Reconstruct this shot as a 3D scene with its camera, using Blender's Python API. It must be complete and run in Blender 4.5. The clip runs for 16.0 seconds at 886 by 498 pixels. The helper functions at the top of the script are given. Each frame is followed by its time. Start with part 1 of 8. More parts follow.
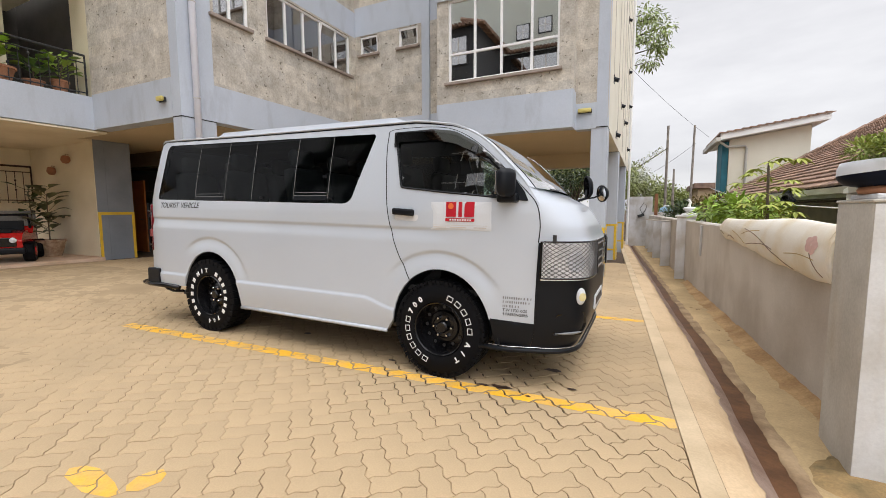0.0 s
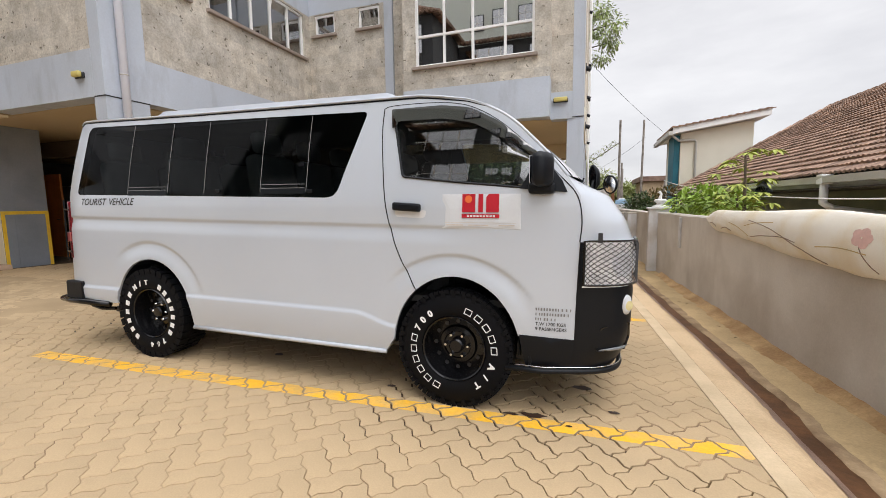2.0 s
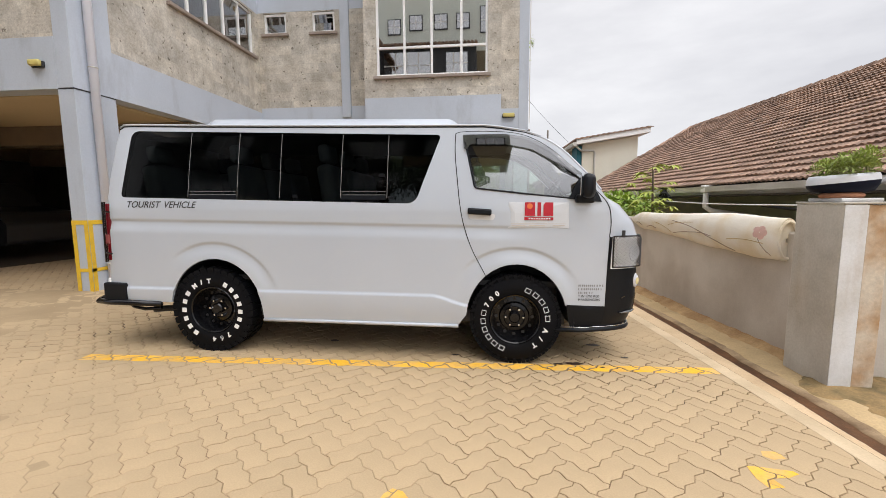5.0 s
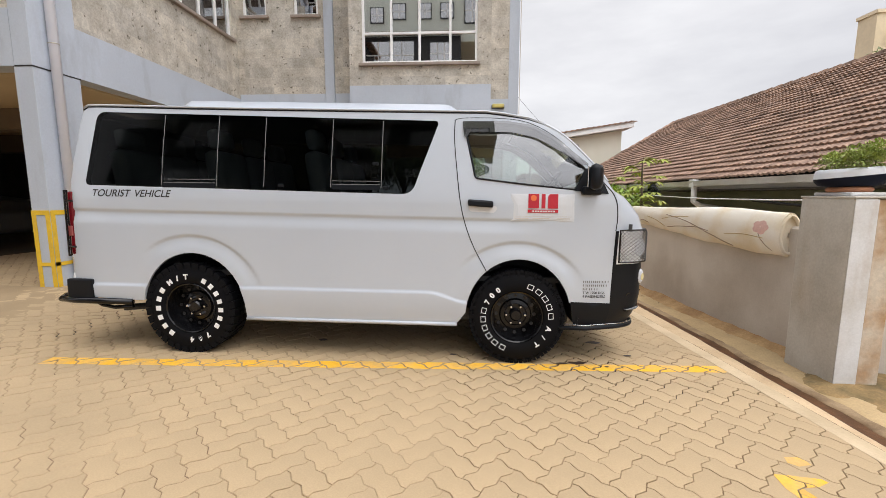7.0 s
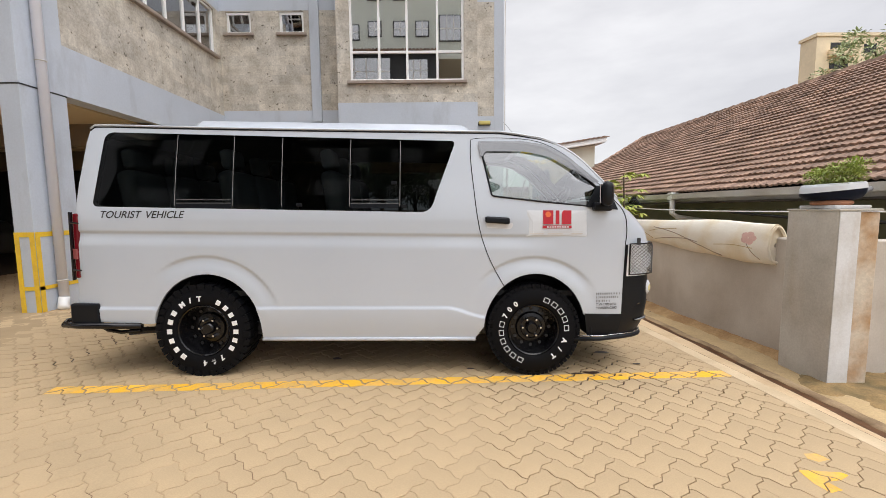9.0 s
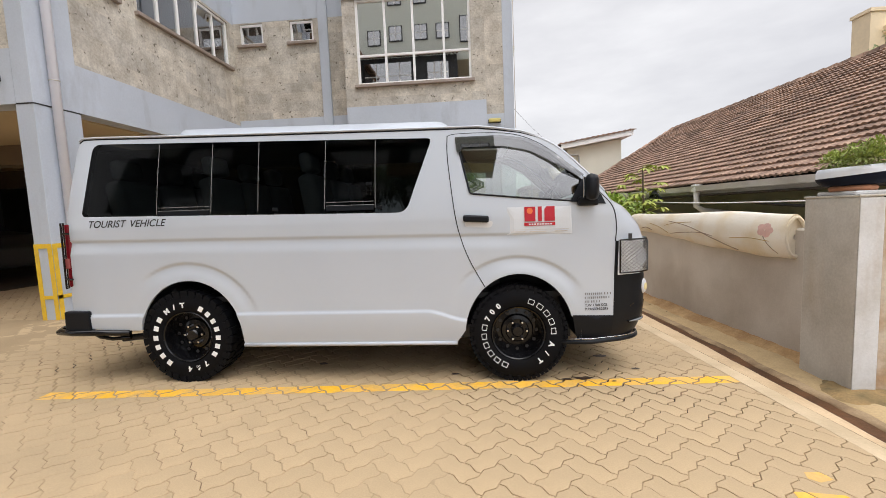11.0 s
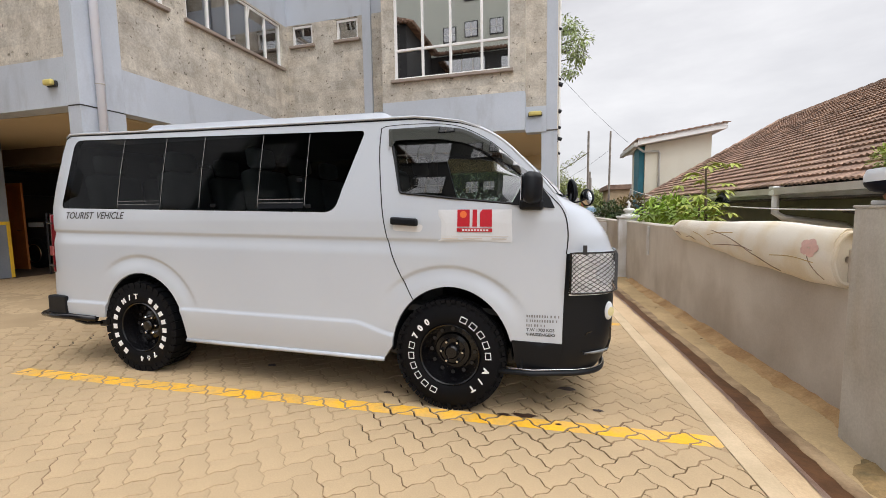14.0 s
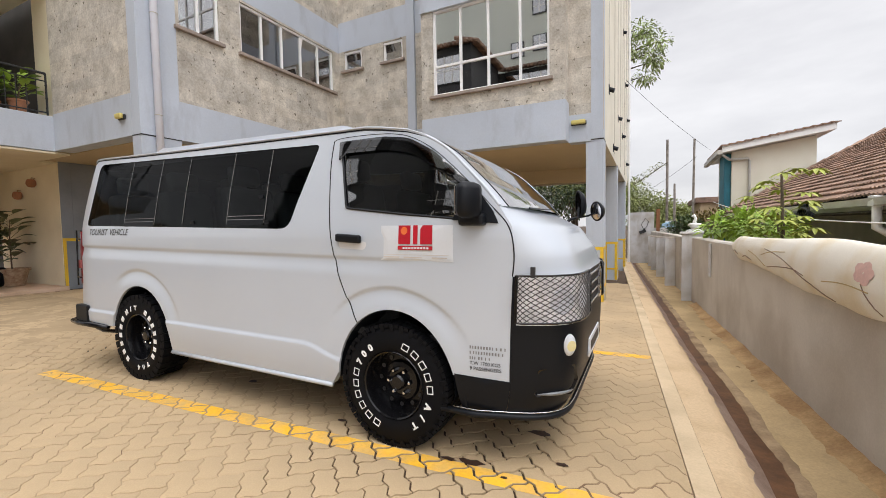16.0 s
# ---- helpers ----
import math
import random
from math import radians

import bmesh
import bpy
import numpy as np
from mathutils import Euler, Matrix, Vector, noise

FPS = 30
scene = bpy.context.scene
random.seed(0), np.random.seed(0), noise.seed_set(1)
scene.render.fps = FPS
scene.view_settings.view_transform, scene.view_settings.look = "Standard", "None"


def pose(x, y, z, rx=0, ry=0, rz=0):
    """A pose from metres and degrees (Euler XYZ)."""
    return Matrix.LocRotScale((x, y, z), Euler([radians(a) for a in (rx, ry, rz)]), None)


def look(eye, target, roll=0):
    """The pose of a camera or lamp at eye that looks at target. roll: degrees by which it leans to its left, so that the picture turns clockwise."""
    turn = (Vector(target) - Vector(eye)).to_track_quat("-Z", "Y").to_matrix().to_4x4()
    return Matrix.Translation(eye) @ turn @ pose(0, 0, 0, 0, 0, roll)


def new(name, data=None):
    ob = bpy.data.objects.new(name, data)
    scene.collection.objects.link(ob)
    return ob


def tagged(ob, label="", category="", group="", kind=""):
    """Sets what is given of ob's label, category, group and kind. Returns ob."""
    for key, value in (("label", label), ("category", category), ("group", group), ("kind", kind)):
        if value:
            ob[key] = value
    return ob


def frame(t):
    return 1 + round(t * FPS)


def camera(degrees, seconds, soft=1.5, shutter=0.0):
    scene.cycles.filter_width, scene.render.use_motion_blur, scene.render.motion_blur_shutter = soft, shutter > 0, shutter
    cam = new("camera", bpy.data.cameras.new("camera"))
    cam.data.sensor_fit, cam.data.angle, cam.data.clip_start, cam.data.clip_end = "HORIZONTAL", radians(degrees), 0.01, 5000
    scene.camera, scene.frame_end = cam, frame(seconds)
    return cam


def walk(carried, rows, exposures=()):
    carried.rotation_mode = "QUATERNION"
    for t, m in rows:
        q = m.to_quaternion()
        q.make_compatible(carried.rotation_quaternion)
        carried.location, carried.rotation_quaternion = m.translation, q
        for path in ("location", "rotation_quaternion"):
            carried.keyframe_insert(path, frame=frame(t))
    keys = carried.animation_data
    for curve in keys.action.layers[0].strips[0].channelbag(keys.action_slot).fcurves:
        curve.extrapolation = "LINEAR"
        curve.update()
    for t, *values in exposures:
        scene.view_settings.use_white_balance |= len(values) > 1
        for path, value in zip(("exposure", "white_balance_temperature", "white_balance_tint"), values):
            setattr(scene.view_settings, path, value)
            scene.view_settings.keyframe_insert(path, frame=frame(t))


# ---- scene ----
cam = camera(93.7, 16.0, soft=0.8)
PATH = [
    (0, (0.078, 0.156, 1.224), (-0.791, 1.947, 1.036), -0.2),
    (0.5, (-0.066, 0.241, 1.204), (-0.881, 2.058, 1.015), 0.1),
    (1, (-0.22, 0.339, 1.214), (-1.007, 2.166, 1.012), -0.1),
    (1.5, (-0.368, 0.459, 1.209), (-1.159, 2.283, 0.987), -0.1),
    (2, (-0.506, 0.505, 1.225), (-1.161, 2.382, 1.009), -0.8),
    (2.5, (-0.773, 0.364, 1.24), (-1.209, 2.306, 1.045), -1.6),
    (3, (-0.926, 0.124, 1.255), (-1.328, 2.073, 1.06), -2.2),
    (3.5, (-1.005, -0.109, 1.282), (-1.378, 1.846, 1.084), -2.2),
    (4, (-1.171, -0.281, 1.274), (-1.45, 1.69, 1.075), -1.8),
    (4.5, (-1.368, -0.451, 1.288), (-1.596, 1.524, 1.077), -1.0),
    (7, (-1.653, -0.263, 1.269), (-1.762, 1.717, 1.012), 0.1),
    (7.5, (-1.694, -0.147, 1.274), (-1.77, 1.837, 1.031), 0.1),
    (8, (-1.872, -0.204, 1.295), (-1.903, 1.784, 1.074), 0.0),
    (8.5, (-2.005, -0.293, 1.303), (-2.003, 1.697, 1.099), -0.2),
    (9, (-1.991, -0.337, 1.302), (-1.974, 1.653, 1.108), -0.6),
    (11.3, (-1.498, -0.146, 1.275), (-1.675, 1.837, 1.093), -2.2),
    (11.5, (-1.441, -0.092, 1.275), (-1.651, 1.887, 1.08), -1.8),
    (12, (-1.315, 0.035, 1.274), (-1.603, 2.003, 1.061), -1.4),
    (12.5, (-1.076, 0.084, 1.287), (-1.449, 2.036, 1.058), -1.0),
    (13, (-0.919, 0.143, 1.278), (-1.39, 2.071, 1.029), -0.6),
    (13.5, (-0.845, 0.248, 1.28), (-1.298, 2.182, 1.052), 0.5),
    (14, (-0.598, 0.316, 1.275), (-1.127, 2.236, 1.091), -0.9),
    (14.5, (-0.316, 0.389, 1.266), (-0.878, 2.301, 1.095), -1.5),
    (15, (-0.185, 0.595, 1.23), (-0.766, 2.503, 1.082), -1.0),
    (15.5, (-0.072, 0.746, 1.254), (-0.829, 2.594, 1.142), -1.0),
    (16, (0.068, 0.829, 1.261), (-0.812, 2.622, 1.16), -1.1),
]
walk(cam, [(t, look(eye, target, roll)) for t, eye, target, roll in PATH])

# ---- world, sun and sky ----
world = bpy.data.worlds.new("overcast_sky")
scene.world = world
world.use_nodes = True
wn, wl = world.node_tree.nodes, world.node_tree.links
wn.clear()
w_out = wn.new("ShaderNodeOutputWorld")
w_bg = wn.new("ShaderNodeBackground")
w_sky = wn.new("ShaderNodeTexSky")
w_sky.sky_type = "NISHITA"
w_sky.sun_disc = False
w_sky.sun_elevation, w_sky.sun_rotation = radians(63), radians(125)
w_gain = wn.new("ShaderNodeVectorMath")
w_gain.operation = "SCALE"
w_gain.inputs["Scale"].default_value = 0.12
w_tc = wn.new("ShaderNodeTexCoord")
w_map = wn.new("ShaderNodeMapping")
w_map.inputs["Scale"].default_value = (1.4, 1.4, 4.5)
w_noise = wn.new("ShaderNodeTexNoise")
w_noise.inputs["Scale"].default_value = 1.7
w_noise.inputs["Detail"].default_value = 6
w_noise.inputs["Roughness"].default_value = 0.55
w_ramp = wn.new("ShaderNodeValToRGB")
w_ramp.color_ramp.elements[0].position, w_ramp.color_ramp.elements[0].color = 0.34, (0.525, 0.52, 0.54, 1)
w_ramp.color_ramp.elements[1].position, w_ramp.color_ramp.elements[1].color = 0.66, (0.685, 0.678, 0.69, 1)
w_mix = wn.new("ShaderNodeMix")
w_mix.data_type = "RGBA"
w_mix.inputs["Factor"].default_value = 0.93
wl.new(w_tc.outputs["Generated"], w_map.inputs["Vector"])
wl.new(w_map.outputs["Vector"], w_noise.inputs["Vector"])
wl.new(w_noise.outputs["Fac"], w_ramp.inputs["Fac"])
wl.new(w_sky.outputs["Color"], w_gain.inputs[0])
wl.new(w_gain.outputs["Vector"], w_mix.inputs["A"])
wl.new(w_ramp.outputs["Color"], w_mix.inputs["B"])
# an overcast sky is brightest overhead
w_sep = wn.new("ShaderNodeSeparateXYZ")
w_high = wn.new("ShaderNodeMapRange")
w_high.interpolation_type = "SMOOTHSTEP"
w_high.inputs["From Min"].default_value, w_high.inputs["From Max"].default_value = 0.42, 1.0
w_high.inputs["To Min"].default_value, w_high.inputs["To Max"].default_value = 1.0, 1.25
w_up = wn.new("ShaderNodeVectorMath")
w_up.operation = "SCALE"
wl.new(w_tc.outputs["Generated"], w_sep.inputs[0])
wl.new(w_sep.outputs["Z"], w_high.inputs["Value"])
wl.new(w_mix.outputs["Result"], w_up.inputs[0])
# and brighter round the veiled sun
w_dot, w_glow, w_mul = wn.new("ShaderNodeVectorMath"), wn.new("ShaderNodeMapRange"), wn.new("ShaderNodeMath")
w_dot.operation, w_mul.operation = "DOT_PRODUCT", "MULTIPLY"
w_dot.inputs[1].default_value = Vector((4.0, -5.0, 14)).normalized()
w_glow.interpolation_type = "SMOOTHSTEP"
w_glow.inputs["From Min"].default_value, w_glow.inputs["From Max"].default_value = 0.45, 1.0
w_glow.inputs["To Min"].default_value, w_glow.inputs["To Max"].default_value = 1.0, 2.95
wl.new(w_tc.outputs["Generated"], w_dot.inputs[0])
wl.new(w_dot.outputs["Value"], w_glow.inputs["Value"])
wl.new(w_high.outputs[0], w_mul.inputs[0])
wl.new(w_glow.outputs[0], w_mul.inputs[1])
wl.new(w_mul.outputs[0], w_up.inputs["Scale"])
wl.new(w_up.outputs["Vector"], w_bg.inputs["Color"])
w_bg.inputs["Strength"].default_value = 1.0
wl.new(w_bg.outputs["Background"], w_out.inputs["Surface"])

sun = new("sun", bpy.data.lights.new("sun", "SUN"))
sun.data.energy, sun.data.angle, sun.data.color = 0.5, radians(40), (1.0, 0.96, 0.9)
sun.matrix_world = look((3.5, -3.0, 15), (-0.8, 3, 0))
scene.view_settings.exposure = 0.5

# ---- materials ----
def material(name, base, rough=0.6, metal=0.0, var=0.12, scale=3.0, fine=60.0, bump=0.15, second=None, spread=0.5, spec=0.5, island=0.0, coat=0.0):
    """Two scales of noise over a base colour; second is a stain colour that shows in patches."""
    m = bpy.data.materials.new(name)
    m.use_nodes = True
    n, l = m.node_tree.nodes, m.node_tree.links
    b = n["Principled BSDF"]
    tc = n.new("ShaderNodeTexCoord")
    big, small = n.new("ShaderNodeTexNoise"), n.new("ShaderNodeTexNoise")
    big.inputs["Scale"].default_value, big.inputs["Detail"].default_value = scale, 6
    small.inputs["Scale"].default_value, small.inputs["Detail"].default_value = fine, 8
    small.inputs["Roughness"].default_value = 0.68
    for t in (big, small):
        l.new(tc.outputs["Object"], t.inputs["Vector"])
    ramp = n.new("ShaderNodeValToRGB")
    c = Vector(base)
    other = Vector(second) if second else c * (1 - 2 * var)
    e = ramp.color_ramp.elements
    e[0].position, e[0].color = max(0.0, spread - 0.14), (*other, 1)
    e[1].position, e[1].color = min(1.0, spread + 0.14), (*c, 1)
    l.new(big.outputs["Fac"], ramp.inputs["Fac"])
    hsv = n.new("ShaderNodeHueSaturation")
    l.new(ramp.outputs["Color"], hsv.inputs["Color"])
    mr = n.new("ShaderNodeMapRange")
    mr.inputs["From Min"].default_value, mr.inputs["From Max"].default_value = 0.3, 0.7
    mr.inputs["To Min"].default_value, mr.inputs["To Max"].default_value = 1 - var, 1 + var
    l.new(small.outputs["Fac"], mr.inputs["Value"])
    if island:
        info, geo = n.new("ShaderNodeObjectInfo"), n.new("ShaderNodeNewGeometry")
        add = n.new("ShaderNodeMath")
        add.operation = "ADD"
        l.new(info.outputs["Random"], add.inputs[0])
        l.new(geo.outputs["Random Per Island"], add.inputs[1])
        fr = n.new("ShaderNodeMath")
        fr.operation = "FRACT"
        l.new(add.outputs[0], fr.inputs[0])
        mi = n.new("ShaderNodeMapRange")
        mi.inputs["To Min"].default_value, mi.inputs["To Max"].default_value = 1 - island, 1 + island
        l.new(fr.outputs[0], mi.inputs["Value"])
        mul = n.new("ShaderNodeMath")
        mul.operation = "MULTIPLY"
        l.new(mr.outputs[0], mul.inputs[0])
        l.new(mi.outputs[0], mul.inputs[1])
        l.new(mul.outputs[0], hsv.inputs["Value"])
    else:
        l.new(mr.outputs[0], hsv.inputs["Value"])
    l.new(hsv.outputs["Color"], b.inputs["Base Color"])
    b.inputs["Roughness"].default_value, b.inputs["Metallic"].default_value = rough, metal
    b.inputs["Specular IOR Level"].default_value = spec
    b.inputs["Coat Weight"].default_value = coat
    b.inputs["Coat Roughness"].default_value = 0.08
    if bump:
        bp = n.new("ShaderNodeBump")
        bp.inputs["Strength"].default_value, bp.inputs["Distance"].default_value = bump, 0.01
        l.new(small.outputs["Fac"], bp.inputs["Height"])
        l.new(bp.outputs["Normal"], b.inputs["Normal"])
    return m


def glass(name, tint, gloss=1.0, least=0.0):
    """A thin pane: tinted see-through with a Fresnel reflection."""
    m = bpy.data.materials.new(name)
    m.use_nodes = True
    n, l = m.node_tree.nodes, m.node_tree.links
    n.clear()
    out, mix = n.new("ShaderNodeOutputMaterial"), n.new("ShaderNodeMixShader")
    tr, gl, fr = n.new("ShaderNodeBsdfTransparent"), n.new("ShaderNodeBsdfGlossy"), n.new("ShaderNodeFresnel")
    tr.inputs["Color"].default_value = (*tint, 1)
    gl.inputs["Roughness"].default_value = 0.015
    gl.inputs["Color"].default_value = (gloss, gloss, gloss, 1)
    fr.inputs["IOR"].default_value = 1.55
    ad = n.new("ShaderNodeMath")
    ad.operation, ad.use_clamp = "ADD", True
    ad.inputs[1].default_value = least
    l.new(fr.outputs[0], ad.inputs[0])
    l.new(ad.outputs[0], mix.inputs[0])
    l.new(tr.outputs[0], mix.inputs[1])
    l.new(gl.outputs[0], mix.inputs[2])
    l.new(mix.outputs[0], out.inputs["Surface"])
    return m


def stone_material():
    """Quarried cladding stone: grey-tan blocks with pits, faint courses and dark holes."""
    m = material("cladding_stone", (0.615, 0.578, 0.508), 0.92, var=0.24, scale=4.5, fine=30, bump=0.45, second=(0.46, 0.42, 0.355), spread=0.49)
    n, l = m.node_tree.nodes, m.node_tree.links
    b = n["Principled BSDF"]
    old = b.inputs["Base Color"].links[0].from_socket
    tc = n.new("ShaderNodeTexCoord")
    vor = n.new("ShaderNodeTexVoronoi")
    vor.inputs["Scale"].default_value = 8.5
    vor.inputs["Randomness"].default_value = 1.0
    dist = n.new("ShaderNodeTexNoise")
    dist.inputs["Scale"].default_value, dist.inputs["Detail"].default_value = 14, 3
    add = n.new("ShaderNodeMixRGB")
    add.blend_type = "ADD"
    add.inputs[0].default_value = 0.16
    l.new(tc.outputs["Object"], dist.inputs["Vector"])
    l.new(tc.outputs["Object"], add.inputs[1])
    l.new(dist.outputs["Color"], add.inputs[2])
    l.new(add.outputs[0], vor.inputs["Vector"])
    pit = n.new("ShaderNodeValToRGB")
    pit.color_ramp.elements[0].position, pit.color_ramp.elements[0].color = 0.09, (0.22, 0.20, 0.17, 1)
    pit.color_ramp.elements[1].position, pit.color_ramp.elements[1].color = 0.20, (1, 1, 1, 1)
    l.new(vor.outputs["Distance"], pit.inputs["Fac"])
    # pits gather in patches, and the sawn blocks differ a little in tone
    where = n.new("ShaderNodeTexNoise")
    where.inputs["Scale"].default_value, where.inputs["Detail"].default_value = 1.9, 4
    l.new(tc.outputs["Object"], where.inputs["Vector"])
    mask = n.new("ShaderNodeValToRGB")
    mask.color_ramp.elements[0].position, mask.color_ramp.elements[1].position = 0.36, 0.50
    l.new(where.outputs["Fac"], mask.inputs["Fac"])
    pits = n.new("ShaderNodeMixRGB")
    pits.inputs[1].default_value = (1, 1, 1, 1)
    l.new(mask.outputs["Color"], pits.inputs[0])
    l.new(pit.outputs["Color"], pits.inputs[2])
    sep, run, flat = n.new("ShaderNodeSeparateXYZ"), n.new("ShaderNodeMath"), n.new("ShaderNodeCombineXYZ")
    l.new(tc.outputs["Object"], sep.inputs[0])
    l.new(sep.outputs["X"], run.inputs[0])
    l.new(sep.outputs["Y"], run.inputs[1])
    l.new(run.outputs[0], flat.inputs["X"])
    l.new(sep.outputs["Z"], flat.inputs["Y"])
    brick = n.new("ShaderNodeTexBrick")
    brick.inputs["Scale"].default_value = 1.0
    brick.inputs["Brick Width"].default_value, brick.inputs["Row Height"].default_value = 0.62, 0.20
    brick.inputs["Mortar Size"].default_value, brick.inputs["Mortar Smooth"].default_value = 0.004, 0.6
    brick.inputs["Color1"].default_value, brick.inputs["Color2"].default_value = (1.08, 1.06, 1.03, 1), (0.80, 0.80, 0.81, 1)
    brick.inputs["Mortar"].default_value = (0.80, 0.79, 0.77, 1)
    l.new(flat.outputs[0], brick.inputs["Vector"])
    tone = n.new("ShaderNodeMixRGB")
    tone.blend_type = "MULTIPLY"
    tone.inputs[0].default_value = 0.75
    l.new(pits.outputs[0], tone.inputs[1])
    l.new(brick.outputs["Color"], tone.inputs[2])
    mul = n.new("ShaderNodeMixRGB")
    mul.blend_type = "MULTIPLY"
    mul.inputs[0].default_value = 1.0
    l.new(old, mul.inputs[1])
    l.new(tone.outputs[0], mul.inputs[2])
    l.new(mul.outputs[0], b.inputs["Base Color"])
    return m


def streaked(m, colour, amount, scale=5.0, lo=0.50, hi=0.72):
    """Rain streaks and grime that run down a wall, over the material's own colour."""
    n, l = m.node_tree.nodes, m.node_tree.links
    b = n["Principled BSDF"]
    old = b.inputs["Base Color"].links[0].from_socket
    tc, mp, ns = n.new("ShaderNodeTexCoord"), n.new("ShaderNodeMapping"), n.new("ShaderNodeTexNoise")
    mp.inputs["Scale"].default_value = (scale, scale, scale * 0.28)
    ns.inputs["Scale"].default_value, ns.inputs["Detail"].default_value, ns.inputs["Roughness"].default_value = 1.0, 7, 0.62
    rp, mx, am = n.new("ShaderNodeValToRGB"), n.new("ShaderNodeMixRGB"), n.new("ShaderNodeMath")
    rp.color_ramp.elements[0].position, rp.color_ramp.elements[1].position = lo, hi
    am.operation = "MULTIPLY"
    am.inputs[1].default_value = amount
    l.new(tc.outputs["Object"], mp.inputs["Vector"])
    l.new(mp.outputs["Vector"], ns.inputs["Vector"])
    l.new(ns.outputs["Fac"], rp.inputs["Fac"])
    l.new(rp.outputs["Color"], am.inputs[0])
    l.new(am.outputs[0], mx.inputs[0])
    l.new(old, mx.inputs[1])
    mx.inputs[2].default_value = (*colour, 1)
    l.new(mx.outputs[0], b.inputs["Base Color"])


M = {}
M["stone"] = stone_material()
M["grey_paint"] = material("grey_wall_paint", (0.515, 0.56, 0.63), 0.7, var=0.05, scale=0.7, fine=45, bump=0.08, second=(0.46, 0.50, 0.56))
M["cream_paint"] = material("cream_wall_paint", (0.86, 0.79, 0.60), 0.75, var=0.04, scale=0.8, fine=45, bump=0.06, second=(0.72, 0.64, 0.46))
M["pale_paint"] = material("pale_wall_paint", (0.80, 0.765, 0.65), 0.75, var=0.04, scale=0.8, fine=45, bump=0.06, second=(0.72, 0.68, 0.56))
M["soffit"] = material("tan_soffit_paint", (0.56, 0.45, 0.29), 0.8, var=0.04, scale=0.6, fine=40, bump=0.05)
# Near-black base that stands in for shade indoors and under roofs.
M["inside_shade"] = material("interior_shade_dark", (0.075, 0.068, 0.06), 0.9, var=0.1, bump=0.05)
M["yellow"] = material("yellow_safety_paint", (0.80, 0.52, 0.03), 0.6, var=0.08, scale=9, fine=70, bump=0.08, second=(0.66, 0.42, 0.05), spread=0.4)
M["line_yellow"] = material("worn_yellow_road_paint", (0.86, 0.46, 0.025), 0.8, var=0.1, scale=5, fine=50, bump=0.2, second=(0.60, 0.38, 0.13), spread=0.46, island=0.08)
M["paver"] = material("dusty_concrete_paver", (0.462, 0.338, 0.198), 0.92, var=0.08, scale=1.3, fine=110, bump=0.12, second=(0.385, 0.286, 0.170), spread=0.45, island=0.022)
M["sand"] = material("joint_sand", (0.085, 0.050, 0.027), 0.95, var=0.2, scale=1.0, fine=90, bump=0.4, second=(0.06, 0.038, 0.022), spread=0.5)
M["joint_dust"] = material("pale_joint_dust", (0.46, 0.335, 0.195), 0.95, var=0.12, scale=4.0, fine=80, bump=0.2, second=(0.17, 0.105, 0.058), spread=0.50)
M["mortar"] = material("sandy_mortar", (0.575, 0.425, 0.262), 0.92, var=0.12, scale=2.4, fine=60, bump=0.2, second=(0.43, 0.305, 0.175), spread=0.42)
M["cement"] = material("sandy_cement_lip", (0.38, 0.27, 0.155), 0.9, var=0.15, scale=5, fine=50, bump=0.4, second=(0.22, 0.145, 0.08))
M["mud"] = material("wet_mud", (0.135, 0.064, 0.029), 0.5, var=0.2, scale=6, fine=30, bump=0.15, second=(0.075, 0.036, 0.017), spec=0.2)
M["render"] = material("grey_cement_render", (0.62, 0.575, 0.515), 0.9, var=0.06, scale=1.4, fine=60, bump=0.1, second=(0.46, 0.41, 0.35), spread=0.46)
M["render_pale"] = material("pale_cement_render", (0.64, 0.64, 0.65), 0.85, var=0.06, scale=2.2, fine=60, bump=0.1, second=(0.43, 0.39, 0.33), spread=0.4)
streaked(M["render"], (0.36, 0.30, 0.24), 0.45, 1.7, 0.48, 0.75)
streaked(M["render_pale"], (0.34, 0.28, 0.21), 0.6, 3.0, 0.50, 0.75)
streaked(M["grey_paint"], (0.29, 0.30, 0.32), 0.4, 3.0, 0.54)
streaked(M["stone"], (0.24, 0.21, 0.175), 0.32, 2.6, 0.49, 0.70)
M["roof_tile"] = material("weathered_clay_tile", (0.33, 0.215, 0.155), 0.85, var=0.25, scale=2.2, fine=30, bump=0.4, second=(0.18, 0.115, 0.085), spread=0.49, island=0.24)
M["white_metal"] = material("white_painted_metal", (0.84, 0.84, 0.83), 0.45, var=0.03, bump=0.03)
M["gutter"] = material("weathered_white_gutter", (0.60, 0.59, 0.56), 0.6, var=0.08, scale=2, second=(0.48, 0.46, 0.42), bump=0.08)
M["brown_sill"] = material("brown_painted_sill", (0.33, 0.27, 0.23), 0.7, var=0.1)
M["black_iron"] = material("black_iron", (0.025, 0.025, 0.028), 0.45, var=0.1, bump=0.05)
M["black_plastic"] = material("black_bumper_plastic", (0.006, 0.0075, 0.0105), 0.40, var=0.06, fine=200, bump=0.04, spec=0.22)
M["rubber"] = material("tyre_rubber", (0.0045, 0.005, 0.0068), 0.6, var=0.12, fine=120, bump=0.1, second=(0.006, 0.006, 0.0068), spec=0.09)
M["gloss_black"] = material("gloss_black_steel", (0.005, 0.005, 0.006), 0.16, metal=0.0, var=0.05, bump=0.02, spec=0.3, coat=0.2)
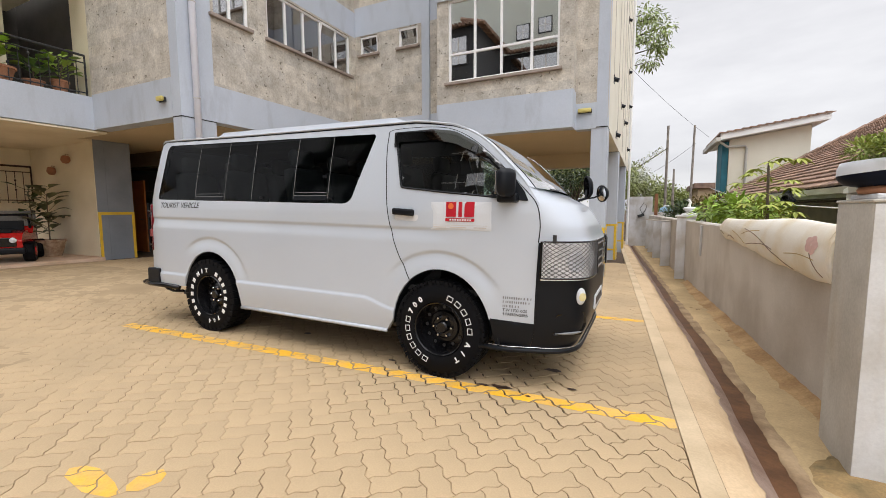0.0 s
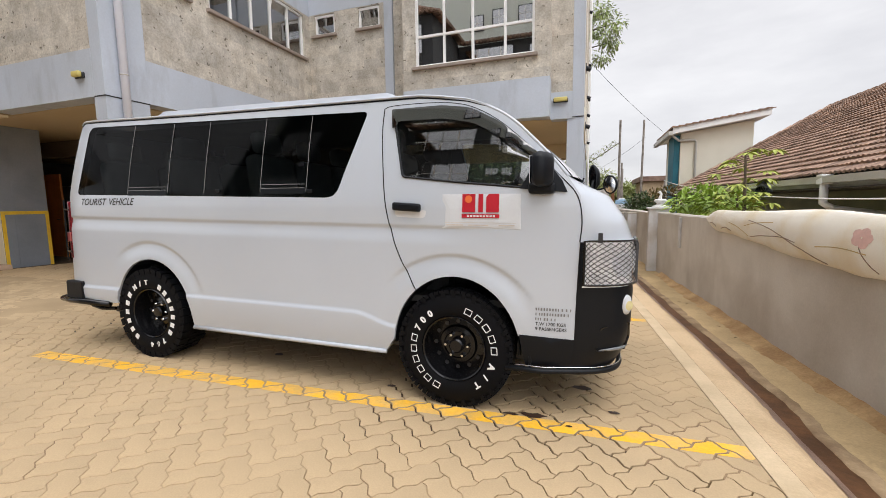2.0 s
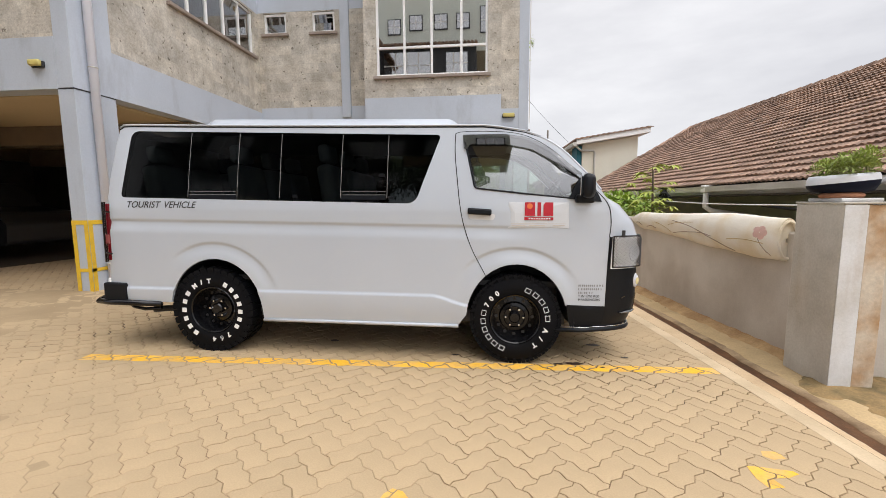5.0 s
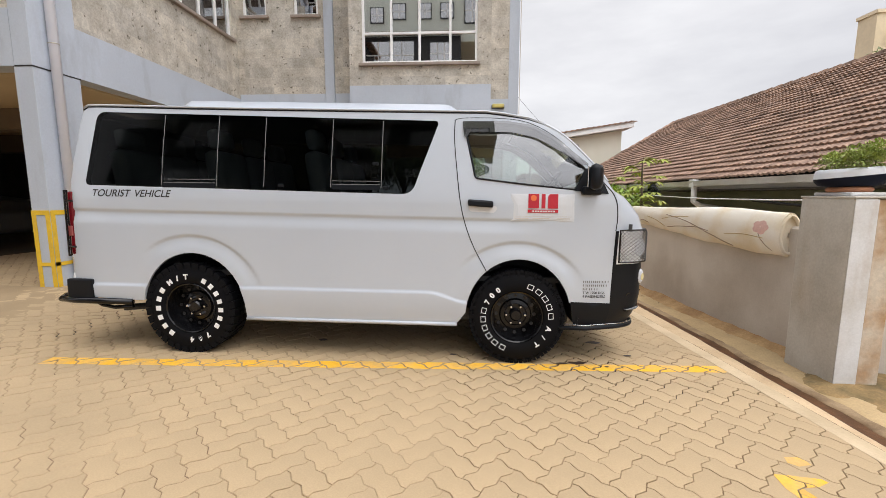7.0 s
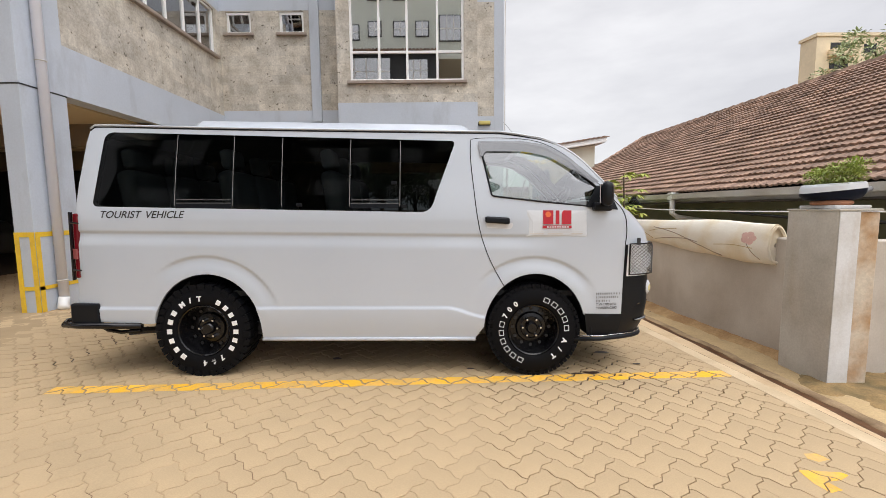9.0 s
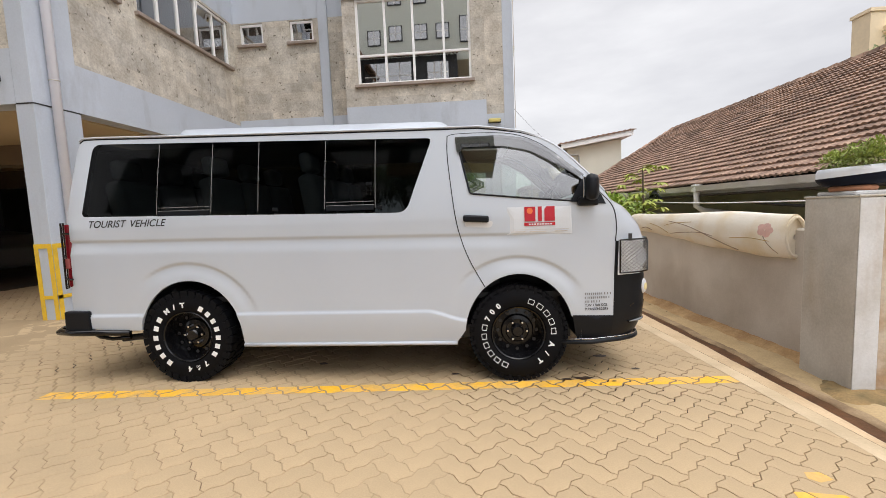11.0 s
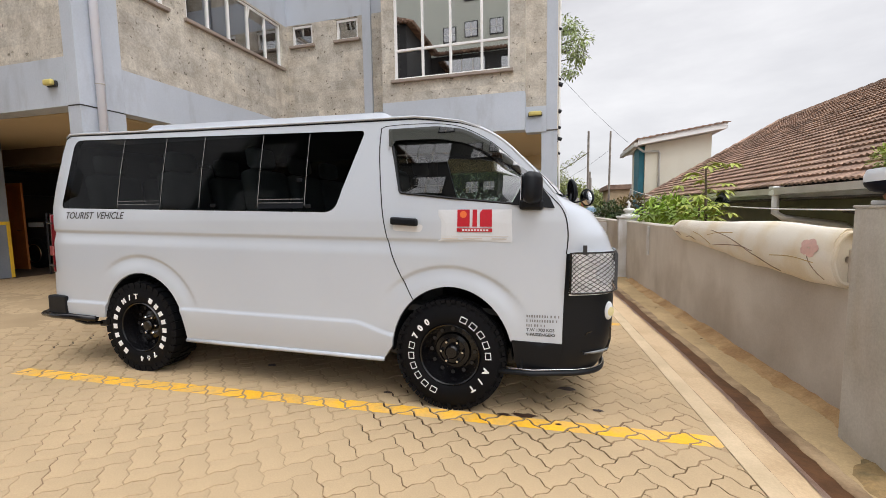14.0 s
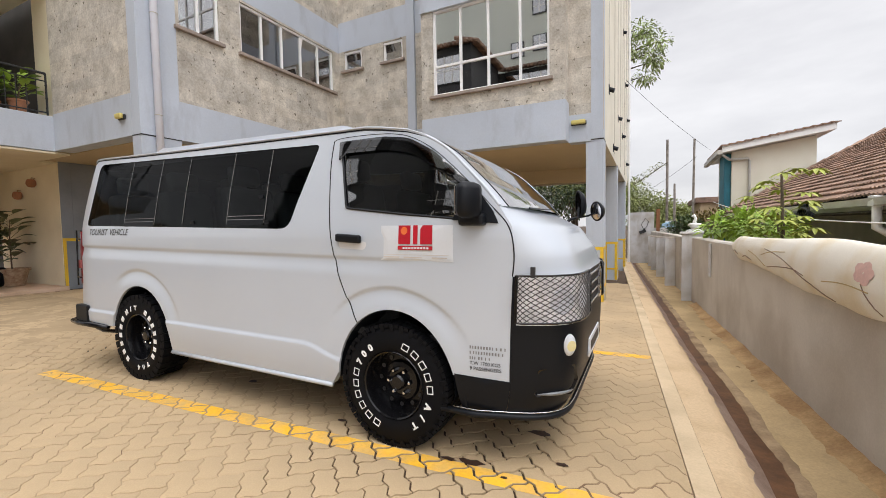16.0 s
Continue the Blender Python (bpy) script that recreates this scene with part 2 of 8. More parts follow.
M["van_paint"] = material("silver_white_paint", (0.500, 0.540, 0.597), 0.30, var=0.012, scale=1.0, fine=300, bump=0.0, second=(0.480, 0.520, 0.577), coat=0.7)
M["white_letter"] = material("white_tyre_letter", (0.85, 0.85, 0.85), 0.6, var=0.03, bump=0.0)
M["black_vinyl"] = material("black_vinyl", (0.02, 0.02, 0.022), 0.5, var=0.03, bump=0.0)
M["red_vinyl"] = material("red_vinyl", (0.46, 0.008, 0.022), 0.4, var=0.03, bump=0.0)
M["orange_vinyl"] = material("orange_vinyl", (0.75, 0.16, 0.04), 0.4, var=0.03, bump=0.0)
M["white_vinyl"] = material("white_vinyl", (0.66, 0.685, 0.725), 0.35, var=0.02, bump=0.0)
M["seat_cloth"] = material("pale_seat_cloth", (0.66, 0.71, 0.70), 0.85, var=0.1, fine=120, bump=0.1)
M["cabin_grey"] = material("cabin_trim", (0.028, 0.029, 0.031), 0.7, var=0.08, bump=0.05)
M["chrome"] = material("chrome", (0.75, 0.75, 0.76), 0.12, metal=1.0, var=0.02, bump=0.0)
M["pink_lens"] = material("faded_red_lens", (0.34, 0.09, 0.085), 0.15, var=0.06, bump=0.0, coat=0.6)
M["red_lamp"] = material("red_tail_lens", (0.16, 0.006, 0.012), 0.12, var=0.05, bump=0.0, coat=0.6)
M["lamp_clear"] = material("clear_lamp_lens", (0.93, 0.94, 0.95), 0.10, metal=0.0, var=0.12, scale=15, bump=0.0, second=(0.66, 0.67, 0.69), spread=0.43, coat=0.8)
M["leaf"] = material("green_leaf", (0.11, 0.21, 0.035), 0.55, var=0.25, scale=4, fine=20, bump=0.0, island=0.3)
M["leaf_bright"] = material("bright_leaf", (0.34, 0.50, 0.07), 0.5, var=0.2, scale=4, fine=20, bump=0.0, island=0.25)
M["leaf_dark"] = material("dark_leaf", (0.065, 0.11, 0.03), 0.5, var=0.25, scale=4, fine=20, bump=0.0, island=0.3)
M["bark"] = material("bark", (0.15, 0.115, 0.08), 0.95, var=0.25, scale=8, fine=50, bump=0.5)
M["clay"] = material("terracotta", (0.42, 0.19, 0.10), 0.85, var=0.12, scale=6, fine=50, bump=0.2, second=(0.33, 0.16, 0.09))
M["pane"] = glass("window_pane", (0.45, 0.48, 0.48), 0.97, 0.58)
M["pane_dim"] = glass("plain_window_pane", (0.5, 0.53, 0.53), 0.95, 0.32)
M["screen_glass"] = glass("windscreen_glass", (0.68, 0.76, 0.72), 0.98, 0.46)
M["tinted"] = glass("tinted_van_glass", (0.19, 0.205, 0.21), 0.27)
M["clear_glass"] = glass("clear_van_glass", (0.62, 0.73, 0.66), 0.92, 0.22)
M["smoked"] = glass("smoked_acrylic", (0.10, 0.095, 0.092), 0.72, 0.16)

# ---- mesh helpers ----
def mesh_object(name, bm, mat, smooth=False):
    me = bpy.data.meshes.new(name)
    bm.normal_update()
    bm.to_mesh(me)
    bm.free()
    for mm in (mat if isinstance(mat, (list, tuple)) else [mat]):
        me.materials.append(mm)
    if smooth:
        me.shade_smooth()
    return new(name, me)


def part(name, bm, mat, parent, label="", smooth=False):
    ob = mesh_object(name, bm, mat, smooth)
    ob.parent = parent
    return tagged(ob, label)


def thing(name, place, label, category, group="", kind=""):
    ob = new(name)
    ob.empty_display_size = 0.1
    ob.matrix_world = place if isinstance(place, Matrix) else pose(*place)
    return tagged(ob, label, category, group, kind)


def structure(name, bm, mat, label, category, smooth=False):
    return tagged(mesh_object(name, bm, mat, smooth), label, category, kind="structure")


def add_box(bm, x0, x1, y0, y1, z0, z1, bevel=0.0, m=None):
    r = bmesh.ops.create_cube(bm, size=1.0)
    vs = r["verts"]
    for v in vs:
        v.co = Vector((x0 + (v.co.x + 0.5) * (x1 - x0), y0 + (v.co.y + 0.5) * (y1 - y0), z0 + (v.co.z + 0.5) * (z1 - z0)))
    if bevel:
        es = list({e for v in vs for e in v.link_edges})
        out = bmesh.ops.bevel(bm, geom=es, offset=bevel, segments=2, profile=0.5, affect="EDGES")
        vs = list({v for f in out["faces"] for v in f.verts} | {v for v in vs if v.is_valid})
    if m is not None:
        bmesh.ops.transform(bm, matrix=m, verts=vs)
    return vs


def box(*a, **k):
    bm = bmesh.new()
    add_box(bm, *a, **k)
    return bm


def add_tube(bm, points, radius, sides=8, closed=False, cap=True):
    """A round bar along points; radius is one number or one for each point."""
    pts = [Vector(p) for p in points]
    rings = []
    ref = None
    for i, p in enumerate(pts):
        a = pts[i - 1] if (i or closed) else pts[i]
        b = pts[(i + 1) % len(pts)] if (i < len(pts) - 1 or closed) else pts[i]
        d = (b - a).normalized()
        if ref is None:
            ref = Vector((0, 0, 1)) if abs(d.z) < 0.9 else Vector((1, 0, 0))
        s = d.cross(ref).normalized()
        ref = s.cross(d).normalized()
        r = radius[i] if isinstance(radius, (list, tuple)) else radius
        rings.append([bm.verts.new(p + (s * math.cos(2 * math.pi * k / sides) + ref * math.sin(2 * math.pi * k / sides)) * r) for k in range(sides)])
    n = len(rings)
    for i in range(n if closed else n - 1):
        a, b = rings[i], rings[(i + 1) % n]
        for k in range(sides):
            bm.faces.new((a[k], a[(k + 1) % sides], b[(k + 1) % sides], b[k]))
    if cap and not closed:
        bm.faces.new(rings[0][::-1])
        bm.faces.new(rings[-1])


def tube(points, radius, sides=8, closed=False):
    bm = bmesh.new()
    add_tube(bm, points, radius, sides, closed)
    return bm


def add_lathe(bm, profile, steps=24, m=None):
    """Turns (radius, height) pairs round the z axis."""
    rings = []
    for r, z in profile:
        rings.append([bm.verts.new((r * math.cos(2 * math.pi * k / steps), r * math.sin(2 * math.pi * k / steps), z)) for k in range(steps)])
    for a, b in zip(rings, rings[1:]):
        for k in range(steps):
            bm.faces.new((a[k], a[(k + 1) % steps], b[(k + 1) % steps], b[k]))
    if m is not None:
        bmesh.ops.transform(bm, matrix=m, verts=[v for r in rings for v in r])


def lathe(profile, steps=24, m=None):
    bm = bmesh.new()
    add_lathe(bm, profile, steps, m)
    return bm


def add_grid(bm, rows):
    """Faces between rows of points of equal length."""
    vs = [[bm.verts.new(p) for p in r] for r in rows]
    for a, b in zip(vs, vs[1:]):
        for k in range(len(a) - 1):
            bm.faces.new((a[k], a[k + 1], b[k + 1], b[k]))
    return vs


def add_prism(bm, outline, depth, m=None):
    """An outline of (x, y) pairs, drawn out along z by depth."""
    lo = [bm.verts.new((x, y, 0)) for x, y in outline]
    hi = [bm.verts.new((x, y, depth)) for x, y in outline]
    bm.faces.new(lo[::-1])
    bm.faces.new(hi)
    for k in range(len(lo)):
        j = (k + 1) % len(lo)
        bm.faces.new((lo[k], lo[j], hi[j], hi[k]))
    if m is not None:
        bmesh.ops.transform(bm, matrix=m, verts=lo + hi)


def wall_with_holes(bm, u0, u1, z0, z1, holes, place):
    """A wall of boxes round rectangular openings (u0, u1, z0, z1); place(u0, u1, z0, z1) gives the box's six numbers."""
    us = sorted({u0, u1, *(h[0] for h in holes), *(h[1] for h in holes)})
    zs = sorted({z0, z1, *(h[2] for h in holes), *(h[3] for h in holes)})
    for a, b in zip(us, us[1:]):
        run = None
        for c, d in zip(zs, zs[1:]):
            solid = not any(h[0] <= (a + b) / 2 <= h[1] and h[2] <= (c + d) / 2 <= h[3] for h in holes)
            if solid:
                run = (run[0], d) if run else (c, d)
            if run and (not solid or d == zs[-1]):
                add_box(bm, *place(a, b, *run))
                run = None


def smooth01(t):
    t = min(1.0, max(0.0, t))
    return t * t * (3 - 2 * t)


def ground_z(x, y):
    """The yard falls gently to the drain and rises towards the car park."""
    t = min(1.0, max(0.0, (-5.0 - x) / 1.5))
    return -0.011 * (x + 2.2) - 0.014 * (min(y, 22) - 2.7) + 0.12 * t * t * (3 - 2 * t)

# ---- yard ground ----
def edge_x(y):
    """Where the paving ends beside the drain."""
    return 0.492 - 0.07 * y


def fence_x(y):
    return 1.43 - 0.06 * y


def sheet(rows_y, cross, mat, name, label, category, smooth=True):
    """A strip of ground along the yard; cross gives (x, z) pairs at each y."""
    bm = bmesh.new()
    add_grid(bm, [[Vector((x, y, z)) for x, z in cross(y)] for y in rows_y])
    return structure(name, bm, mat, label, category, smooth=smooth)


def wob(x, y, s, a):
    return noise.noise(Vector((x * s, y * s, 3.7))) * a


bm = bmesh.new()
gx = [-400, -120, -40, -22] + [-16 + 0.5 * i for i in range(36)] + [2.2, 4, 9, 25, 80, 400]
gy = [-400, -100, -30, -12, -8] + [-6 + 0.5 * i for i in range(60)] + [26, 32, 60, 150, 500]
def under(x, y):
    inside = -15.5 < x < edge_x(y) + 0.06 and -5.5 < y < 22
    lo = ground_z(max(-16, min(x, 2)), max(-6, min(y, 23)))
    if inside:
        return lo - 0.012
    return lo - (0.3 if x > edge_x(min(max(y, -6), 23)) else 0.06)
add_grid(bm, [[Vector((x, y, under(x, y))) for x in gx] for y in gy])
structure("ground", bm, M["sand"], "brown sandy ground that the yard pavers are bedded in", "ground", smooth=True)

ys = [-6 + 0.15 * i for i in range(185)]
def strip_cross(y):
    e = edge_x(y)
    g = ground_z(e, y) - 0.002
    return [(e + 0.004, g - 0.08), (e + 0.004, g - 0.002), (e + 0.006, g), (e + 0.116, g - 0.001), (e + 0.118, g - 0.004), (e + 0.119, g - 0.08)]
sheet(ys, strip_cross, material("pale_kerb_concrete", (0.61, 0.475, 0.31), 0.9, var=0.08, scale=3, fine=70, bump=0.1, second=(0.47, 0.36, 0.225)), "kerb", "flat pale concrete edging strip beside the paving", "kerb", smooth=False)
def rim_off(y):
    """How far beyond the paving the channel's near rim runs."""
    return min(0.315, max(0.16, 0.225 + 0.05 * (y - 2.4))) + wob(1, y, 2.3, 0.016)

fine_ys = [-6 + 0.05 * i for i in range(555)]
def slope_cross(y):
    e, r = edge_x(y), rim_off(y)
    g = ground_z(e, y)
    flat = [(e + 0.12 + (r - 0.12) * f, g - 0.004 - 0.014 * f + wob(f * 2, y, 4, 0.005)) for f in (0.25, 0.5, 0.75, 0.95)]
    bank = [(e + r + 0.008 + wob(4, y, 12, 0.008), g - 0.028), (e + r + 0.040 + wob(6, y, 9, 0.010), g - 0.048), (e + r + 0.075 + wob(7, y, 10, 0.014), g - 0.074)]
    return [(e + 0.118, g - 0.003 + wob(0, y, 3, 0.003))] + flat + bank
sheet(fine_ys, slope_cross, M["mortar"], "pavement", "sandy mortar slope beside the open drain", "pavement")
M["wet_bank"] = material("wet_purple_mortar", (0.27, 0.195, 0.155), 0.42, var=0.15, scale=6, fine=50, bump=0.3, second=(0.16, 0.10, 0.075), spread=0.48)
def bank_cross(y):
    e, r = edge_x(y), rim_off(y)
    g = ground_z(e, y)
    return [(e + r + 0.050 + wob(8, y, 7, 0.014), g - 0.054), (e + r + 0.080 + wob(7, y, 10, 0.010), g - 0.074), (e + r + 0.11, g - 0.094), (e + r + 0.165, g - 0.122)]
sheet(fine_ys, bank_cross, M["wet_bank"], "trim", "wet stained foot of the drain's near bank", "drain bank")
def mud_cross(y):
    e, r = edge_x(y), rim_off(y)
    g = ground_z(e, y)
    return [(e + r + 0.115, g - 0.108), (e + r + 0.16, g - 0.1085 + wob(2, y, 5, 0.003)), (e + r + 0.21, g - 0.110), (e + r + 0.26, g - 0.1085 + wob(5, y, 5, 0.003)), (e + r + 0.33, g - 0.108)]
sheet(ys, mud_cross, M["mud"], "water", "dark muddy water lying in the drain channel", "water")
def lip_cross(y):
    e, r = edge_x(y), rim_off(y)
    g = ground_z(e, y)
    w = wob(9, y, 2.6, 0.02) + wob(3, y, 13, 0.012)
    return [(e + r + 0.228 + w, g - 0.135), (e + r + 0.242 + w, g - 0.104 + wob(4, y, 6, 0.006)), (e + r + 0.275 + w, g - 0.096 + wob(6, y, 8, 0.005)), (e + r + 0.325 + wob(7, y, 3, 0.022) + wob(5, y, 11, 0.018), g - 0.100)]
sheet([-6 + 0.04 * i for i in range(690)], lip_cross, M["cement"], "trim", "rough sandy cement lip along the drain", "drain lip")
def ledge_z(k, y):
    """Height of the ledge under the paving, k from the lip to the wall."""
    return -0.104 + 0.016 * k / 5 + wob(k * 3, y, 2.5, 0.010)
def ledge_cross(y):
    e, w = edge_x(y), fence_x(y)
    g, r = ground_z(e, y), e + rim_off(y) + 0.30
    return [(r - 0.02, g - 0.13)] + [(r + (w + 0.02 - r) * k / 5, g + ledge_z(k, y)) for k in range(6)] + [(w + 1.2, g - 0.08), (w + 7, g - 0.1)]
M["ledge"] = material("stained_ledge_mortar", (0.52, 0.375, 0.20), 0.92, var=0.14, scale=1.8, fine=60, bump=0.2, second=(0.38, 0.275, 0.14), spread=0.46)
streaked(M["ledge"], (0.20, 0.14, 0.075), 0.5, 4.0, 0.56, 0.75)
sheet(ys, ledge_cross, M["ledge"], "pavement", "sandy stained ledge between the drain and the boundary wall", "pavement")

def damp_cross(y):
    """A haunch of rusty soil banked up against the wall."""
    e, w = edge_x(y), fence_x(y)
    g = ground_z(e, y)
    width = 0.15 + wob(2, y, 1.1, 0.05) + wob(8, y, 5, 0.04) + wob(1, y, 16, 0.03)
    high = 0.055 + wob(5, y, 1.6, 0.02) + wob(3, y, 7, 0.014)
    return [(w - width * f, g - 0.096 + (high + 0.005) * (1 - f) ** 1.8 + (-0.02 if f == 1.0 else 0)) for f in (1.0, 0.8, 0.5, 0.25, 0.1, 0.0)]
sheet([3.12 + 0.03 * i for i in range(212)], damp_cross, material("rusty_damp_soil", (0.50, 0.33, 0.16), 0.9, var=0.2, scale=4, fine=50, bump=0.3, second=(0.34, 0.20, 0.09), spread=0.50), "trim", "rust-brown damp soil gathered along the foot of the wall", "soil")

# rusty olive soil lying round the foot of the gate pier
bm = bmesh.new()
def soil_z(x, y):
    away = math.hypot((x - 1.55) / 0.62, (y - 2.66) / 0.42) + wob(x, y, 3.0, 0.35) + wob(x, y, 11, 0.15)
    return ground_z(edge_x(y), y) - 0.118 + 0.055 * smooth01((1.25 - away) / 0.5) + wob(x, y, 6, 0.010)
add_grid(bm, [[Vector((0.85 + 0.04 * a, 2.1 + 0.04 * b, soil_z(0.85 + 0.04 * a, 2.1 + 0.04 * b))) for a in range(36)] for b in range(24)])
structure("ground_soil", bm, material("rusty_olive_soil", (0.36, 0.235, 0.10), 0.92, var=0.2, scale=5, fine=60, bump=0.4, second=(0.15, 0.11, 0.05), spread=0.5), "rusty olive soil round the foot of the gate pier", "soil", smooth=True)

# ---- boundary wall beside the drain ----
def fence_piece(name, y0, y1, z1, thick, label):
    bm = bmesh.new()
    n = 10
    rows = []
    for i in range(n + 1):
        y = y0 + (y1 - y0) * i / n
        x = fence_x(y)
        b = ground_z(x, y) - 0.25
        top = z1 + wob(0, y, 1.7, 0.015)
        rows.append([Vector(p) for p in ((x, y, b), (x, y, top - 0.02), (x + 0.02, y, top), (x + thick - 0.02, y, top), (x + thick, y, top - 0.02), (x + thick, y, b))])
    add_grid(bm, rows)
    bm.faces.new([bm.verts.new(p) for p in rows[0]])
    bm.faces.new([bm.verts.new(p) for p in rows[-1][::-1]])
    return structure(name, bm, M["render"], label, "wall")

fence_piece("wall_east", 3.25, 9.95, 1.0, 0.16, "grey cement-rendered boundary wall beside the drain")
fence_piece("wall_east_far", 10.3, 19.9, 0.98, 0.16, "grey cement-rendered boundary wall further along")
bm = bmesh.new()
add_box(bm, 1.33, 6.0, 3.02, 3.2, -0.5, 1.0, 0.01)
structure("wall_east_return", bm, M["render"], "grey rendered wall running off beside the gate pier", "wall")

M["pier_face"] = material("flaking_white_pier_paint", (0.68, 0.69, 0.70), 0.88, var=0.07, scale=2.2, fine=60, bump=0.12, second=(0.50, 0.48, 0.44), spread=0.42)
M["pier_side"] = material("mottled_pier_cement", (0.55, 0.525, 0.475), 0.9, var=0.10, scale=2.6, fine=50, bump=0.2, second=(0.42, 0.39, 0.34), spread=0.48)
streaked(M["pier_side"], (0.36, 0.25, 0.13), 0.4, 2.0, 0.55, 0.75)
streaked(M["pier_face"], (0.33, 0.20, 0.09), 0.55, 2.5, 0.52, 0.72)
def gate_pier():
    t = thing("gate_pier", (1.04, 2.79, -0.14, 0, 0, -3), "tall grey cement gate pier with one pale painted side", "pier")
    part("shaft", box(0, 0.155, 0, 0.5, -0.2, 1.395, 0.012), M["pier_side"], t)
    part("pale_side", box(0.004, 0.153, -0.006, -0.002, -0.2, 1.385), M["pier_face"], t, "white-painted stained cement face")
    part("stained_side", box(0.157, 0.31, 0.008, 0.46, -0.2, 1.385, 0.01), material("rust_streaked_render", (0.60, 0.53, 0.43), 0.9, var=0.15, scale=3, fine=30, bump=0.3, second=(0.38, 0.20, 0.07), spread=0.47), t, "rust-streaked render")
    part("cap", box(-0.006, 0.315, -0.008, 0.505, 1.392, 1.408, 0.006), M["pier_side"], t)
    part("slab", box(0.03, 0.30, 0.07, 0.42, 1.408, 1.435, 0.008), M["render_pale"], t, "thin pale cement slab")
    return t
gate_pier()

def finial_post():
    y = 9.9
    t = thing("fence_post", (0.665, y, ground_z(0.66, y) - 0.03, 0, 0, -4), "white-painted fence post topped by a bird finial", "fence post")
    part("shaft", box(0, 0.48, 0, 0.42, -0.15, 1.22, 0.012), M["render_pale"], t)
    part("cap", box(-0.03, 0.51, -0.03, 0.45, 1.22, 1.26, 0.01), M["render_pale"], t)
    bm = lathe([(0.001, 1.24), (0.16, 1.25), (0.15, 1.285), (0.06, 1.32), (0.09, 1.36), (0.13, 1.385), (0.10, 1.42), (0.001, 1.43)], 16, Matrix.Translation((0.22, 0.2, 0)))
    add_tube(bm, [(0.22, 0.2, 1.36), (0.21, 0.2, 1.45), (0.23, 0.2, 1.52), (0.20, 0.2, 1.57), (0.16, 0.2, 1.555)], [0.05, 0.03, 0.025, 0.032, 0.008], 8)
    part("finial", bm, M["white_metal"], t, "white bird-shaped finial", smooth=True)
finial_post()

def fence_fin(y, x, h, d):
    t = thing("fence_buttress", (x, y, ground_z(x, y) - 0.05, 0, 0, -4), "short pale rendered buttress standing out from the boundary wall", "buttress", "buttresses along the wall")
    part("shaft", box(0, d, 0, 0.22, -0.15, h, 0.012), M["render_pale"], t)
    part("cap", box(-0.015, d, -0.015, 0.235, h, h + 0.03, 0.006), M["render"], t)
for y, x, h, d in ((12.3, 0.47, 1.12, 0.4), (14.4, 0.32, 1.1, 0.45), (16.6, 0.2, 1.1, 0.45), (18.4, 0.12, 1.1, 0.45)):
    fence_fin(y, x, h, d)
bm = box(-0.6, 0.35, 20.0, 20.2, -0.6, 1.75, 0.01)
add_box(bm, 0.35, 8, 19.95, 20.15, -0.6, 1.1, 0.01)
structure("wall_north_end", bm, M["render_pale"], "pale stained wall closing the far end of the drain lane", "wall")

def lane_clutter():
    t = thing("wall_lamp", (-0.08, 19.96, 0.95), "black box lamp fixed to the stained end wall", "lamp")
    part("housing", box(-0.13, 0.13, -0.09, 0.0, -0.06, 0.06, 0.012, m=Matrix.Rotation(radians(-20), 4, "Y")), M["black_iron"], t)
    part("cable", tube([(0.05, -0.02, 0.06), (-0.05, -0.02, 0.3), (0.1, -0.02, 0.55), (0.22, -0.02, 0.42), (0.15, -0.02, 0.2), (0.02, -0.02, 0.06)], 0.012, 5), M["black_plastic"], t, "looped black cable")
    t = thing("plank", (0.42, 19.8, -0.28), "rust-brown timber plank leaning at the wall's end", "plank")
    part("board", box(0, 0.13, 0, 0.04, 0, 2.15, 0.006, m=Matrix.Rotation(radians(-3), 4, "X")), material("rust_brown_timber", (0.30, 0.13, 0.06), 0.85, var=0.2, scale=4, bump=0.2), t)
    t = thing("water_drum", (0.92, 21.0, -0.3), "faded blue plastic drum behind the end wall", "drum")
    part("body", lathe([(0.001, 0), (0.27, 0), (0.29, 0.05), (0.29, 0.6), (0.30, 0.62), (0.29, 0.66), (0.29, 1.3), (0.26, 1.56), (0.12, 1.62), (0.001, 1.63)], 22), material("faded_blue_plastic", (0.25, 0.40, 0.55), 0.6, var=0.1, bump=0.05), t, smooth=True)
    part("lid", lathe([(0.125, 1.60), (0.125, 1.66), (0.11, 1.68), (0.001, 1.68)], 18), M["white_metal"], t, "white screw lid")
lane_clutter()

# ---- apartment block: walls ----
TOP = 13.0
RX, RY, BY, FY = -6.62, 8.96, 8.285, 8.6     # west wing wall, rear wall, bay front, column face
PX, PY = -6.612, 4.445                       # corner of the west wing
BX0, BX1, CX = -3.99, -1.19, -0.61           # bay and corner

WIN_L = [(5.09, 5.80, 4.54, 5.46), (6.22, 8.74, 4.54, 5.46)]
WIN_R = [(-6.47, -5.95, 5.06, 5.50), (-5.35, -4.83, 5.06, 5.50)]
WIN_B = [(-3.735, -1.46, 3.86, 5.50)]

def in_x(x0, x1):
    return lambda a, b, c, d: (x0, x1, a, b, c, d)
def in_y(y0, y1):
    return lambda a, b, c, d: (a, b, y0, y1, c, d)

def storey_holes(wins, storeys):
    """The same windows again on each storey."""
    holes = []
    for k in range(storeys):
        holes += [(a, b, c + 2.75 * k, d + 2.75 * k) for a, b, c, d in wins]
    return holes

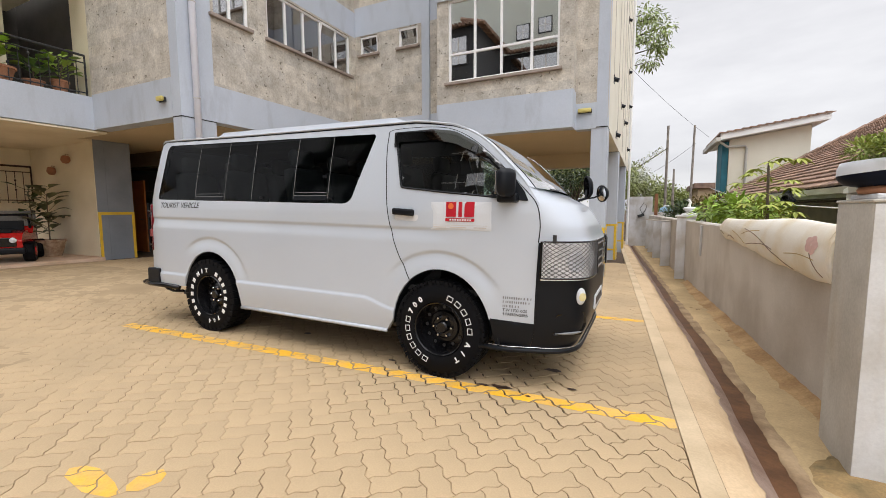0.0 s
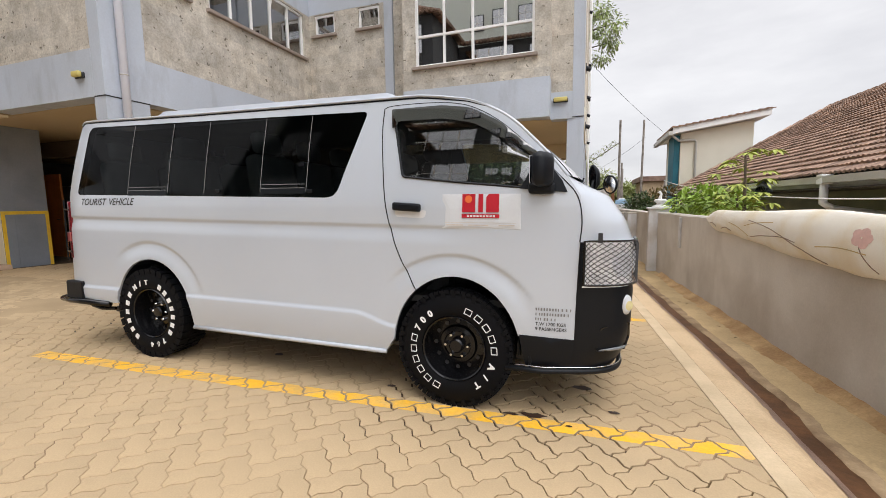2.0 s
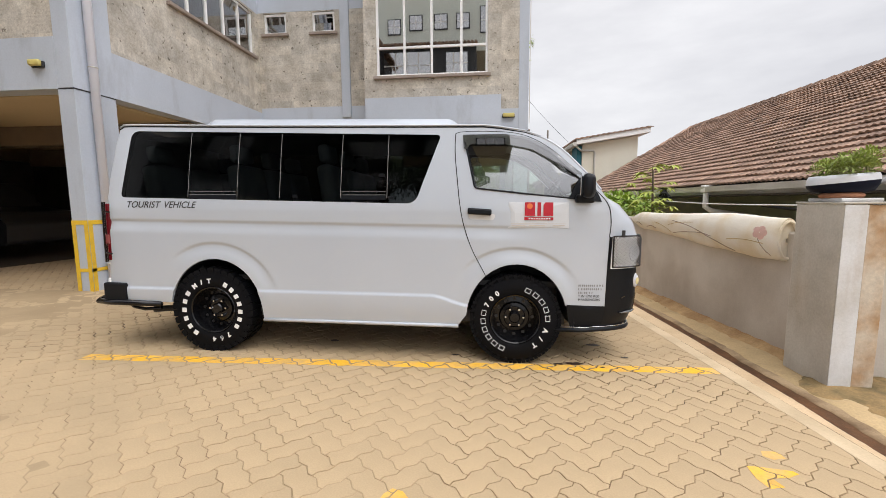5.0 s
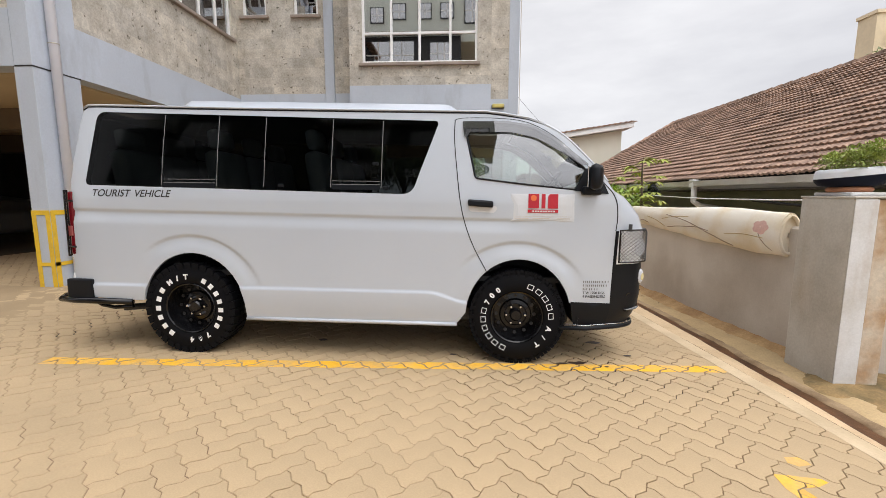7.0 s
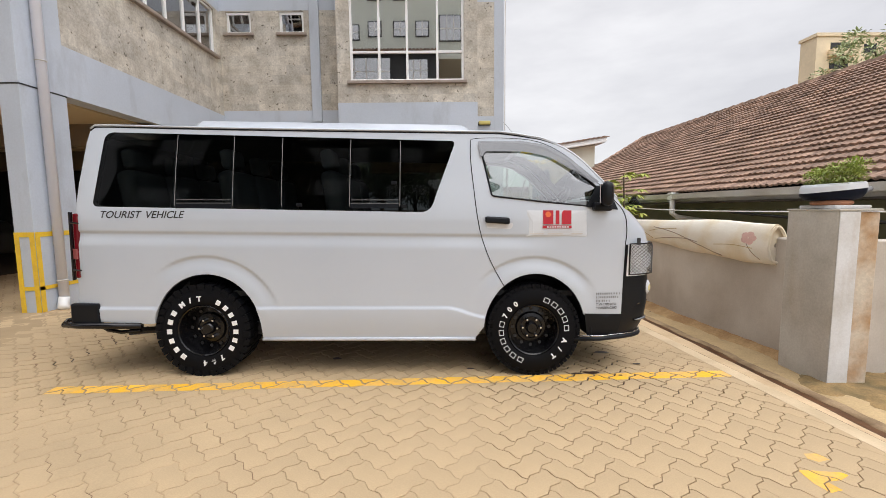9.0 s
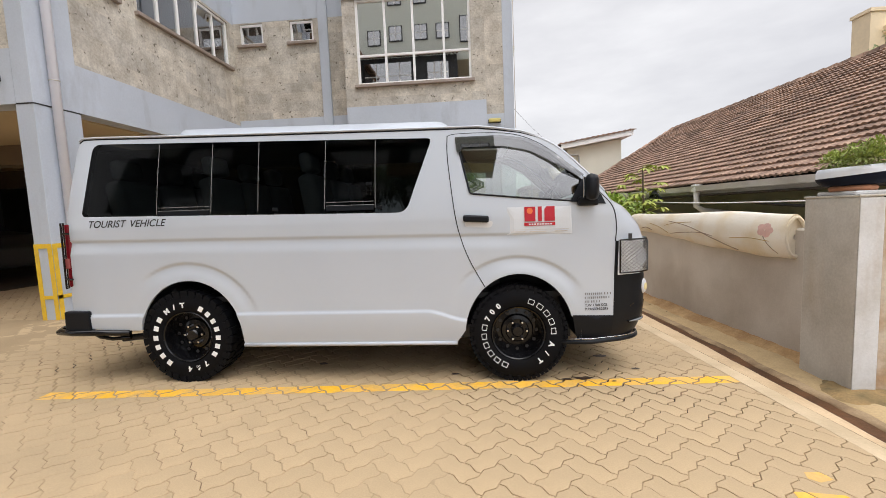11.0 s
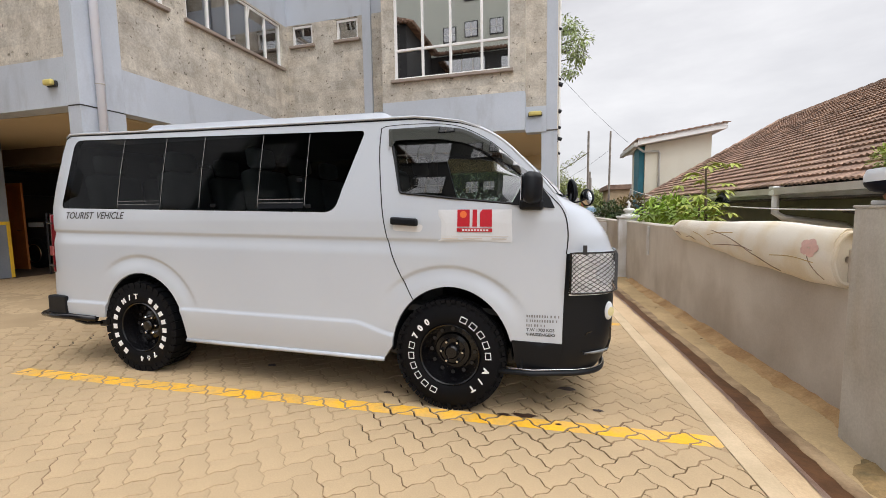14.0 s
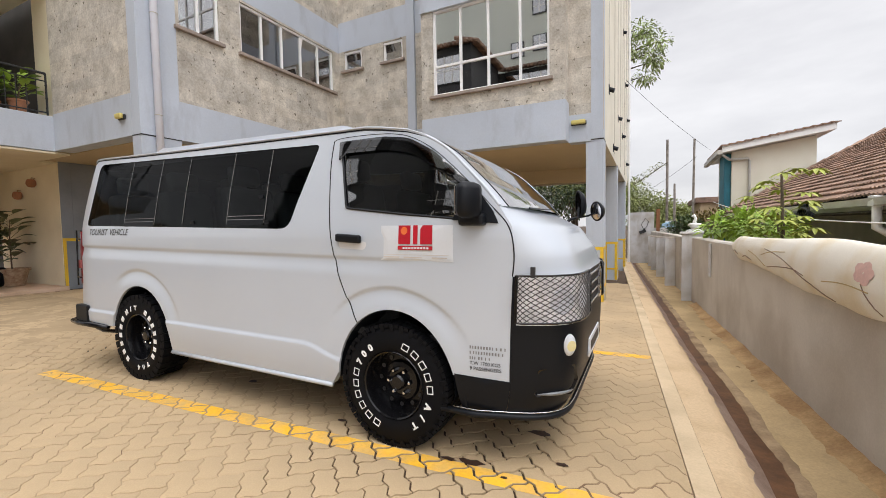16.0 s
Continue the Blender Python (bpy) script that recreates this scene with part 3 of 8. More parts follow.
bm = bmesh.new()
hl = storey_holes(WIN_L, 3)
wall_with_holes(bm, 5.035, RY, 3.35, 5.50, hl[:2], in_x(RX - 0.25, RX))
for k in (1, 2):
    wall_with_holes(bm, 5.035, RY, 3.35 + 2.75 * k, 5.50 + 2.75 * k, hl[2 * k:2 * k + 2], in_x(RX - 0.25, RX))
structure("wall_west", bm, M["stone"], "grey-tan quarried stone cladding of the west wing", "wall")
bm = bmesh.new()
hr = storey_holes(WIN_R, 3)
for k in (0, 1, 2):
    wall_with_holes(bm, RX, BX0, 3.45 + 2.75 * k, 5.52 + 2.75 * k, hr[2 * k:2 * k + 2], in_y(RY, RY + 0.25))
structure("wall_rear", bm, M["stone"], "grey-tan quarried stone cladding of the rear wall", "wall")
bm = bmesh.new()
hb = storey_holes(WIN_B, 3)
for k in (0, 1, 2):
    wall_with_holes(bm, BX0, BX1, 3.43 + 2.75 * k, 5.50 + 2.75 * k, hb[k:k + 1], in_y(BY, BY + 0.25))
    add_box(bm, BX0, BX0 + 0.25, BY + 0.25, RY, 3.43 + 2.75 * k, 5.50 + 2.75 * k)
    add_box(bm, BX1 - 0.25, BX1, BY + 0.25, FY, 3.43 + 2.75 * k, 5.50 + 2.75 * k)
    add_box(bm, BX1, -0.815, FY, FY + 0.25, 3.22 + 2.75 * k, 5.50 + 2.75 * k)
structure("wall_bay", bm, M["stone"], "grey-tan quarried stone cladding of the projecting bay", "wall")
bm = bmesh.new()
add_box(bm, -9.2, -6.83, PY, PY + 0.25, 3.355, TOP)
structure("wall_west_front", bm, M["stone"], "grey-tan quarried stone cladding on the front of the west wing", "wall")

bm = bmesh.new()
for k in range(4):
    z0, z1 = 2.74 + 2.75 * k, 3.35 + 2.75 * k
    if k:
        z0 = 5.50 + 2.75 * (k - 1)
    add_box(bm, RX - 0.25, RX + 0.004, 5.035, RY, z0, z1)
    add_box(bm, RX, BX0, RY - 0.004, RY + 0.25, z0 if k == 0 else z0 + 0.02, z1 + 0.10)
    add_box(bm, BX0, BX1, BY - 0.03, BY + 0.25, z0, z1 + 0.08)
    add_box(bm, BX0, BX0 + 0.25, BY + 0.25, RY, z0, z1 + 0.08)
    add_box(bm, BX1 - 0.25, BX1, BY + 0.25, FY, z0, z1 + 0.08)
    add_box(bm, BX1, CX - 0.205, FY, FY + 0.25, z0, z1 - 0.13)
# corner piers, full height above the car park
add_box(bm, -6.83, PX, PY - 0.006, 5.035, 2.735, TOP, 0.008)
add_box(bm, CX - 0.205, CX - 0.004, FY - 0.006, FY + 0.3, 2.77, TOP, 0.006)
add_box(bm, -4.70, -4.50, RY - 0.06, RY, 3.2, TOP, 0.006)
add_box(bm, -9.2, -6.83, PY - 0.006, PY + 0.25, 2.73, 3.355)
structure("wall_beams", bm, M["grey_paint"], "blue-grey painted concrete bands and corner piers", "wall")

bm = bmesh.new()
add_box(bm, CX - 0.25, CX, FY + 0.3, 18.6, 2.75, TOP)
structure("wall_east_side", bm, M["pale_paint"], "pale cream plastered side wall with shallow joints", "wall")
bm = bmesh.new()
for y in (9.7, 12.5, 14.9, 17.2):
    add_box(bm, CX, CX + 0.012, y, y + 0.03, 3.9, TOP)
    add_box(bm, CX + 0.002, CX + 0.014, y - 1.2, y - 1.18, 2.9, TOP)
structure("trim", bm, M["render"], "thin dark joint grooves down the cream side wall", "trim")
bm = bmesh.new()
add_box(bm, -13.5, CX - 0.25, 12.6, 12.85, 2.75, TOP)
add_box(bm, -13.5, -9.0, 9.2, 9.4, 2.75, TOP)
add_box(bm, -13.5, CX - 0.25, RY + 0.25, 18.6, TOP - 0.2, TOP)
structure("wall_core", bm, M["inside_shade"], "inner walls of the apartment block, coloured near-black for shade", "wall")

# undersides of the first floor over the car park
bm = bmesh.new()
add_box(bm, BX0, BX1 - 0.01, BY + 0.26, 12.6, 2.74, 2.9)
add_box(bm, BX1 - 0.01, CX - 0.26, FY + 0.26, 12.6, 2.74, 2.9)
add_box(bm, BX0 + 0.02, BX1 - 0.02, BY + 0.02, BY + 0.26, 2.745, 2.9)
add_box(bm, RX - 0.26, BX0, RY + 0.26, 12.6, 2.74, 2.9)
add_box(bm, -17.2, RX - 0.26, PY + 0.26, 12.8, 2.72, 2.9)
add_box(bm, -4, CX - 0.26, 12.1, 12.6, 2.38, 2.74)
structure("ceiling", bm, M["soffit"], "tan painted concrete soffit over the car park", "ceiling")
bm = bmesh.new()
add_box(bm, -13.5, -9.21, 0.22, PY + 0.2, 2.68, 2.712)
add_box(bm, -13.5, -10.42, PY + 0.2, 4.93, 2.68, 2.712)
structure("ceiling_entrance", bm, M["cream_paint"], "cream painted soffit over the entrance", "ceiling")

def column(name, x0, x1, y0, y1, top, frame_h, label):
    g = ground_z((x0 + x1) / 2, y0)
    t = thing(name, (x0, y0, g), label, "column", "columns of the car park")
    w, d = x1 - x0, y1 - y0
    part("shaft", box(0, w, 0, d, -0.3, top - g, 0.008), M["grey_paint"], t)
    part("joint", box(-0.004, w + 0.004, -0.004, d + 0.004, top - g - 0.012, top - g + 0.004), M["black_iron"], t)
    bm = bmesh.new()
    b = 0.055
    for xa, xb, ya, yb in ((0, w, -0.008, -0.004), (w + 0.004, w + 0.008, 0, d)):
        flat = xb - xa > yb - ya
        for lo, hi in ((0.0, b), (1 - b / (w if flat else d), 1.0)):
            pa = (xa + (xb - xa) * lo, xa + (xb - xa) * hi, ya, yb) if flat else (xa, xb, ya + (yb - ya) * lo, ya + (yb - ya) * hi)
            if flat and isinstance(hi, float) and hi <= b:
                pa = (0, b, ya, yb)
            elif not flat and hi <= b:
                pa = (xa, xb, 0, b)
            add_box(bm, *pa, 0.0, frame_h)
        add_box(bm, xa, xb, ya, yb, frame_h, frame_h + b)
        add_box(bm, xa, xb, ya - (0 if not flat else 0.001), yb, 0.26, 0.26 + b * 0.8)
    part("painted_edge", bm, M["yellow"], t, "yellow safety stripes round the column foot")
    return t
column("column", -6.845, PX - 0.004, PY, 5.045, 2.735, 0.88, "blue-grey concrete column with yellow painted edges and a downpipe")
column("column", -0.905, CX, FY + 0.02, FY + 0.42, 2.77, 0.92, "slim blue-grey concrete column with yellow painted edges")
column("column", -0.905, CX, 12.3, 12.75, 2.75, 0.92, "slim blue-grey concrete column with yellow painted edges")
column("column", -0.905, CX, 16.6, 17.05, 2.75, 0.92, "slim blue-grey concrete column with yellow painted edges")

def downpipe(x, y, top):
    g = ground_z(x, y)
    t = thing("downpipe", (x, y, g), "white plastic downpipe running down the column", "pipe")
    part("pipe", tube([(0, 0, 0.1), (0, 0, top - g)], 0.05, 14), material("white_pvc", (0.80, 0.82, 0.91), 0.35, var=0.02, bump=0.0), t, smooth=True)
    part("shoe", tube([(0, 0, 0.14), (0.0, -0.02, 0.06), (0.05, -0.08, 0.02)], 0.055, 14), M["white_metal"], t, smooth=True)
    for z in (0.35, 2.9, 4.4):
        part("bracket", tube([(0.052 * math.cos(a), 0.052 * math.sin(a), z) for a in [2 * math.pi * k / 12 for k in range(12)]], 0.007, 5, closed=True), M["gutter"], t)
downpipe(PX + 0.056, 4.675, TOP)

# ---- windows ----
def window(name, axis, u0, u1, z0, z1, w, bars, rows=(), tilt=None, frame_mat=None, label="white metal-framed window", sill=True, glazing="pane_dim", swing=None):
    """axis 'x': in a wall that runs along x and faces -y at y=w; 'y': in a wall along y that faces +x at x=w."""
    t = thing(name, (u0, w, z0) if axis == "x" else (w, u0, z0, 0, 0, 90), label, "window", kind="structure")
    L, H = u1 - u0, z1 - z0
    fm = frame_mat or M["white_metal"]
    f = 0.045
    bm = bmesh.new()
    for a in ((0, L, 0, f), (0, L, H - f, H), (0, f, f, H - f), (L - f, L, f, H - f)):
        add_box(bm, a[0], a[1], 0.03, 0.10, a[2], a[3], 0.004)
    part("window_frame", bm, fm, t)
    us = [0] + list(bars) + [L]
    zs = [0] + list(rows) + [H]
    for u in bars:
        part("mullion", box(u - f / 2, u + f / 2, 0.035, 0.095, f, H - f, 0.003), fm, t)
    for z in rows:
        for a, b in zip(us, us[1:]):
            part("transom", box(a + f / 2, b - f / 2, 0.037, 0.093, z - f / 2, z + f / 2, 0.003), fm, t)
    for a, b in zip(us, us[1:]):
        for c, d in zip(zs, zs[1:]):
            pane = part("pane", box(a + f / 2 - 0.004, b - f / 2 + 0.004, 0.062, 0.068, c + f / 2 - 0.004, d - f / 2 + 0.004), M[glazing], t)
    if sill:
        part("window_sill", box(-0.06, L + 0.06, -0.07, 0.03, -0.06, -0.004, 0.006), M["brown_sill"], t, "brown painted sill")
    if swing is not None:
        # a top-hung sash pushed open
        a, b = us[swing] + 0.01, us[swing + 1] - 0.01
        m = Matrix.Translation((0, 0.03, H - 0.02)) @ Matrix.Rotation(radians(14), 4, "X") @ Matrix.Translation((0, -0.03, -(H - 0.02)))
        sb = bmesh.new()
        for q in ((a, b, 0.02, 0.06), (a, b, H - 0.06, H - 0.02), (a, a + 0.04, 0.06, H - 0.06), (b - 0.04, b, 0.06, H - 0.06)):
            add_box(sb, q[0], q[1], 0.0, 0.03, q[2], q[3], 0.003, m=m)
        sash = part("open_sash", sb, fm, t, "white sash pushed open at the foot")
        part("pane", box(a + 0.035, b - 0.035, 0.012, 0.018, 0.055, H - 0.055, m=m), M[glazing], sash)
    # A dark sheet takes the place of the room's shade.
    part("curtain", box(0.02, L - 0.02, 0.3, 0.31, 0.0, H), M["cabin_grey"], t, "dark sheet standing in for the unlit room behind the pane")
    return t
for k in range(3):
    dz = 2.75 * k
    window("window", "y", 5.06, 5.80, 4.54 + dz, 5.46 + dz, RX, (0.37,))
    window("window", "y", 6.22, 8.74, 4.54 + dz, 5.46 + dz, RX, (0.5, 1.0, 1.52, 2.04), swing=3)
    window("window", "x", -6.47, -5.95, 5.06 + dz, 5.50 + dz, RY, (), swing=0)
    window("window", "x", -5.35, -4.83, 5.06 + dz, 5.50 + dz, RY, (), swing=0)
    window("window", "x", -3.735, -1.46, 3.86 + dz, 5.50 + dz, BY, (0.58, 1.14, 1.745), (0.57,), glazing="pane")

# ---- tiled house behind the boundary wall ----
EV0, EV1 = (2.95, 2.0), (2.42, 17.6)          # eave line in plan
RD0, RD1 = (7.95, 2.0), (7.55, 19.3)          # ridge line in plan
EZ, RZ = 1.52, 4.42

def roof_point(u, v):
    """u along the house, v up the slope."""
    a = Vector((EV0[0] + (EV1[0] - EV0[0]) * u, EV0[1] + (EV1[1] - EV0[1]) * u, EZ))
    b = Vector((RD0[0] + (RD1[0] - RD0[0]) * u, RD0[1] + (RD1[1] - RD0[1]) * u, RZ))
    return a.lerp(b, v)

def build_roof():
    t = thing("house", (2.7, 8.0, 0.0), "low house with a weathered brown clay-tiled roof and white gutter", "house")
    back = t.matrix_world.inverted()
    bm = bmesh.new()
    add_grid(bm, [[back @ (roof_point(u, v) - Vector((0, 0, 0.06))) for u in (0, 0.25, 0.5, 0.75, 1)] for v in (0, 0.5, 1)])
    far = [roof_point(1, 0), roof_point(1, 1), Vector((12.5, 19.3, EZ)), Vector((12.5, 2.0, EZ)), roof_point(0, 1)]
    for ids in ((1, 2, 3, 4), (0, 2, 1)):
        bm.faces.new([bm.verts.new(back @ far[i]) for i in ids])
    part("roof", bm, M["inside_shade"], t, "roof boarding under the tiles")
    roof = t.children[-1]
    rows, cols = 27, 48
    steps = [k / 12 for k in range(13)]
    hs = [(0.046, 0.062, 0.066, 0.048)[k % 4] for k in range(13)]
    m = len(steps)
    normal = (roof_point(1, 0) - roof_point(0, 0)).cross(roof_point(0, 1) - roof_point(0, 0)).normalized()
    if normal.z < 0:
        normal = -normal
    def tile(u0, u1, v0, v1, r):
        """One clay tile with a rolled edge, lapped over the row below."""
        base = [back @ roof_point(u0 + (u1 - u0) * k, v0) for k in steps]
        top = [back @ roof_point(u0 + (u1 - u0) * k, v1 + 0.012) for k in steps]
        lift = 0.036 + 0.012 * r
        return [p + normal * (h + lift) for p, h in zip(base, hs)], [p + normal * (h - 0.012) for p, h in zip(top, hs)], [p + normal * (h + lift - 0.034) for p, h in zip(base, hs)]
    rnd = random.Random(5)
    joined_v, joined_f = [], []
    made = 0
    for i in range(rows):
        for j in range(cols):
            u0, u1 = j / cols, (j + 1) / cols
            v0, v1 = i / rows, (i + 1) / rows
            a, b, c = tile(u0, u1, v0, v1, rnd.random())
            near = 2 <= j < 32 and i < 10
            vs = a + b + c
            fs = [(k, k + 1, k + m + 1, k + m) for k in range(m - 1)] + [(k + 2 * m, k + 2 * m + 1, k + 1, k) for k in range(m - 1)]
            if near and made < 300:
                o = sum(vs, Vector()) / len(vs)
                me = bpy.data.meshes.new("roof_tile")
                me.from_pydata([tuple(p - o) for p in vs], [], fs)
                me.materials.append(M["roof_tile"])
                ob = new("roof_tile", me)
                ob.location = o
                ob.parent = roof
                made += 1
            else:
                n = len(joined_v)
                joined_v += [tuple(p) for p in vs]
                joined_f += [tuple(n + k for k in f) for f in fs]
    me = bpy.data.meshes.new("roof_tiles")
    me.from_pydata(joined_v, [], joined_f)
    me.materials.append(M["roof_tile"])
    ob = new("roof_tiles", me)
    ob.parent = roof
    tagged(ob, "lapped brown clay tiles higher up the roof", kind="stuff")
    # ridge and far hip caps
    for p, q in ((roof_point(0, 1), roof_point(1, 1)), (roof_point(1, 1), roof_point(1, 0))):
        n = int((q - p).length / 0.38)
        for k in range(n):
            a, b = back @ p.lerp(q, k / n), back @ p.lerp(q, (k + 1.1) / n)
            part("ridge_tile", tube([a + Vector((0, 0, 0.03)), b + Vector((0, 0, 0.015))], [0.12, 0.105], 8), M["roof_tile"], roof, "rounded ridge tile")
    # gutter, fascia, downpipe, wall
    e0, e1 = back @ roof_point(0, 0), back @ roof_point(1, 0)
    d = (e1 - e0).normalized()
    side = Vector((-d.y, d.x, 0)) * (-1 if -d.y * 1 > 0 else 1)
    side = Vector((-abs(d.y), d.x * (1 if d.y > 0 else -1), 0))
    prof = [(0.02, 0.06), (-0.0, 0.06), (-0.0, -0.03), (-0.10, -0.03), (-0.115, 0.05), (-0.125, 0.05), (-0.11, -0.045), (0.02, -0.045)]
    bm = bmesh.new()
    rws = []
    for k in range(13):
        p = e0.lerp(e1, k / 12)
        rws.append([p + side * (-x) + Vector((0, 0, z - 0.03)) for x, z in prof])
    vs = add_grid(bm, rws)
    bm.faces.new([v for v in vs[-1]])
    part("gutter", bm, M["gutter"], t, "white box gutter along the eave")
    part("fascia", box(-0.02, 0.02, 0, (e1 - e0).length, -0.16, -0.02, m=Matrix.Translation(e0 - side * 0.06) @ Matrix.Rotation(math.atan2(d.y, d.x) - math.pi / 2, 4, "Z")), M["gutter"], t)
    g = e0.lerp(e1, 0.385) + side * 0.05
    part("downpipe", tube([g + Vector((0, 0, -0.02)), g + Vector((0, 0, -0.36)), g + Vector((0.12, 0, -0.44)), g + Vector((0.9, 0, -0.56)), g + Vector((1.12, 0, -0.7)), g + Vector((1.12, 0, -1.8))], 0.052, 10), M["white_metal"], t, smooth=True)
    wx = 1.25
    part("outlet", box(-0.07, 0.07, -0.08, 0.08, -0.07, 0.07, 0.01, m=Matrix.Translation(g + Vector((0, 0, -0.02)))), M["white_metal"], t, "white gutter outlet box")
    # Soffit added to shade the wall; its near-black colour deepens that.
    part("soffit", box(0.03, 1.24, -6.5, 9.2, 1.36, 1.385, m=Matrix.Rotation(math.atan2(d.y, d.x) - math.pi / 2, 4, "Z")), M["inside_shade"], t, "boarded soffit added under the eave, coloured near-black for shade")
    # Plaster colour is darkened to stand in for the eave's shade.
    part("wall", box(wx, wx + 0.2, -6.5, 9.4, -1.2, 1.75, m=Matrix.Rotation(math.atan2(d.y, d.x) - math.pi / 2, 4, "Z")), material("shade_dark_green_plaster", (0.20, 0.21, 0.14), 0.9, var=0.08, bump=0.1), t, "greenish plaster wall under the eave, coloured dark for its shade")
    part("far_wall", box(0.75, 9, 9.2, 9.4, -1.2, 1.7), M["pale_paint"], t)
    return t
build_roof()

def hut():
    t = thing("outbuilding", (3.07, 18.9, 0.0), "cream outbuilding with a teal side and a low pitched tiled roof", "outbuilding")
    b = bmesh.new()
    add_prism(b, [(-0.27, -1.0), (2.08, -1.0), (2.08, 4.115), (-0.27, 3.765)], 3.0, Matrix.Translation((0, 3.0, 0)) @ Matrix.Rotation(radians(90), 4, "X"))
    part("wall", b, M["pale_paint"], t, "cream plastered wall")
    part("side_panel", box(-0.48, -0.274, 0.1, 1.2, -1.0, 3.72, 0.01), material("teal_paint", (0.02, 0.16, 0.22), 0.6, var=0.1), t, "teal painted side")
    def slope(x, z):
        return 3.73 + (x + 0.62) * 0.150 + z
    bm = bmesh.new()
    x0, x1 = -0.62, 2.44
    for lo, hi, y0, y1 in ((0.0, 0.22, -0.45, -0.40), (0.0, 0.06, -0.40, 3.3)):
        vs = [bm.verts.new(p) for p in ((x0, y0, slope(x0, lo)), (x1, y0, slope(x1, lo)), (x1, y1, slope(x1, lo)), (x0, y1, slope(x0, lo)), (x0, y0, slope(x0, hi)), (x1, y0, slope(x1, hi)), (x1, y1, slope(x1, hi)), (x0, y1, slope(x0, hi)))]
        for f in ((0, 3, 2, 1), (4, 5, 6, 7), (0, 1, 5, 4), (1, 2, 6, 5), (2, 3, 7, 6), (3, 0, 4, 7)):
            bm.faces.new([vs[i] for i in f])
    part("bargeboard", bm, M["white_metal"], t, "white bargeboard")
    n = 14
    for k in range(n):
        bm = bmesh.new()
        xa, xb = x0 + (x1 - x0 + 0.1) * k / n, x0 + (x1 - x0 + 0.1) * (k + 1) / n
        vs = [bm.verts.new(p) for p in ((xa - 0.04, -0.5, slope(xa, 0.27)), (xb, -0.5, slope(xb, 0.22)), (xb, 3.3, slope(xb, 0.22)), (xa - 0.04, 3.3, slope(xa, 0.27)), (xa - 0.04, -0.5, slope(xa, 0.21)), (xa - 0.04, 3.3, slope(xa, 0.21)), (xb, -0.5, slope(xb, 0.19)))]
        bm.faces.new([vs[i] for i in (0, 1, 2, 3)])
        bm.faces.new([vs[i] for i in (0, 3, 5, 4)])
        bm.faces.new([vs[i] for i in (0, 4, 6, 1)])
        part("tile_course", bm, M["roof_tile"], t, "brown roof tiles")
    part("downpipe", tube([(-0.60, -0.3, 3.66), (-0.35, -0.1, 3.50), (0.20, -0.06, 3.50), (0.24, -0.06, 3.40), (0.24, -0.06, 0)], 0.045, 8), M["gutter"], t, smooth=True)
    part("gutter", box(-0.78, -0.62, -0.5, 3.3, 3.66, 3.82, 0.01), M["gutter"], t)
hut()

# ---- the van ----
from mathutils import geometry


AXLES = (-1.285, 1.285)
AXLE_Z = 0.362

def half_width(x, z):
    """Half the body's width at a place on its side: tumblehome, sill, wheel-arch swells and feature lines."""
    w = 0.8475
    if z > 1.22:
        w -= 0.125 * ((z - 1.22) / 0.68) ** 1.3
    if z < 0.55:
        w -= 0.03 * ((0.55 - z) / 0.25) ** 2
    if x > 1.5:
        w -= 0.035 * ((x - 1.5) / 0.5) ** 2
    if x < -1.95:
        w -= 0.035 * ((-1.95 - x) / 0.3) ** 2
    for ax, r0, back, front in ((-1.25, 0.592, 0.42, 0.60), (1.28, 0.586, 0.50, 0.52)):
        r = math.hypot(x - ax, z - 0.36)
        shown = smooth01((x - ax + back) / 0.25) * smooth01((ax + front - x) / 0.2) * smooth01((z - 0.42) / 0.2)
        w += (0.018 * smooth01((r0 - 0.016 - r) / 0.12) - 0.012 * smooth01((r0 - r) / 0.022)) * shown
    belt = 1.121 - 0.009 * x
    w += (0.014 * smooth01((belt - 0.02 - z) / 0.10) - 0.010 * smooth01((belt - z) / 0.020)) * smooth01((1.55 - x) / 0.5)
    crease = 0.554 - 0.075 * smooth01((x - 0.60) / 0.32)
    if -0.9 < x < 0.93 or x < -1.6:
        w += 0.012 * smooth01((crease - z) / 0.022)
    return w

def on_side(x, z, out=0.0):
    return Vector((x, -(half_width(x, z) + out), z))

def arch_points(i, a0, a1, n, grow=0.0):
    """The opening over a wheel, a little narrower than it is high: 0 the rear one, 1 the front one."""
    cx, rx, rz = ((-1.243, 0.412, 0.447), (1.292, 0.398, 0.449))[i]
    turn = [math.radians(a0 + (a1 - a0) * k / n) for k in range(n + 1)]
    return [(cx + (rx + grow) * math.cos(a), 0.36 + (rz + grow) * math.sin(a)) for a in turn]

def rounded(points, radii, n=6):
    """A polygon with its corners rounded."""
    out = []
    m = len(points)
    for i, (p, r) in enumerate(zip(points, radii)):
        p = Vector(p)
        a, b = Vector(points[i - 1]), Vector(points[(i + 1) % m])
        da, db = (a - p).normalized(), (b - p).normalized()
        half = da.angle(db) / 2
        d = min(r / math.tan(half), 0.48 * (a - p).length, 0.48 * (b - p).length)
        s, e = p + da * d, p + db * d
        for k in range(n + 1):
            t = k / n
            out.append(tuple((s * (1 - t) + p * t) * (1 - t) + (p * (1 - t) + e * t) * t))
    return out

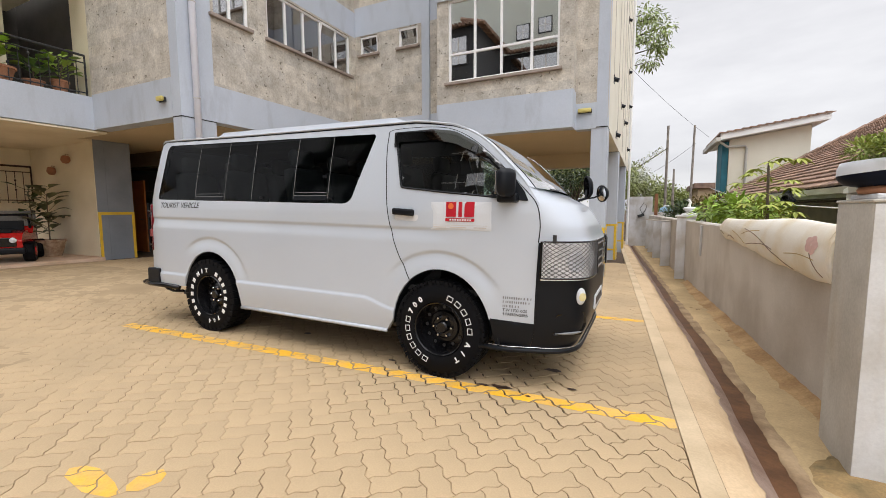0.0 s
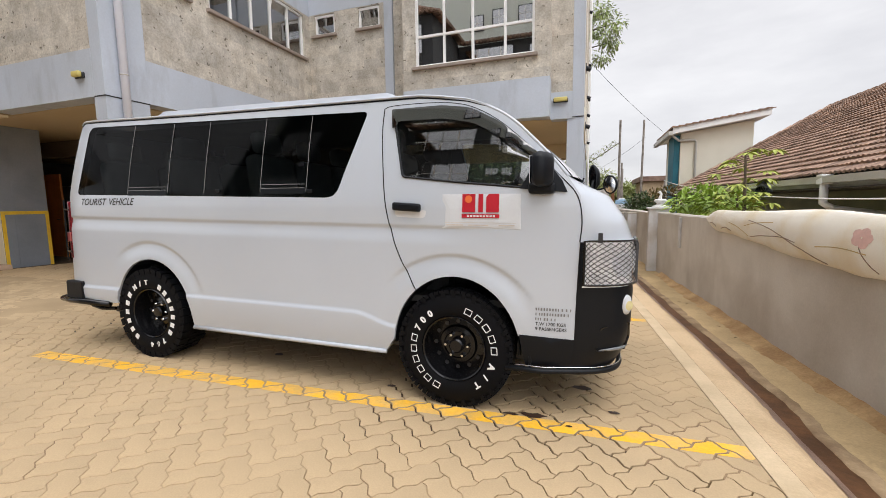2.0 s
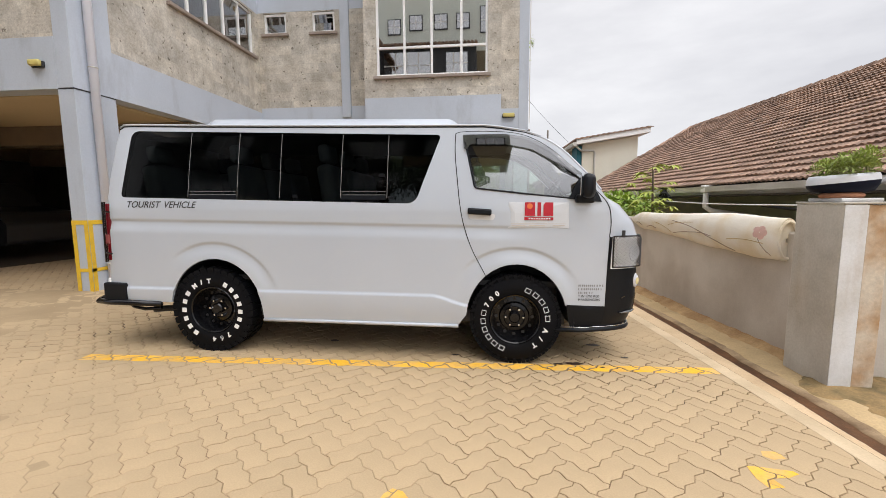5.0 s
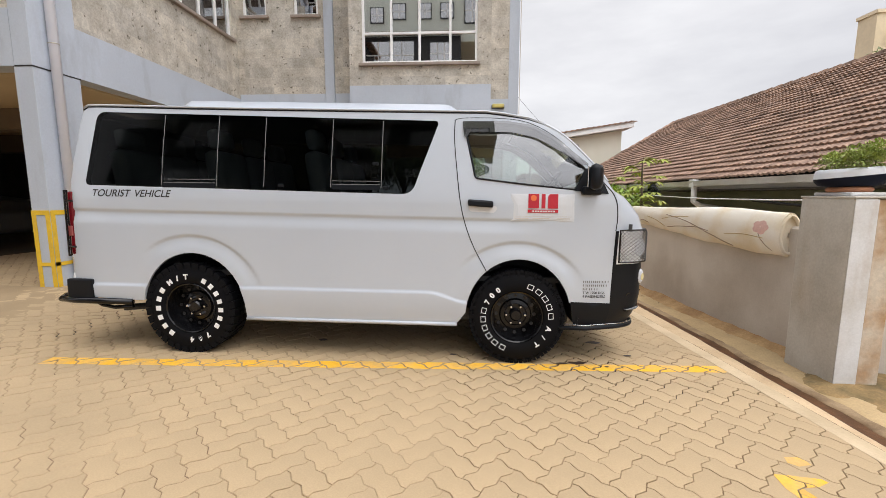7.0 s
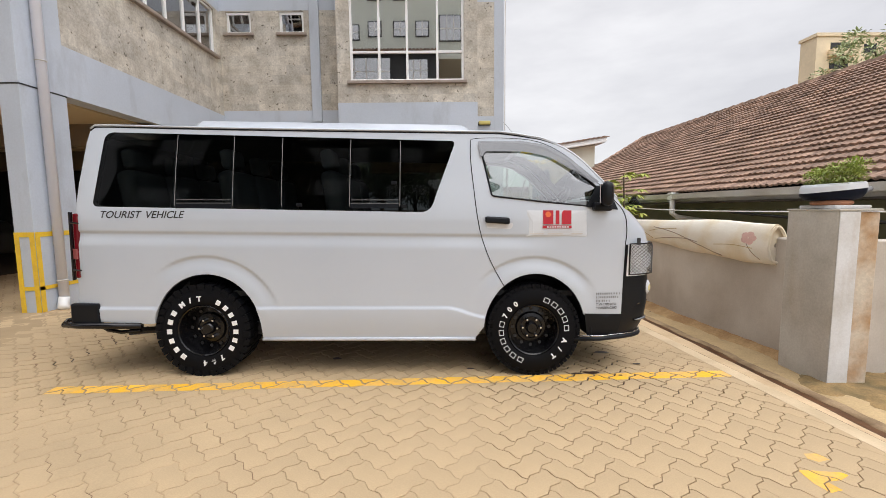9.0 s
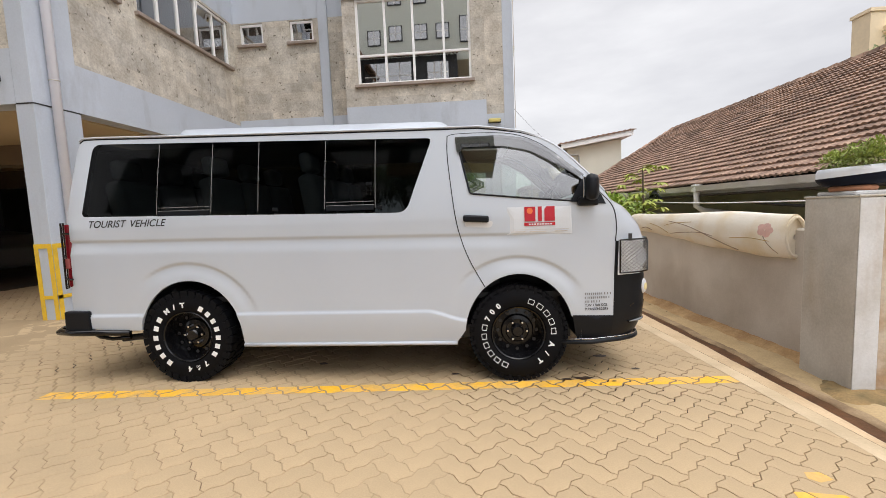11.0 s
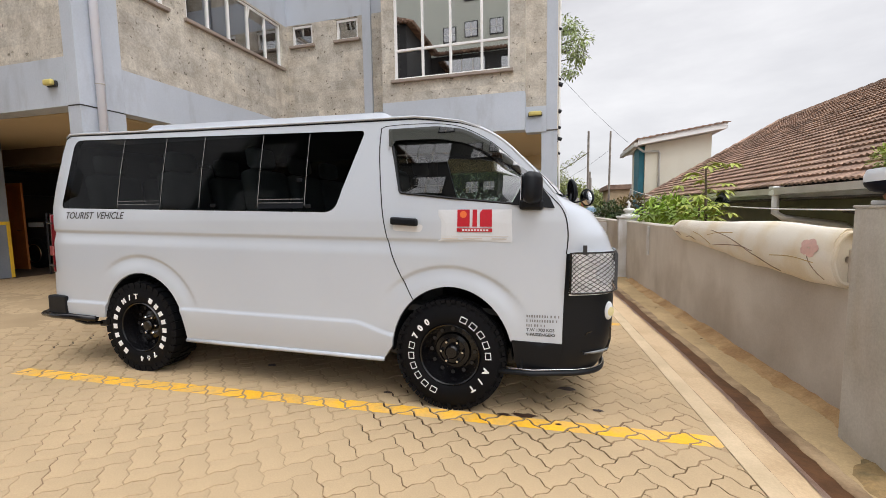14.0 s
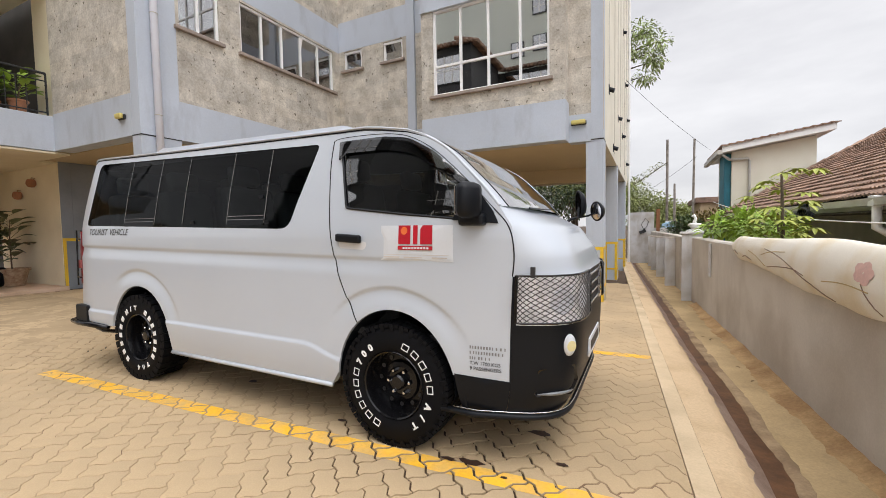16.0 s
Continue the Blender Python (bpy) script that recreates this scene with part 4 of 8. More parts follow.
def inside(poly, x, y):
    hit = False
    j = len(poly) - 1
    for i in range(len(poly)):
        (xi, yi), (xj, yj) = poly[i], poly[j]
        if (yi > y) != (yj > y) and x < (xj - xi) * (y - yi) / (yj - yi) + xi:
            hit = not hit
        j = i
    return hit

def skin(outline, holes, place, step=(0.05, 0.025)):
    """A curved panel: an outline with holes in (x, z), filled with triangles and laid on place(x, z)."""
    pts, edges = [], []
    for loop in [outline] + holes:
        n = len(pts)
        pts += [Vector(p) for p in loop]
        edges += [(n + k, n + (k + 1) % len(loop)) for k in range(len(loop))]
    xs, zs = [p.x for p in pts], [p.y for p in pts]
    x = min(xs) + step[0] / 2
    i = 0
    while x < max(xs):
        z = min(zs) + step[1] * (0.5 if i % 2 else 0.25)
        while z < max(zs):
            if inside(outline, x, z) and not any(inside(h, x, z) for h in holes):
                pts.append(Vector((x, z)))
            z += step[1]
        x += step[0]
        i += 1
    vs, _, fs, _, _, _ = geometry.delaunay_2d_cdt(pts, edges, [], 0, 1e-6)
    bm = bmesh.new()
    made = [bm.verts.new(place(v.x, v.y)) for v in vs]
    for f in fs:
        cx, cz = sum(vs[k].x for k in f) / len(f), sum(vs[k].y for k in f) / len(f)
        if inside(outline, cx, cz) and not any(inside(h, cx, cz) for h in holes):
            bm.faces.new([made[k] for k in f])
    loose = [v for v in bm.verts if not v.link_faces]
    bmesh.ops.delete(bm, geom=loose, context="VERTS")
    bmesh.ops.recalc_face_normals(bm, faces=bm.faces)
    return bm

def facing(bm, way):
    """Turns the faces so that they look towards way."""
    bm.normal_update()
    if sum(f.normal.dot(Vector(way)) * f.calc_area() for f in bm.faces) < 0:
        bmesh.ops.reverse_faces(bm, faces=bm.faces)
    return bm

def mirrored(bm):
    out = bm.copy()
    for v in out.verts:
        v.co.y = -v.co.y
    bmesh.ops.reverse_faces(out, faces=out.faces)
    return out

def text_mesh(words, size, shear=0.0, depth=0.0, align="LEFT", bold=0.0):
    cu = bpy.data.curves.new("lettering", "FONT")
    cu.body, cu.size, cu.shear, cu.extrude, cu.align_x, cu.offset = words, size, shear, depth, align, bold
    ob = new("lettering", cu)
    me = bpy.data.meshes.new_from_object(ob.evaluated_get(bpy.context.evaluated_depsgraph_get()))
    bpy.data.objects.remove(ob)
    bm = bmesh.new()
    bm.from_mesh(me)
    bpy.data.meshes.remove(me)
    bpy.data.curves.remove(cu)
    return bm

def lay_on_side(bm, x, z, out):
    """Lays a flat drawing (x to the front, y up) on the van's near side."""
    for v in bm.verts:
        v.co = on_side(x + v.co.x, z + v.co.y, out + v.co.z)
    return bm

M["smoked_lens"] = material("dim_clear_lens", (0.16, 0.17, 0.18), 0.12, var=0.1, bump=0.0, coat=0.6)
M["divider"] = material("dull_window_trim", (0.20, 0.20, 0.205), 0.4, var=0.05, bump=0.0)
VAN = pose(-2.55, 3.67, -0.012, -0.8, 0.63, 0)
van = thing("van", VAN, "silver-white high-roofed passenger van with black tyres parked on the pavers", "van")

LOW = 0.30
def eased(points, turns=2):
    """An open line with its corners cut round."""
    for _ in range(turns):
        out = [points[0]]
        for (xa, za), (xb, zb) in zip(points, points[1:]):
            out += [(xa * 0.75 + xb * 0.25, za * 0.75 + zb * 0.25), (xa * 0.25 + xb * 0.75, za * 0.25 + zb * 0.75)]
        points = out + [points[-1]]
    return points
WIN = rounded([(-2.088, 1.322), (0.478, 1.280), (0.532, 1.44), (0.674, 1.833), (-2.035, 1.897)], (0.04, 0.12, 0.4, 0.03, 0.075))
DOORWIN = rounded([(0.95, 1.405), (1.335, 1.362), (1.83, 1.315), (1.785, 1.45), (1.535, 1.68), (1.36, 1.778), (1.20, 1.808), (0.855, 1.825)], (0.03, 0.3, 0.03, 0.06, 0.2, 0.2, 0.2, 0.03))
front_edge = [(1.985, 0.478), (1.99, 0.78), (2.0, 1.03), (2.012, 1.14), (1.99, 1.285), (1.92, 1.393)]
a_pillar = [(1.92, 1.393), (1.85, 1.481), (1.75, 1.584), (1.612, 1.722), (1.465, 1.810), (1.335, 1.853), (1.15, 1.885), (1.02, 1.900)]
a_pillar = eased(a_pillar)
roof_edge = [(0.6, 1.908), (0.0, 1.915), (-0.8, 1.925), (-1.5, 1.937), (-2.0, 1.948), (-2.13, 1.949)]
rear_edge = [(-2.166, 1.925), (-2.188, 1.81), (-2.202, 1.64), (-2.218, 1.5), (-2.231, 1.33), (-2.238, 1.1), (-2.243, 0.8), (-2.25, 0.58)]
outline = ([(-2.24, 0.44), (-1.70, 0.42)]
           + arch_points(0, 172, 2, 28)
           + [(-0.83, LOW), (0.83, LOW)]
           + arch_points(1, 176, 16, 28)
           + front_edge + a_pillar[1:] + roof_edge + rear_edge)
near_side = facing(skin(outline, [WIN, DOORWIN], on_side, (0.020, 0.010)), (0, -1, 0))
far_side = mirrored(near_side)
body = part("body", near_side, M["van_paint"], van, "silver-white painted steel side", smooth=True)
part("far_side", far_side, M["van_paint"], van, smooth=True)

# inner skin behind the paint
bm = facing(skin(outline, [WIN, DOORWIN], lambda x, z: on_side(x, z, -0.045), (0.12, 0.08)), (0, 1, 0))
part("side_trim", mirrored(bm), M["cabin_grey"], van, "dark inner door and side trim")
part("side_trim", bm, M["cabin_grey"], van, "dark inner door and side trim")
def lip(loop, mat, name, depth=0.045, out=0.0):
    """The return of an opening, from the skin inwards."""
    b = bmesh.new()
    add_grid(b, [[on_side(x, z, out) for x, z in loop + loop[:1]], [on_side(x, z, out - depth) for x, z in loop + loop[:1]]])
    part(name, b, mat, van)
lip(WIN, M["black_plastic"], "window_seal")
lip(DOORWIN, M["black_plastic"], "window_seal", 0.014)
lip(outline, M["van_paint"], "body_return")
for s in (-1, 1):
    part("pillar_edge", tube([(x, s * (half_width(x, z) - 0.006), z) for x, z in a_pillar], 0.010, 8), M["van_paint"], van, smooth=True)

# roof
bm = bmesh.new()
rows = []
stations = [(1.335, 1.853), (1.15, 1.885), (1.02, 1.900)] + roof_edge + [(-2.166, 1.925)]
for i, (x, z) in enumerate(stations):
    w = half_width(x, z)
    row = []
    for k in range(25):
        v = -1 + k / 12
        crown = (0.008 + 0.022 * smooth01((1.40 - x) / 0.75)) * (1 - abs(v) ** 2.6)
        lead = (0.006 if i == 0 else 0.004 if i == 1 else 0.0) * (1 - abs(v) ** 2.2)
        row.append(Vector((x + lead - (0.05 * (1 - v * v) if i == len(stations) - 1 else 0), v * w, z + crown)))
    rows.append(row)
add_grid(bm, rows)
part("roof", facing(bm, (0, 0, 1)), M["van_paint"], van, smooth=True)
for s in (-1, 1):
    edge = [(x, s * (half_width(x, z) + 0.003), z + 0.003) for x, z in [(1.46, 1.814), (1.335, 1.857), (1.15, 1.888), (1.02, 1.904)] + roof_edge + [(-2.166, 1.925)]]
    part("drip_rail", tube(edge, [0.001, 0.005] + [0.008] * (len(edge) - 2), 6), M["van_paint"], van, "painted drip rail along the roof edge", smooth=True)
    # Black tube draws the shadow line below the rail.
    part("rail_shadow_gap", tube([(x, y - s * 0.001, z - 0.014) for x, y, z in edge], [0.001, 0.004] + [0.006] * (len(edge) - 2), 5), M["black_plastic"], van, "black line drawn for the shadow gap under the drip rail")

# raised roof hatch
def hatch():
    b = bmesh.new()
    n, m = 90, 16
    x0, x1 = -1.43, 0.81
    rws = []
    for i in range(n + 1):
        t = i / n
        x = x0 + (x1 - x0) * t
        end = min(1.0, t / 0.022 if t < 0.5 else (1 - t) / 0.05)
        h = 0.074 * math.sin(min(1, max(0, end)) * math.pi / 2) ** 0.6
        row = []
        for k in range(m + 1):
            v = -1 + 2 * k / m
            side = min(1.0, (1 - abs(v)) / 0.10)
            y = v * 0.63
            base = 1.918 - 0.013 * x + 0.030 * (1 - abs(y / 0.73) ** 2.6)
            row.append(Vector((x, y, base - 0.004 + h * math.sin(side * math.pi / 2) ** 0.6)))
        rws.append(row)
    add_grid(b, rws)
    part("roof_hatch", facing(b, (0, 0, 1)), M["van_paint"], van, "raised white roof hatch", smooth=True)
hatch()

# nose: windscreen, bonnet, lamp band, bumper
def nose_rows(edge, bulge, power, vs):
    out = []
    n = len(edge)
    for i, (x, z) in enumerate(edge):
        b = bulge(z)
        w = half_width(x, z)
        pw = power - 6.6 * smooth01((z - 1.10) / 0.29) if power > 3 else power
        crown = 0.008 * smooth01((z - 1.42) / 0.44) if z > 1.42 else 0.0
        out.append([Vector((x + b * (1 - abs(v) ** pw), v * w, z + crown * (1 - abs(v) ** 2.6))) for v in vs])
    return out
across = [math.sin(-math.pi / 2 + math.pi * k / 48) for k in range(49)]
NOSE = 9.0
def screen_bulge(z):
    return 0.005 + (1.87 - z) / 0.475 * 0.078
dense = []
for (xa, za), (xb, zb) in zip(a_pillar, a_pillar[1:]):
    dense += [(xa + (xb - xa) * k / 4, za + (zb - za) * k / 4) for k in range(4)]
dense = [p for p in dense + [a_pillar[-1]] if p[1] < 1.858]
glass_v = [-0.885] + [v for v in across if abs(v) < 0.875] + [0.885]
bm = bmesh.new()
add_grid(bm, nose_rows(dense, screen_bulge, 2.2, glass_v))
part("windscreen", facing(bm, (1, 0, 1)), M["screen_glass"], van, "clear raked windscreen", smooth=True)
for s in (-1, 1):
    bm = bmesh.new()
    add_grid(bm, nose_rows(dense, screen_bulge, 2.2, [s * v for v in (0.883, 0.90, 0.925, 0.95, 0.97, 0.985, 1.0)]))
    part("windscreen_pillar", facing(bm, (1, 0, 1)), M["van_paint"], van, smooth=True)
    b2 = bmesh.new()
    ln = [r[0] for r in nose_rows(dense, screen_bulge, 2.2, [s * 0.884])]
    add_tube(b2, [p + Vector((0.001, 0, 0.001)) for p in ln], 0.0035, 5)
    part("windscreen_seal", b2, M["black_plastic"], van)
def front_bulge(z):
    if z > 1.03:
        return 0.292 - 0.118 * (z - 1.03) / 0.255 - 0.09 * max(0.0, (z - 1.285) / 0.11) ** 1.3
    if z > 0.78:
        return 0.300
    return 0.312 - 0.03 * max(0.0, (0.56 - z) / 0.2) ** 2
bonnet_edge = []
for (xa, za), (xb, zb) in zip(front_edge[2:], front_edge[3:]):
    bonnet_edge += [(xa + (xb - xa) * k / 5, za + (zb - za) * k / 5) for k in range(5)]
bonnet_edge.append(front_edge[-1])
bm = bmesh.new()
add_grid(bm, nose_rows(bonnet_edge, front_bulge, NOSE, across))
part("bonnet", facing(bm, (1, 0, 0.5)), M["van_paint"], van, smooth=True)
lamp_edge = [(2.0, 1.03), (1.998, 0.97), (1.993, 0.88), (1.99, 0.78)]
LAMP_V = 0.40
for s in (-1, 1):
    bm = bmesh.new()
    add_grid(bm, nose_rows(lamp_edge, front_bulge, NOSE, [s * (LAMP_V + (0.991 - LAMP_V) * math.sin(math.pi / 2 * k / 16)) for k in range(17)]))
    hl = part("headlamp", facing(bm, (1, s, 0)), M["lamp_clear"], van, "clear headlamp lens", smooth=True)
    bm = bmesh.new()
    add_grid(bm, nose_rows(lamp_edge, front_bulge, NOSE, [s * v for v in (0.9915, 0.995, 0.998, 1.0)]))
    part("lamp_surround", facing(bm, (1, s, 0)), M["black_plastic"], van, "black strip between the lamp and the wing", smooth=True)
    for cz, v, r, way in ((0.905, 0.62, 0.062, 0.15), (0.90, 0.86, 0.062, 1.36)):
        b = half_width(2.0, cz)
        c = Vector((2.0 + front_bulge(cz) * (1 - v ** NOSE) + 0.001, s * v * b, cz))
        part("reflector", lathe([(0.001, -0.002), (r * 0.5, 0.0), (r, 0.006), (r * 1.1, 0.0)], 16, Matrix.Translation(c) @ Vector((1, s * way, 0)).to_track_quat("Z", "Y").to_matrix().to_4x4()), M["white_vinyl"], hl, "pale reflector bowl")
    # wire guard over the lamp
    def guard_point(u, w):
        """u: 0 at the grille to 1 at the wing; w: 0 at the foot to 1 at the top."""
        v = LAMP_V + (1.0 - LAMP_V) * math.sin(math.pi / 2 * u)
        z = 0.797 + 0.241 * w
        p = nose_rows([(2.0, z)], front_bulge, NOSE, [s * v])[0][0]
        return p + Vector((0.020, s * 0.030, 0))
    guard = part("lamp_guard", tube([guard_point(k / 8, 0) for k in range(9)] + [guard_point(1, k / 4) for k in range(1, 5)] + [guard_point(1 - k / 8, 1) for k in range(1, 9)] + [guard_point(0, 1 - k / 4) for k in range(1, 4)], 0.006, 6, closed=True), M["gloss_black"], van, "black wire headlamp guard")
    b = bmesh.new()
    n, rise = 15, 9
    for k in range(-rise, n + 1):
        for way in (1, -1):
            seg = []
            for j in range(rise + 1):
                w = j / rise
                u = (k + way * w * rise + (0 if way > 0 else rise)) / n
                if 0 <= u <= 1:
                    seg.append(guard_point(u, w))
            if len(seg) > 1:
                add_tube(b, seg, 0.0023, 4, cap=False)
    part("wire_mesh", b, M["black_iron"], guard, "diamond wire mesh")
    part("guard_clip", box(-0.012, 0.012, -0.008, 0.008, -0.01, 0.045, 0.003, m=Matrix.Translation(guard_point(0.78, 1.0))), M["black_iron"], guard)
bm = bmesh.new()
add_grid(bm, nose_rows(lamp_edge, front_bulge, NOSE, [-LAMP_V + 2 * LAMP_V * k / 16 for k in range(17)]))
part("grille", facing(bm, (1, 0, 0)), M["black_plastic"], van, smooth=True)
for z in (0.82, 0.88, 0.94, 1.0):
    ln = [r for r in nose_rows([(1.995, z)], front_bulge, NOSE, [-LAMP_V + 0.02 + 2 * (LAMP_V - 0.02) * k / 16 for k in range(17)])[0]]
    part("grille_bar", tube([p + Vector((0.008, 0, 0)) for p in ln], 0.008, 8), M["chrome"], van, "chrome grille bar", smooth=True)
bump_edge = [(1.988, 0.78), (1.992, 0.74), (1.99, 0.64), (1.987, 0.54), (1.982, 0.44), (1.972, 0.37), (1.955, LOW)]
bm = bmesh.new()
add_grid(bm, nose_rows(bump_edge, front_bulge, NOSE, across))
bumper = part("front_bumper", facing(bm, (1, 0, 0)), M["black_plastic"], van, "black plastic front bumper", smooth=True)
# lower side piece of the bumper beneath the wing
low = [(1.682, 0.488), (1.988, 0.478), (1.972, 0.37), (1.955, LOW), (1.718, LOW + 0.005), (1.70, 0.38)]
part("bumper_side", facing(skin(low, [], lambda x, z: on_side(x, z, 0.004), (0.05, 0.04)), (0, -1, 0)), M["black_plastic"], van, "black plastic bumper end", smooth=True)
part("bumper_side", mirrored(skin(low, [], lambda x, z: on_side(x, z, 0.004), (0.05, 0.04))), M["black_plastic"], van, "black plastic bumper end", smooth=True)
ln = nose_rows([(1.96, 0.315)], front_bulge, NOSE, across)[0]
rod = [Vector((1.60, -0.835, 0.30)), Vector((1.8, -0.845, 0.303))] + [p + Vector((0.012, 0, -0.012)) for p in ln[3:-3]] + [Vector((1.8, 0.845, 0.303)), Vector((1.60, 0.835, 0.30))]
part("lip_spoiler", tube([p + Vector((0.004, 0, -0.012)) for p in rod], 0.017, 8), M["black_plastic"], van, smooth=True)
part("lip_trim", tube([p + Vector((0.012, 0, 0.012)) for p in rod], 0.0028, 6), M["chrome"], van, "thin bright trim line along the bumper lip", smooth=True)
for s in (-1, 1):
    def bump_point(v, z, out=0.0):
        return nose_rows([(1.99, z)], front_bulge, NOSE, [s * v])[0][0] + Vector((out, s * out * 0.5, 0))
    turn = Vector((1, s * 1.0, 0)).to_track_quat("Z", "Y").to_matrix().to_4x4()
    lamp = part("fog_lamp", lathe([(0.001, 0.012), (0.034, 0.008), (0.045, 0.0), (0.048, -0.02)], 20, Matrix.Translation(bump_point(0.815, 0.672, 0.006)) @ turn @ Matrix.Diagonal((0.8, 1.25, 1, 1))), M["white_vinyl"], bumper, "oval pale yellow-white bumper lamp", smooth=True)
    part("lens", lathe([(0.001, 0.014), (0.028, 0.011)], 16, Matrix.Translation(bump_point(0.812, 0.669, 0.007)) @ turn), material("pale_amber_lens", (0.75, 0.66, 0.35), 0.2, var=0.05, bump=0.0), lamp, "pale amber lens")
    b = bmesh.new()
    pocket = rounded([(0.955, 0.41), (0.76, 0.40), (0.70, 0.47), (0.76, 0.565), (0.945, 0.555)], (0.02,) * 5, 3)
    add_grid(b, [[bump_point(v, z, 0.003) for v, z in pocket], [bump_point(0.86, 0.48, -0.03)] * len(pocket)])
    part("air_pocket", b, M["gloss_black"], bumper, "dark recess in the bumper")
    b = bmesh.new()
    add_tube(b, [bump_point(v, 0.422 + 0.02 * (0.95 - v), 0.006) for v in (0.76, 0.81, 0.86, 0.905, 0.945)], [0.003, 0.008, 0.010, 0.009, 0.003], 8)
    part("running_lamp", b, M["smoked_lens"], bumper, "clear slim lamp at the foot of the recess", smooth=True)
part("number_plate", box(0, 0.012, -0.26, 0.26, -0.055, 0.055, 0.003, m=Matrix.Translation((2.297, 0, 0.56))), M["white_vinyl"], bumper, "white plate with plain dark bars")
part("plate_bar", box(0.012, 0.014, -0.2, 0.2, -0.028, 0.028, m=Matrix.Translation((2.297, 0, 0.56))), M["black_vinyl"], bumper)

# glass
def pane_on(loop, mat, name, label, parent=van, out=-0.004):
    grow = [((x - sum(p[0] for p in loop) / len(loop)) * 1.006 + sum(p[0] for p in loop) / len(loop), (z - sum(p[1] for p in loop) / len(loop)) * 1.01 + sum(p[1] for p in loop) / len(loop)) for x, z in loop]
    b = facing(skin(grow, [], lambda x, z: on_side(x, z, out), (0.15, 0.05)), (0, -1, 0))
    far = mirrored(b)
    a = part(name, b, mat, parent, label, smooth=True)
    part(name, far, mat, parent, label, smooth=True)
    return a
side_glass = pane_on(WIN, M["tinted"], "side_window", "dark tinted side window")
pane_on(DOORWIN, M["clear_glass"], "door_window", "clear green-tinted door window")
DIV = (-1.465, -1.028, -0.656, -0.139, 0.245)
for i, x in enumerate(DIV):
    b = bmesh.new()
    z1 = 1.842 - 0.0242 * (x - 0.245)
    dx = -0.0045 if i < 3 else 0
    add_grid(b, [[on_side(x - 0.002, 1.325, 0.002), on_side(x - 0.002 + dx, 1.6, 0.002), on_side(x - 0.002 + 2 * dx, z1 - 0.01, 0.002)], [on_side(x + 0.003, 1.325, 0.002), on_side(x + 0.003 + dx, 1.6, 0.002), on_side(x + 0.003 + 2 * dx, z1 - 0.01, 0.002)]])
    part("window_divider", facing(b, (0, -1, 0)), M["divider"], side_glass, "thin bright window divider")
for xa, xb in ((DIV[0], DIV[1]), (DIV[3], DIV[4])):
    for z in (1.347, 1.372):
        b = bmesh.new()
        add_grid(b, [[on_side(xa + 0.01 + (xb - xa - 0.02) * k / 4, z, 0.002) for k in range(5)], [on_side(xa + 0.01 + (xb - xa - 0.02) * k / 4, z + 0.004, 0.002) for k in range(5)]])
        part("slider_rail", facing(b, (0, -1, 0)), M["divider"], side_glass)
    part("slider_rail", facing(skin([(xa + 0.01, 1.31), (xb - 0.01, 1.31), (xb - 0.01, 1.345), (xa + 0.01, 1.345)], [], lambda x, z: on_side(x, z, 0.001), (0.2, 0.05)), (0, -1, 0)), M["black_plastic"], side_glass)
for x, z in ((-0.52, 1.335), (0.28, 1.325), (0.20, 1.505)):
    part("latch", box(-0.022, 0.022, -0.006, 0.006, -0.012, 0.012, 0.003, m=Matrix.Translation(on_side(x, z, 0.005))), M["black_plastic"], side_glass)
# wind deflector over the door window
vis = [(0.862, 1.71), (0.882, 1.712), (0.905, 1.75), (1.20, 1.748), (1.39, 1.708), (1.545, 1.617), (1.722, 1.508), (1.78, 1.508), (1.535, 1.71), (1.36, 1.805), (1.177, 1.832), (0.846, 1.83)]
vis = rounded(vis, (0.008, 0.008, 0.02, 0.3, 0.3, 0.4, 0.01, 0.01, 0.4, 0.3, 0.3, 0.01), 7)
part("wind_deflector", facing(skin(vis, [], lambda x, z: on_side(x, z, 0.012 + 0.05 * max(0, 1.85 - z)), (0.03, 0.012)), (0, -1, 0)), M["smoked"], van, "smoked black wind deflector above the door window", smooth=True)
ring = [on_side(x, z, 0.003) for x, z in DOORWIN]
part("door_window_seal", tube(ring, 0.007, 5, closed=True), M["black_plastic"], van, "black rubber window seal")

# shut lines of the doors
def shut(points, name="shut_line", r=0.0035):
    dense_pts = eased(points, 3)
    part(name, tube([on_side(x, z, 0.0004) for x, z in dense_pts], r, 6), M["black_plastic"], van)
shut([(0.790, 1.840), (0.785, 1.7), (0.81, 1.47), (0.835, 1.25), (0.872, 1.08), (0.94, 0.90), (1.045, 0.715)])
shut([(0.790, 1.840), (0.83, 1.858), (1.104, 1.858), (1.30, 1.838), (1.445, 1.776), (1.585, 1.680), (1.775, 1.503), (1.895, 1.378)], r=0.0022)
shut([(1.995, 1.03), (2.007, 1.14), (1.985, 1.285), (1.895, 1.378)])
shut([(1.985, 0.48), (1.99, 0.78), (2.0, 1.03)], r=0.004)
shut([(1.682, 0.49), (1.985, 0.48)], r=0.003)
# sill strip
for s in (-1, 1):
    part("sill", tube([(x, s * half_width(x, LOW), LOW - 0.008) for x in (-0.83, -0.4, 0, 0.4, 0.83)], 0.016, 6), M["van_paint"], van, smooth=True)
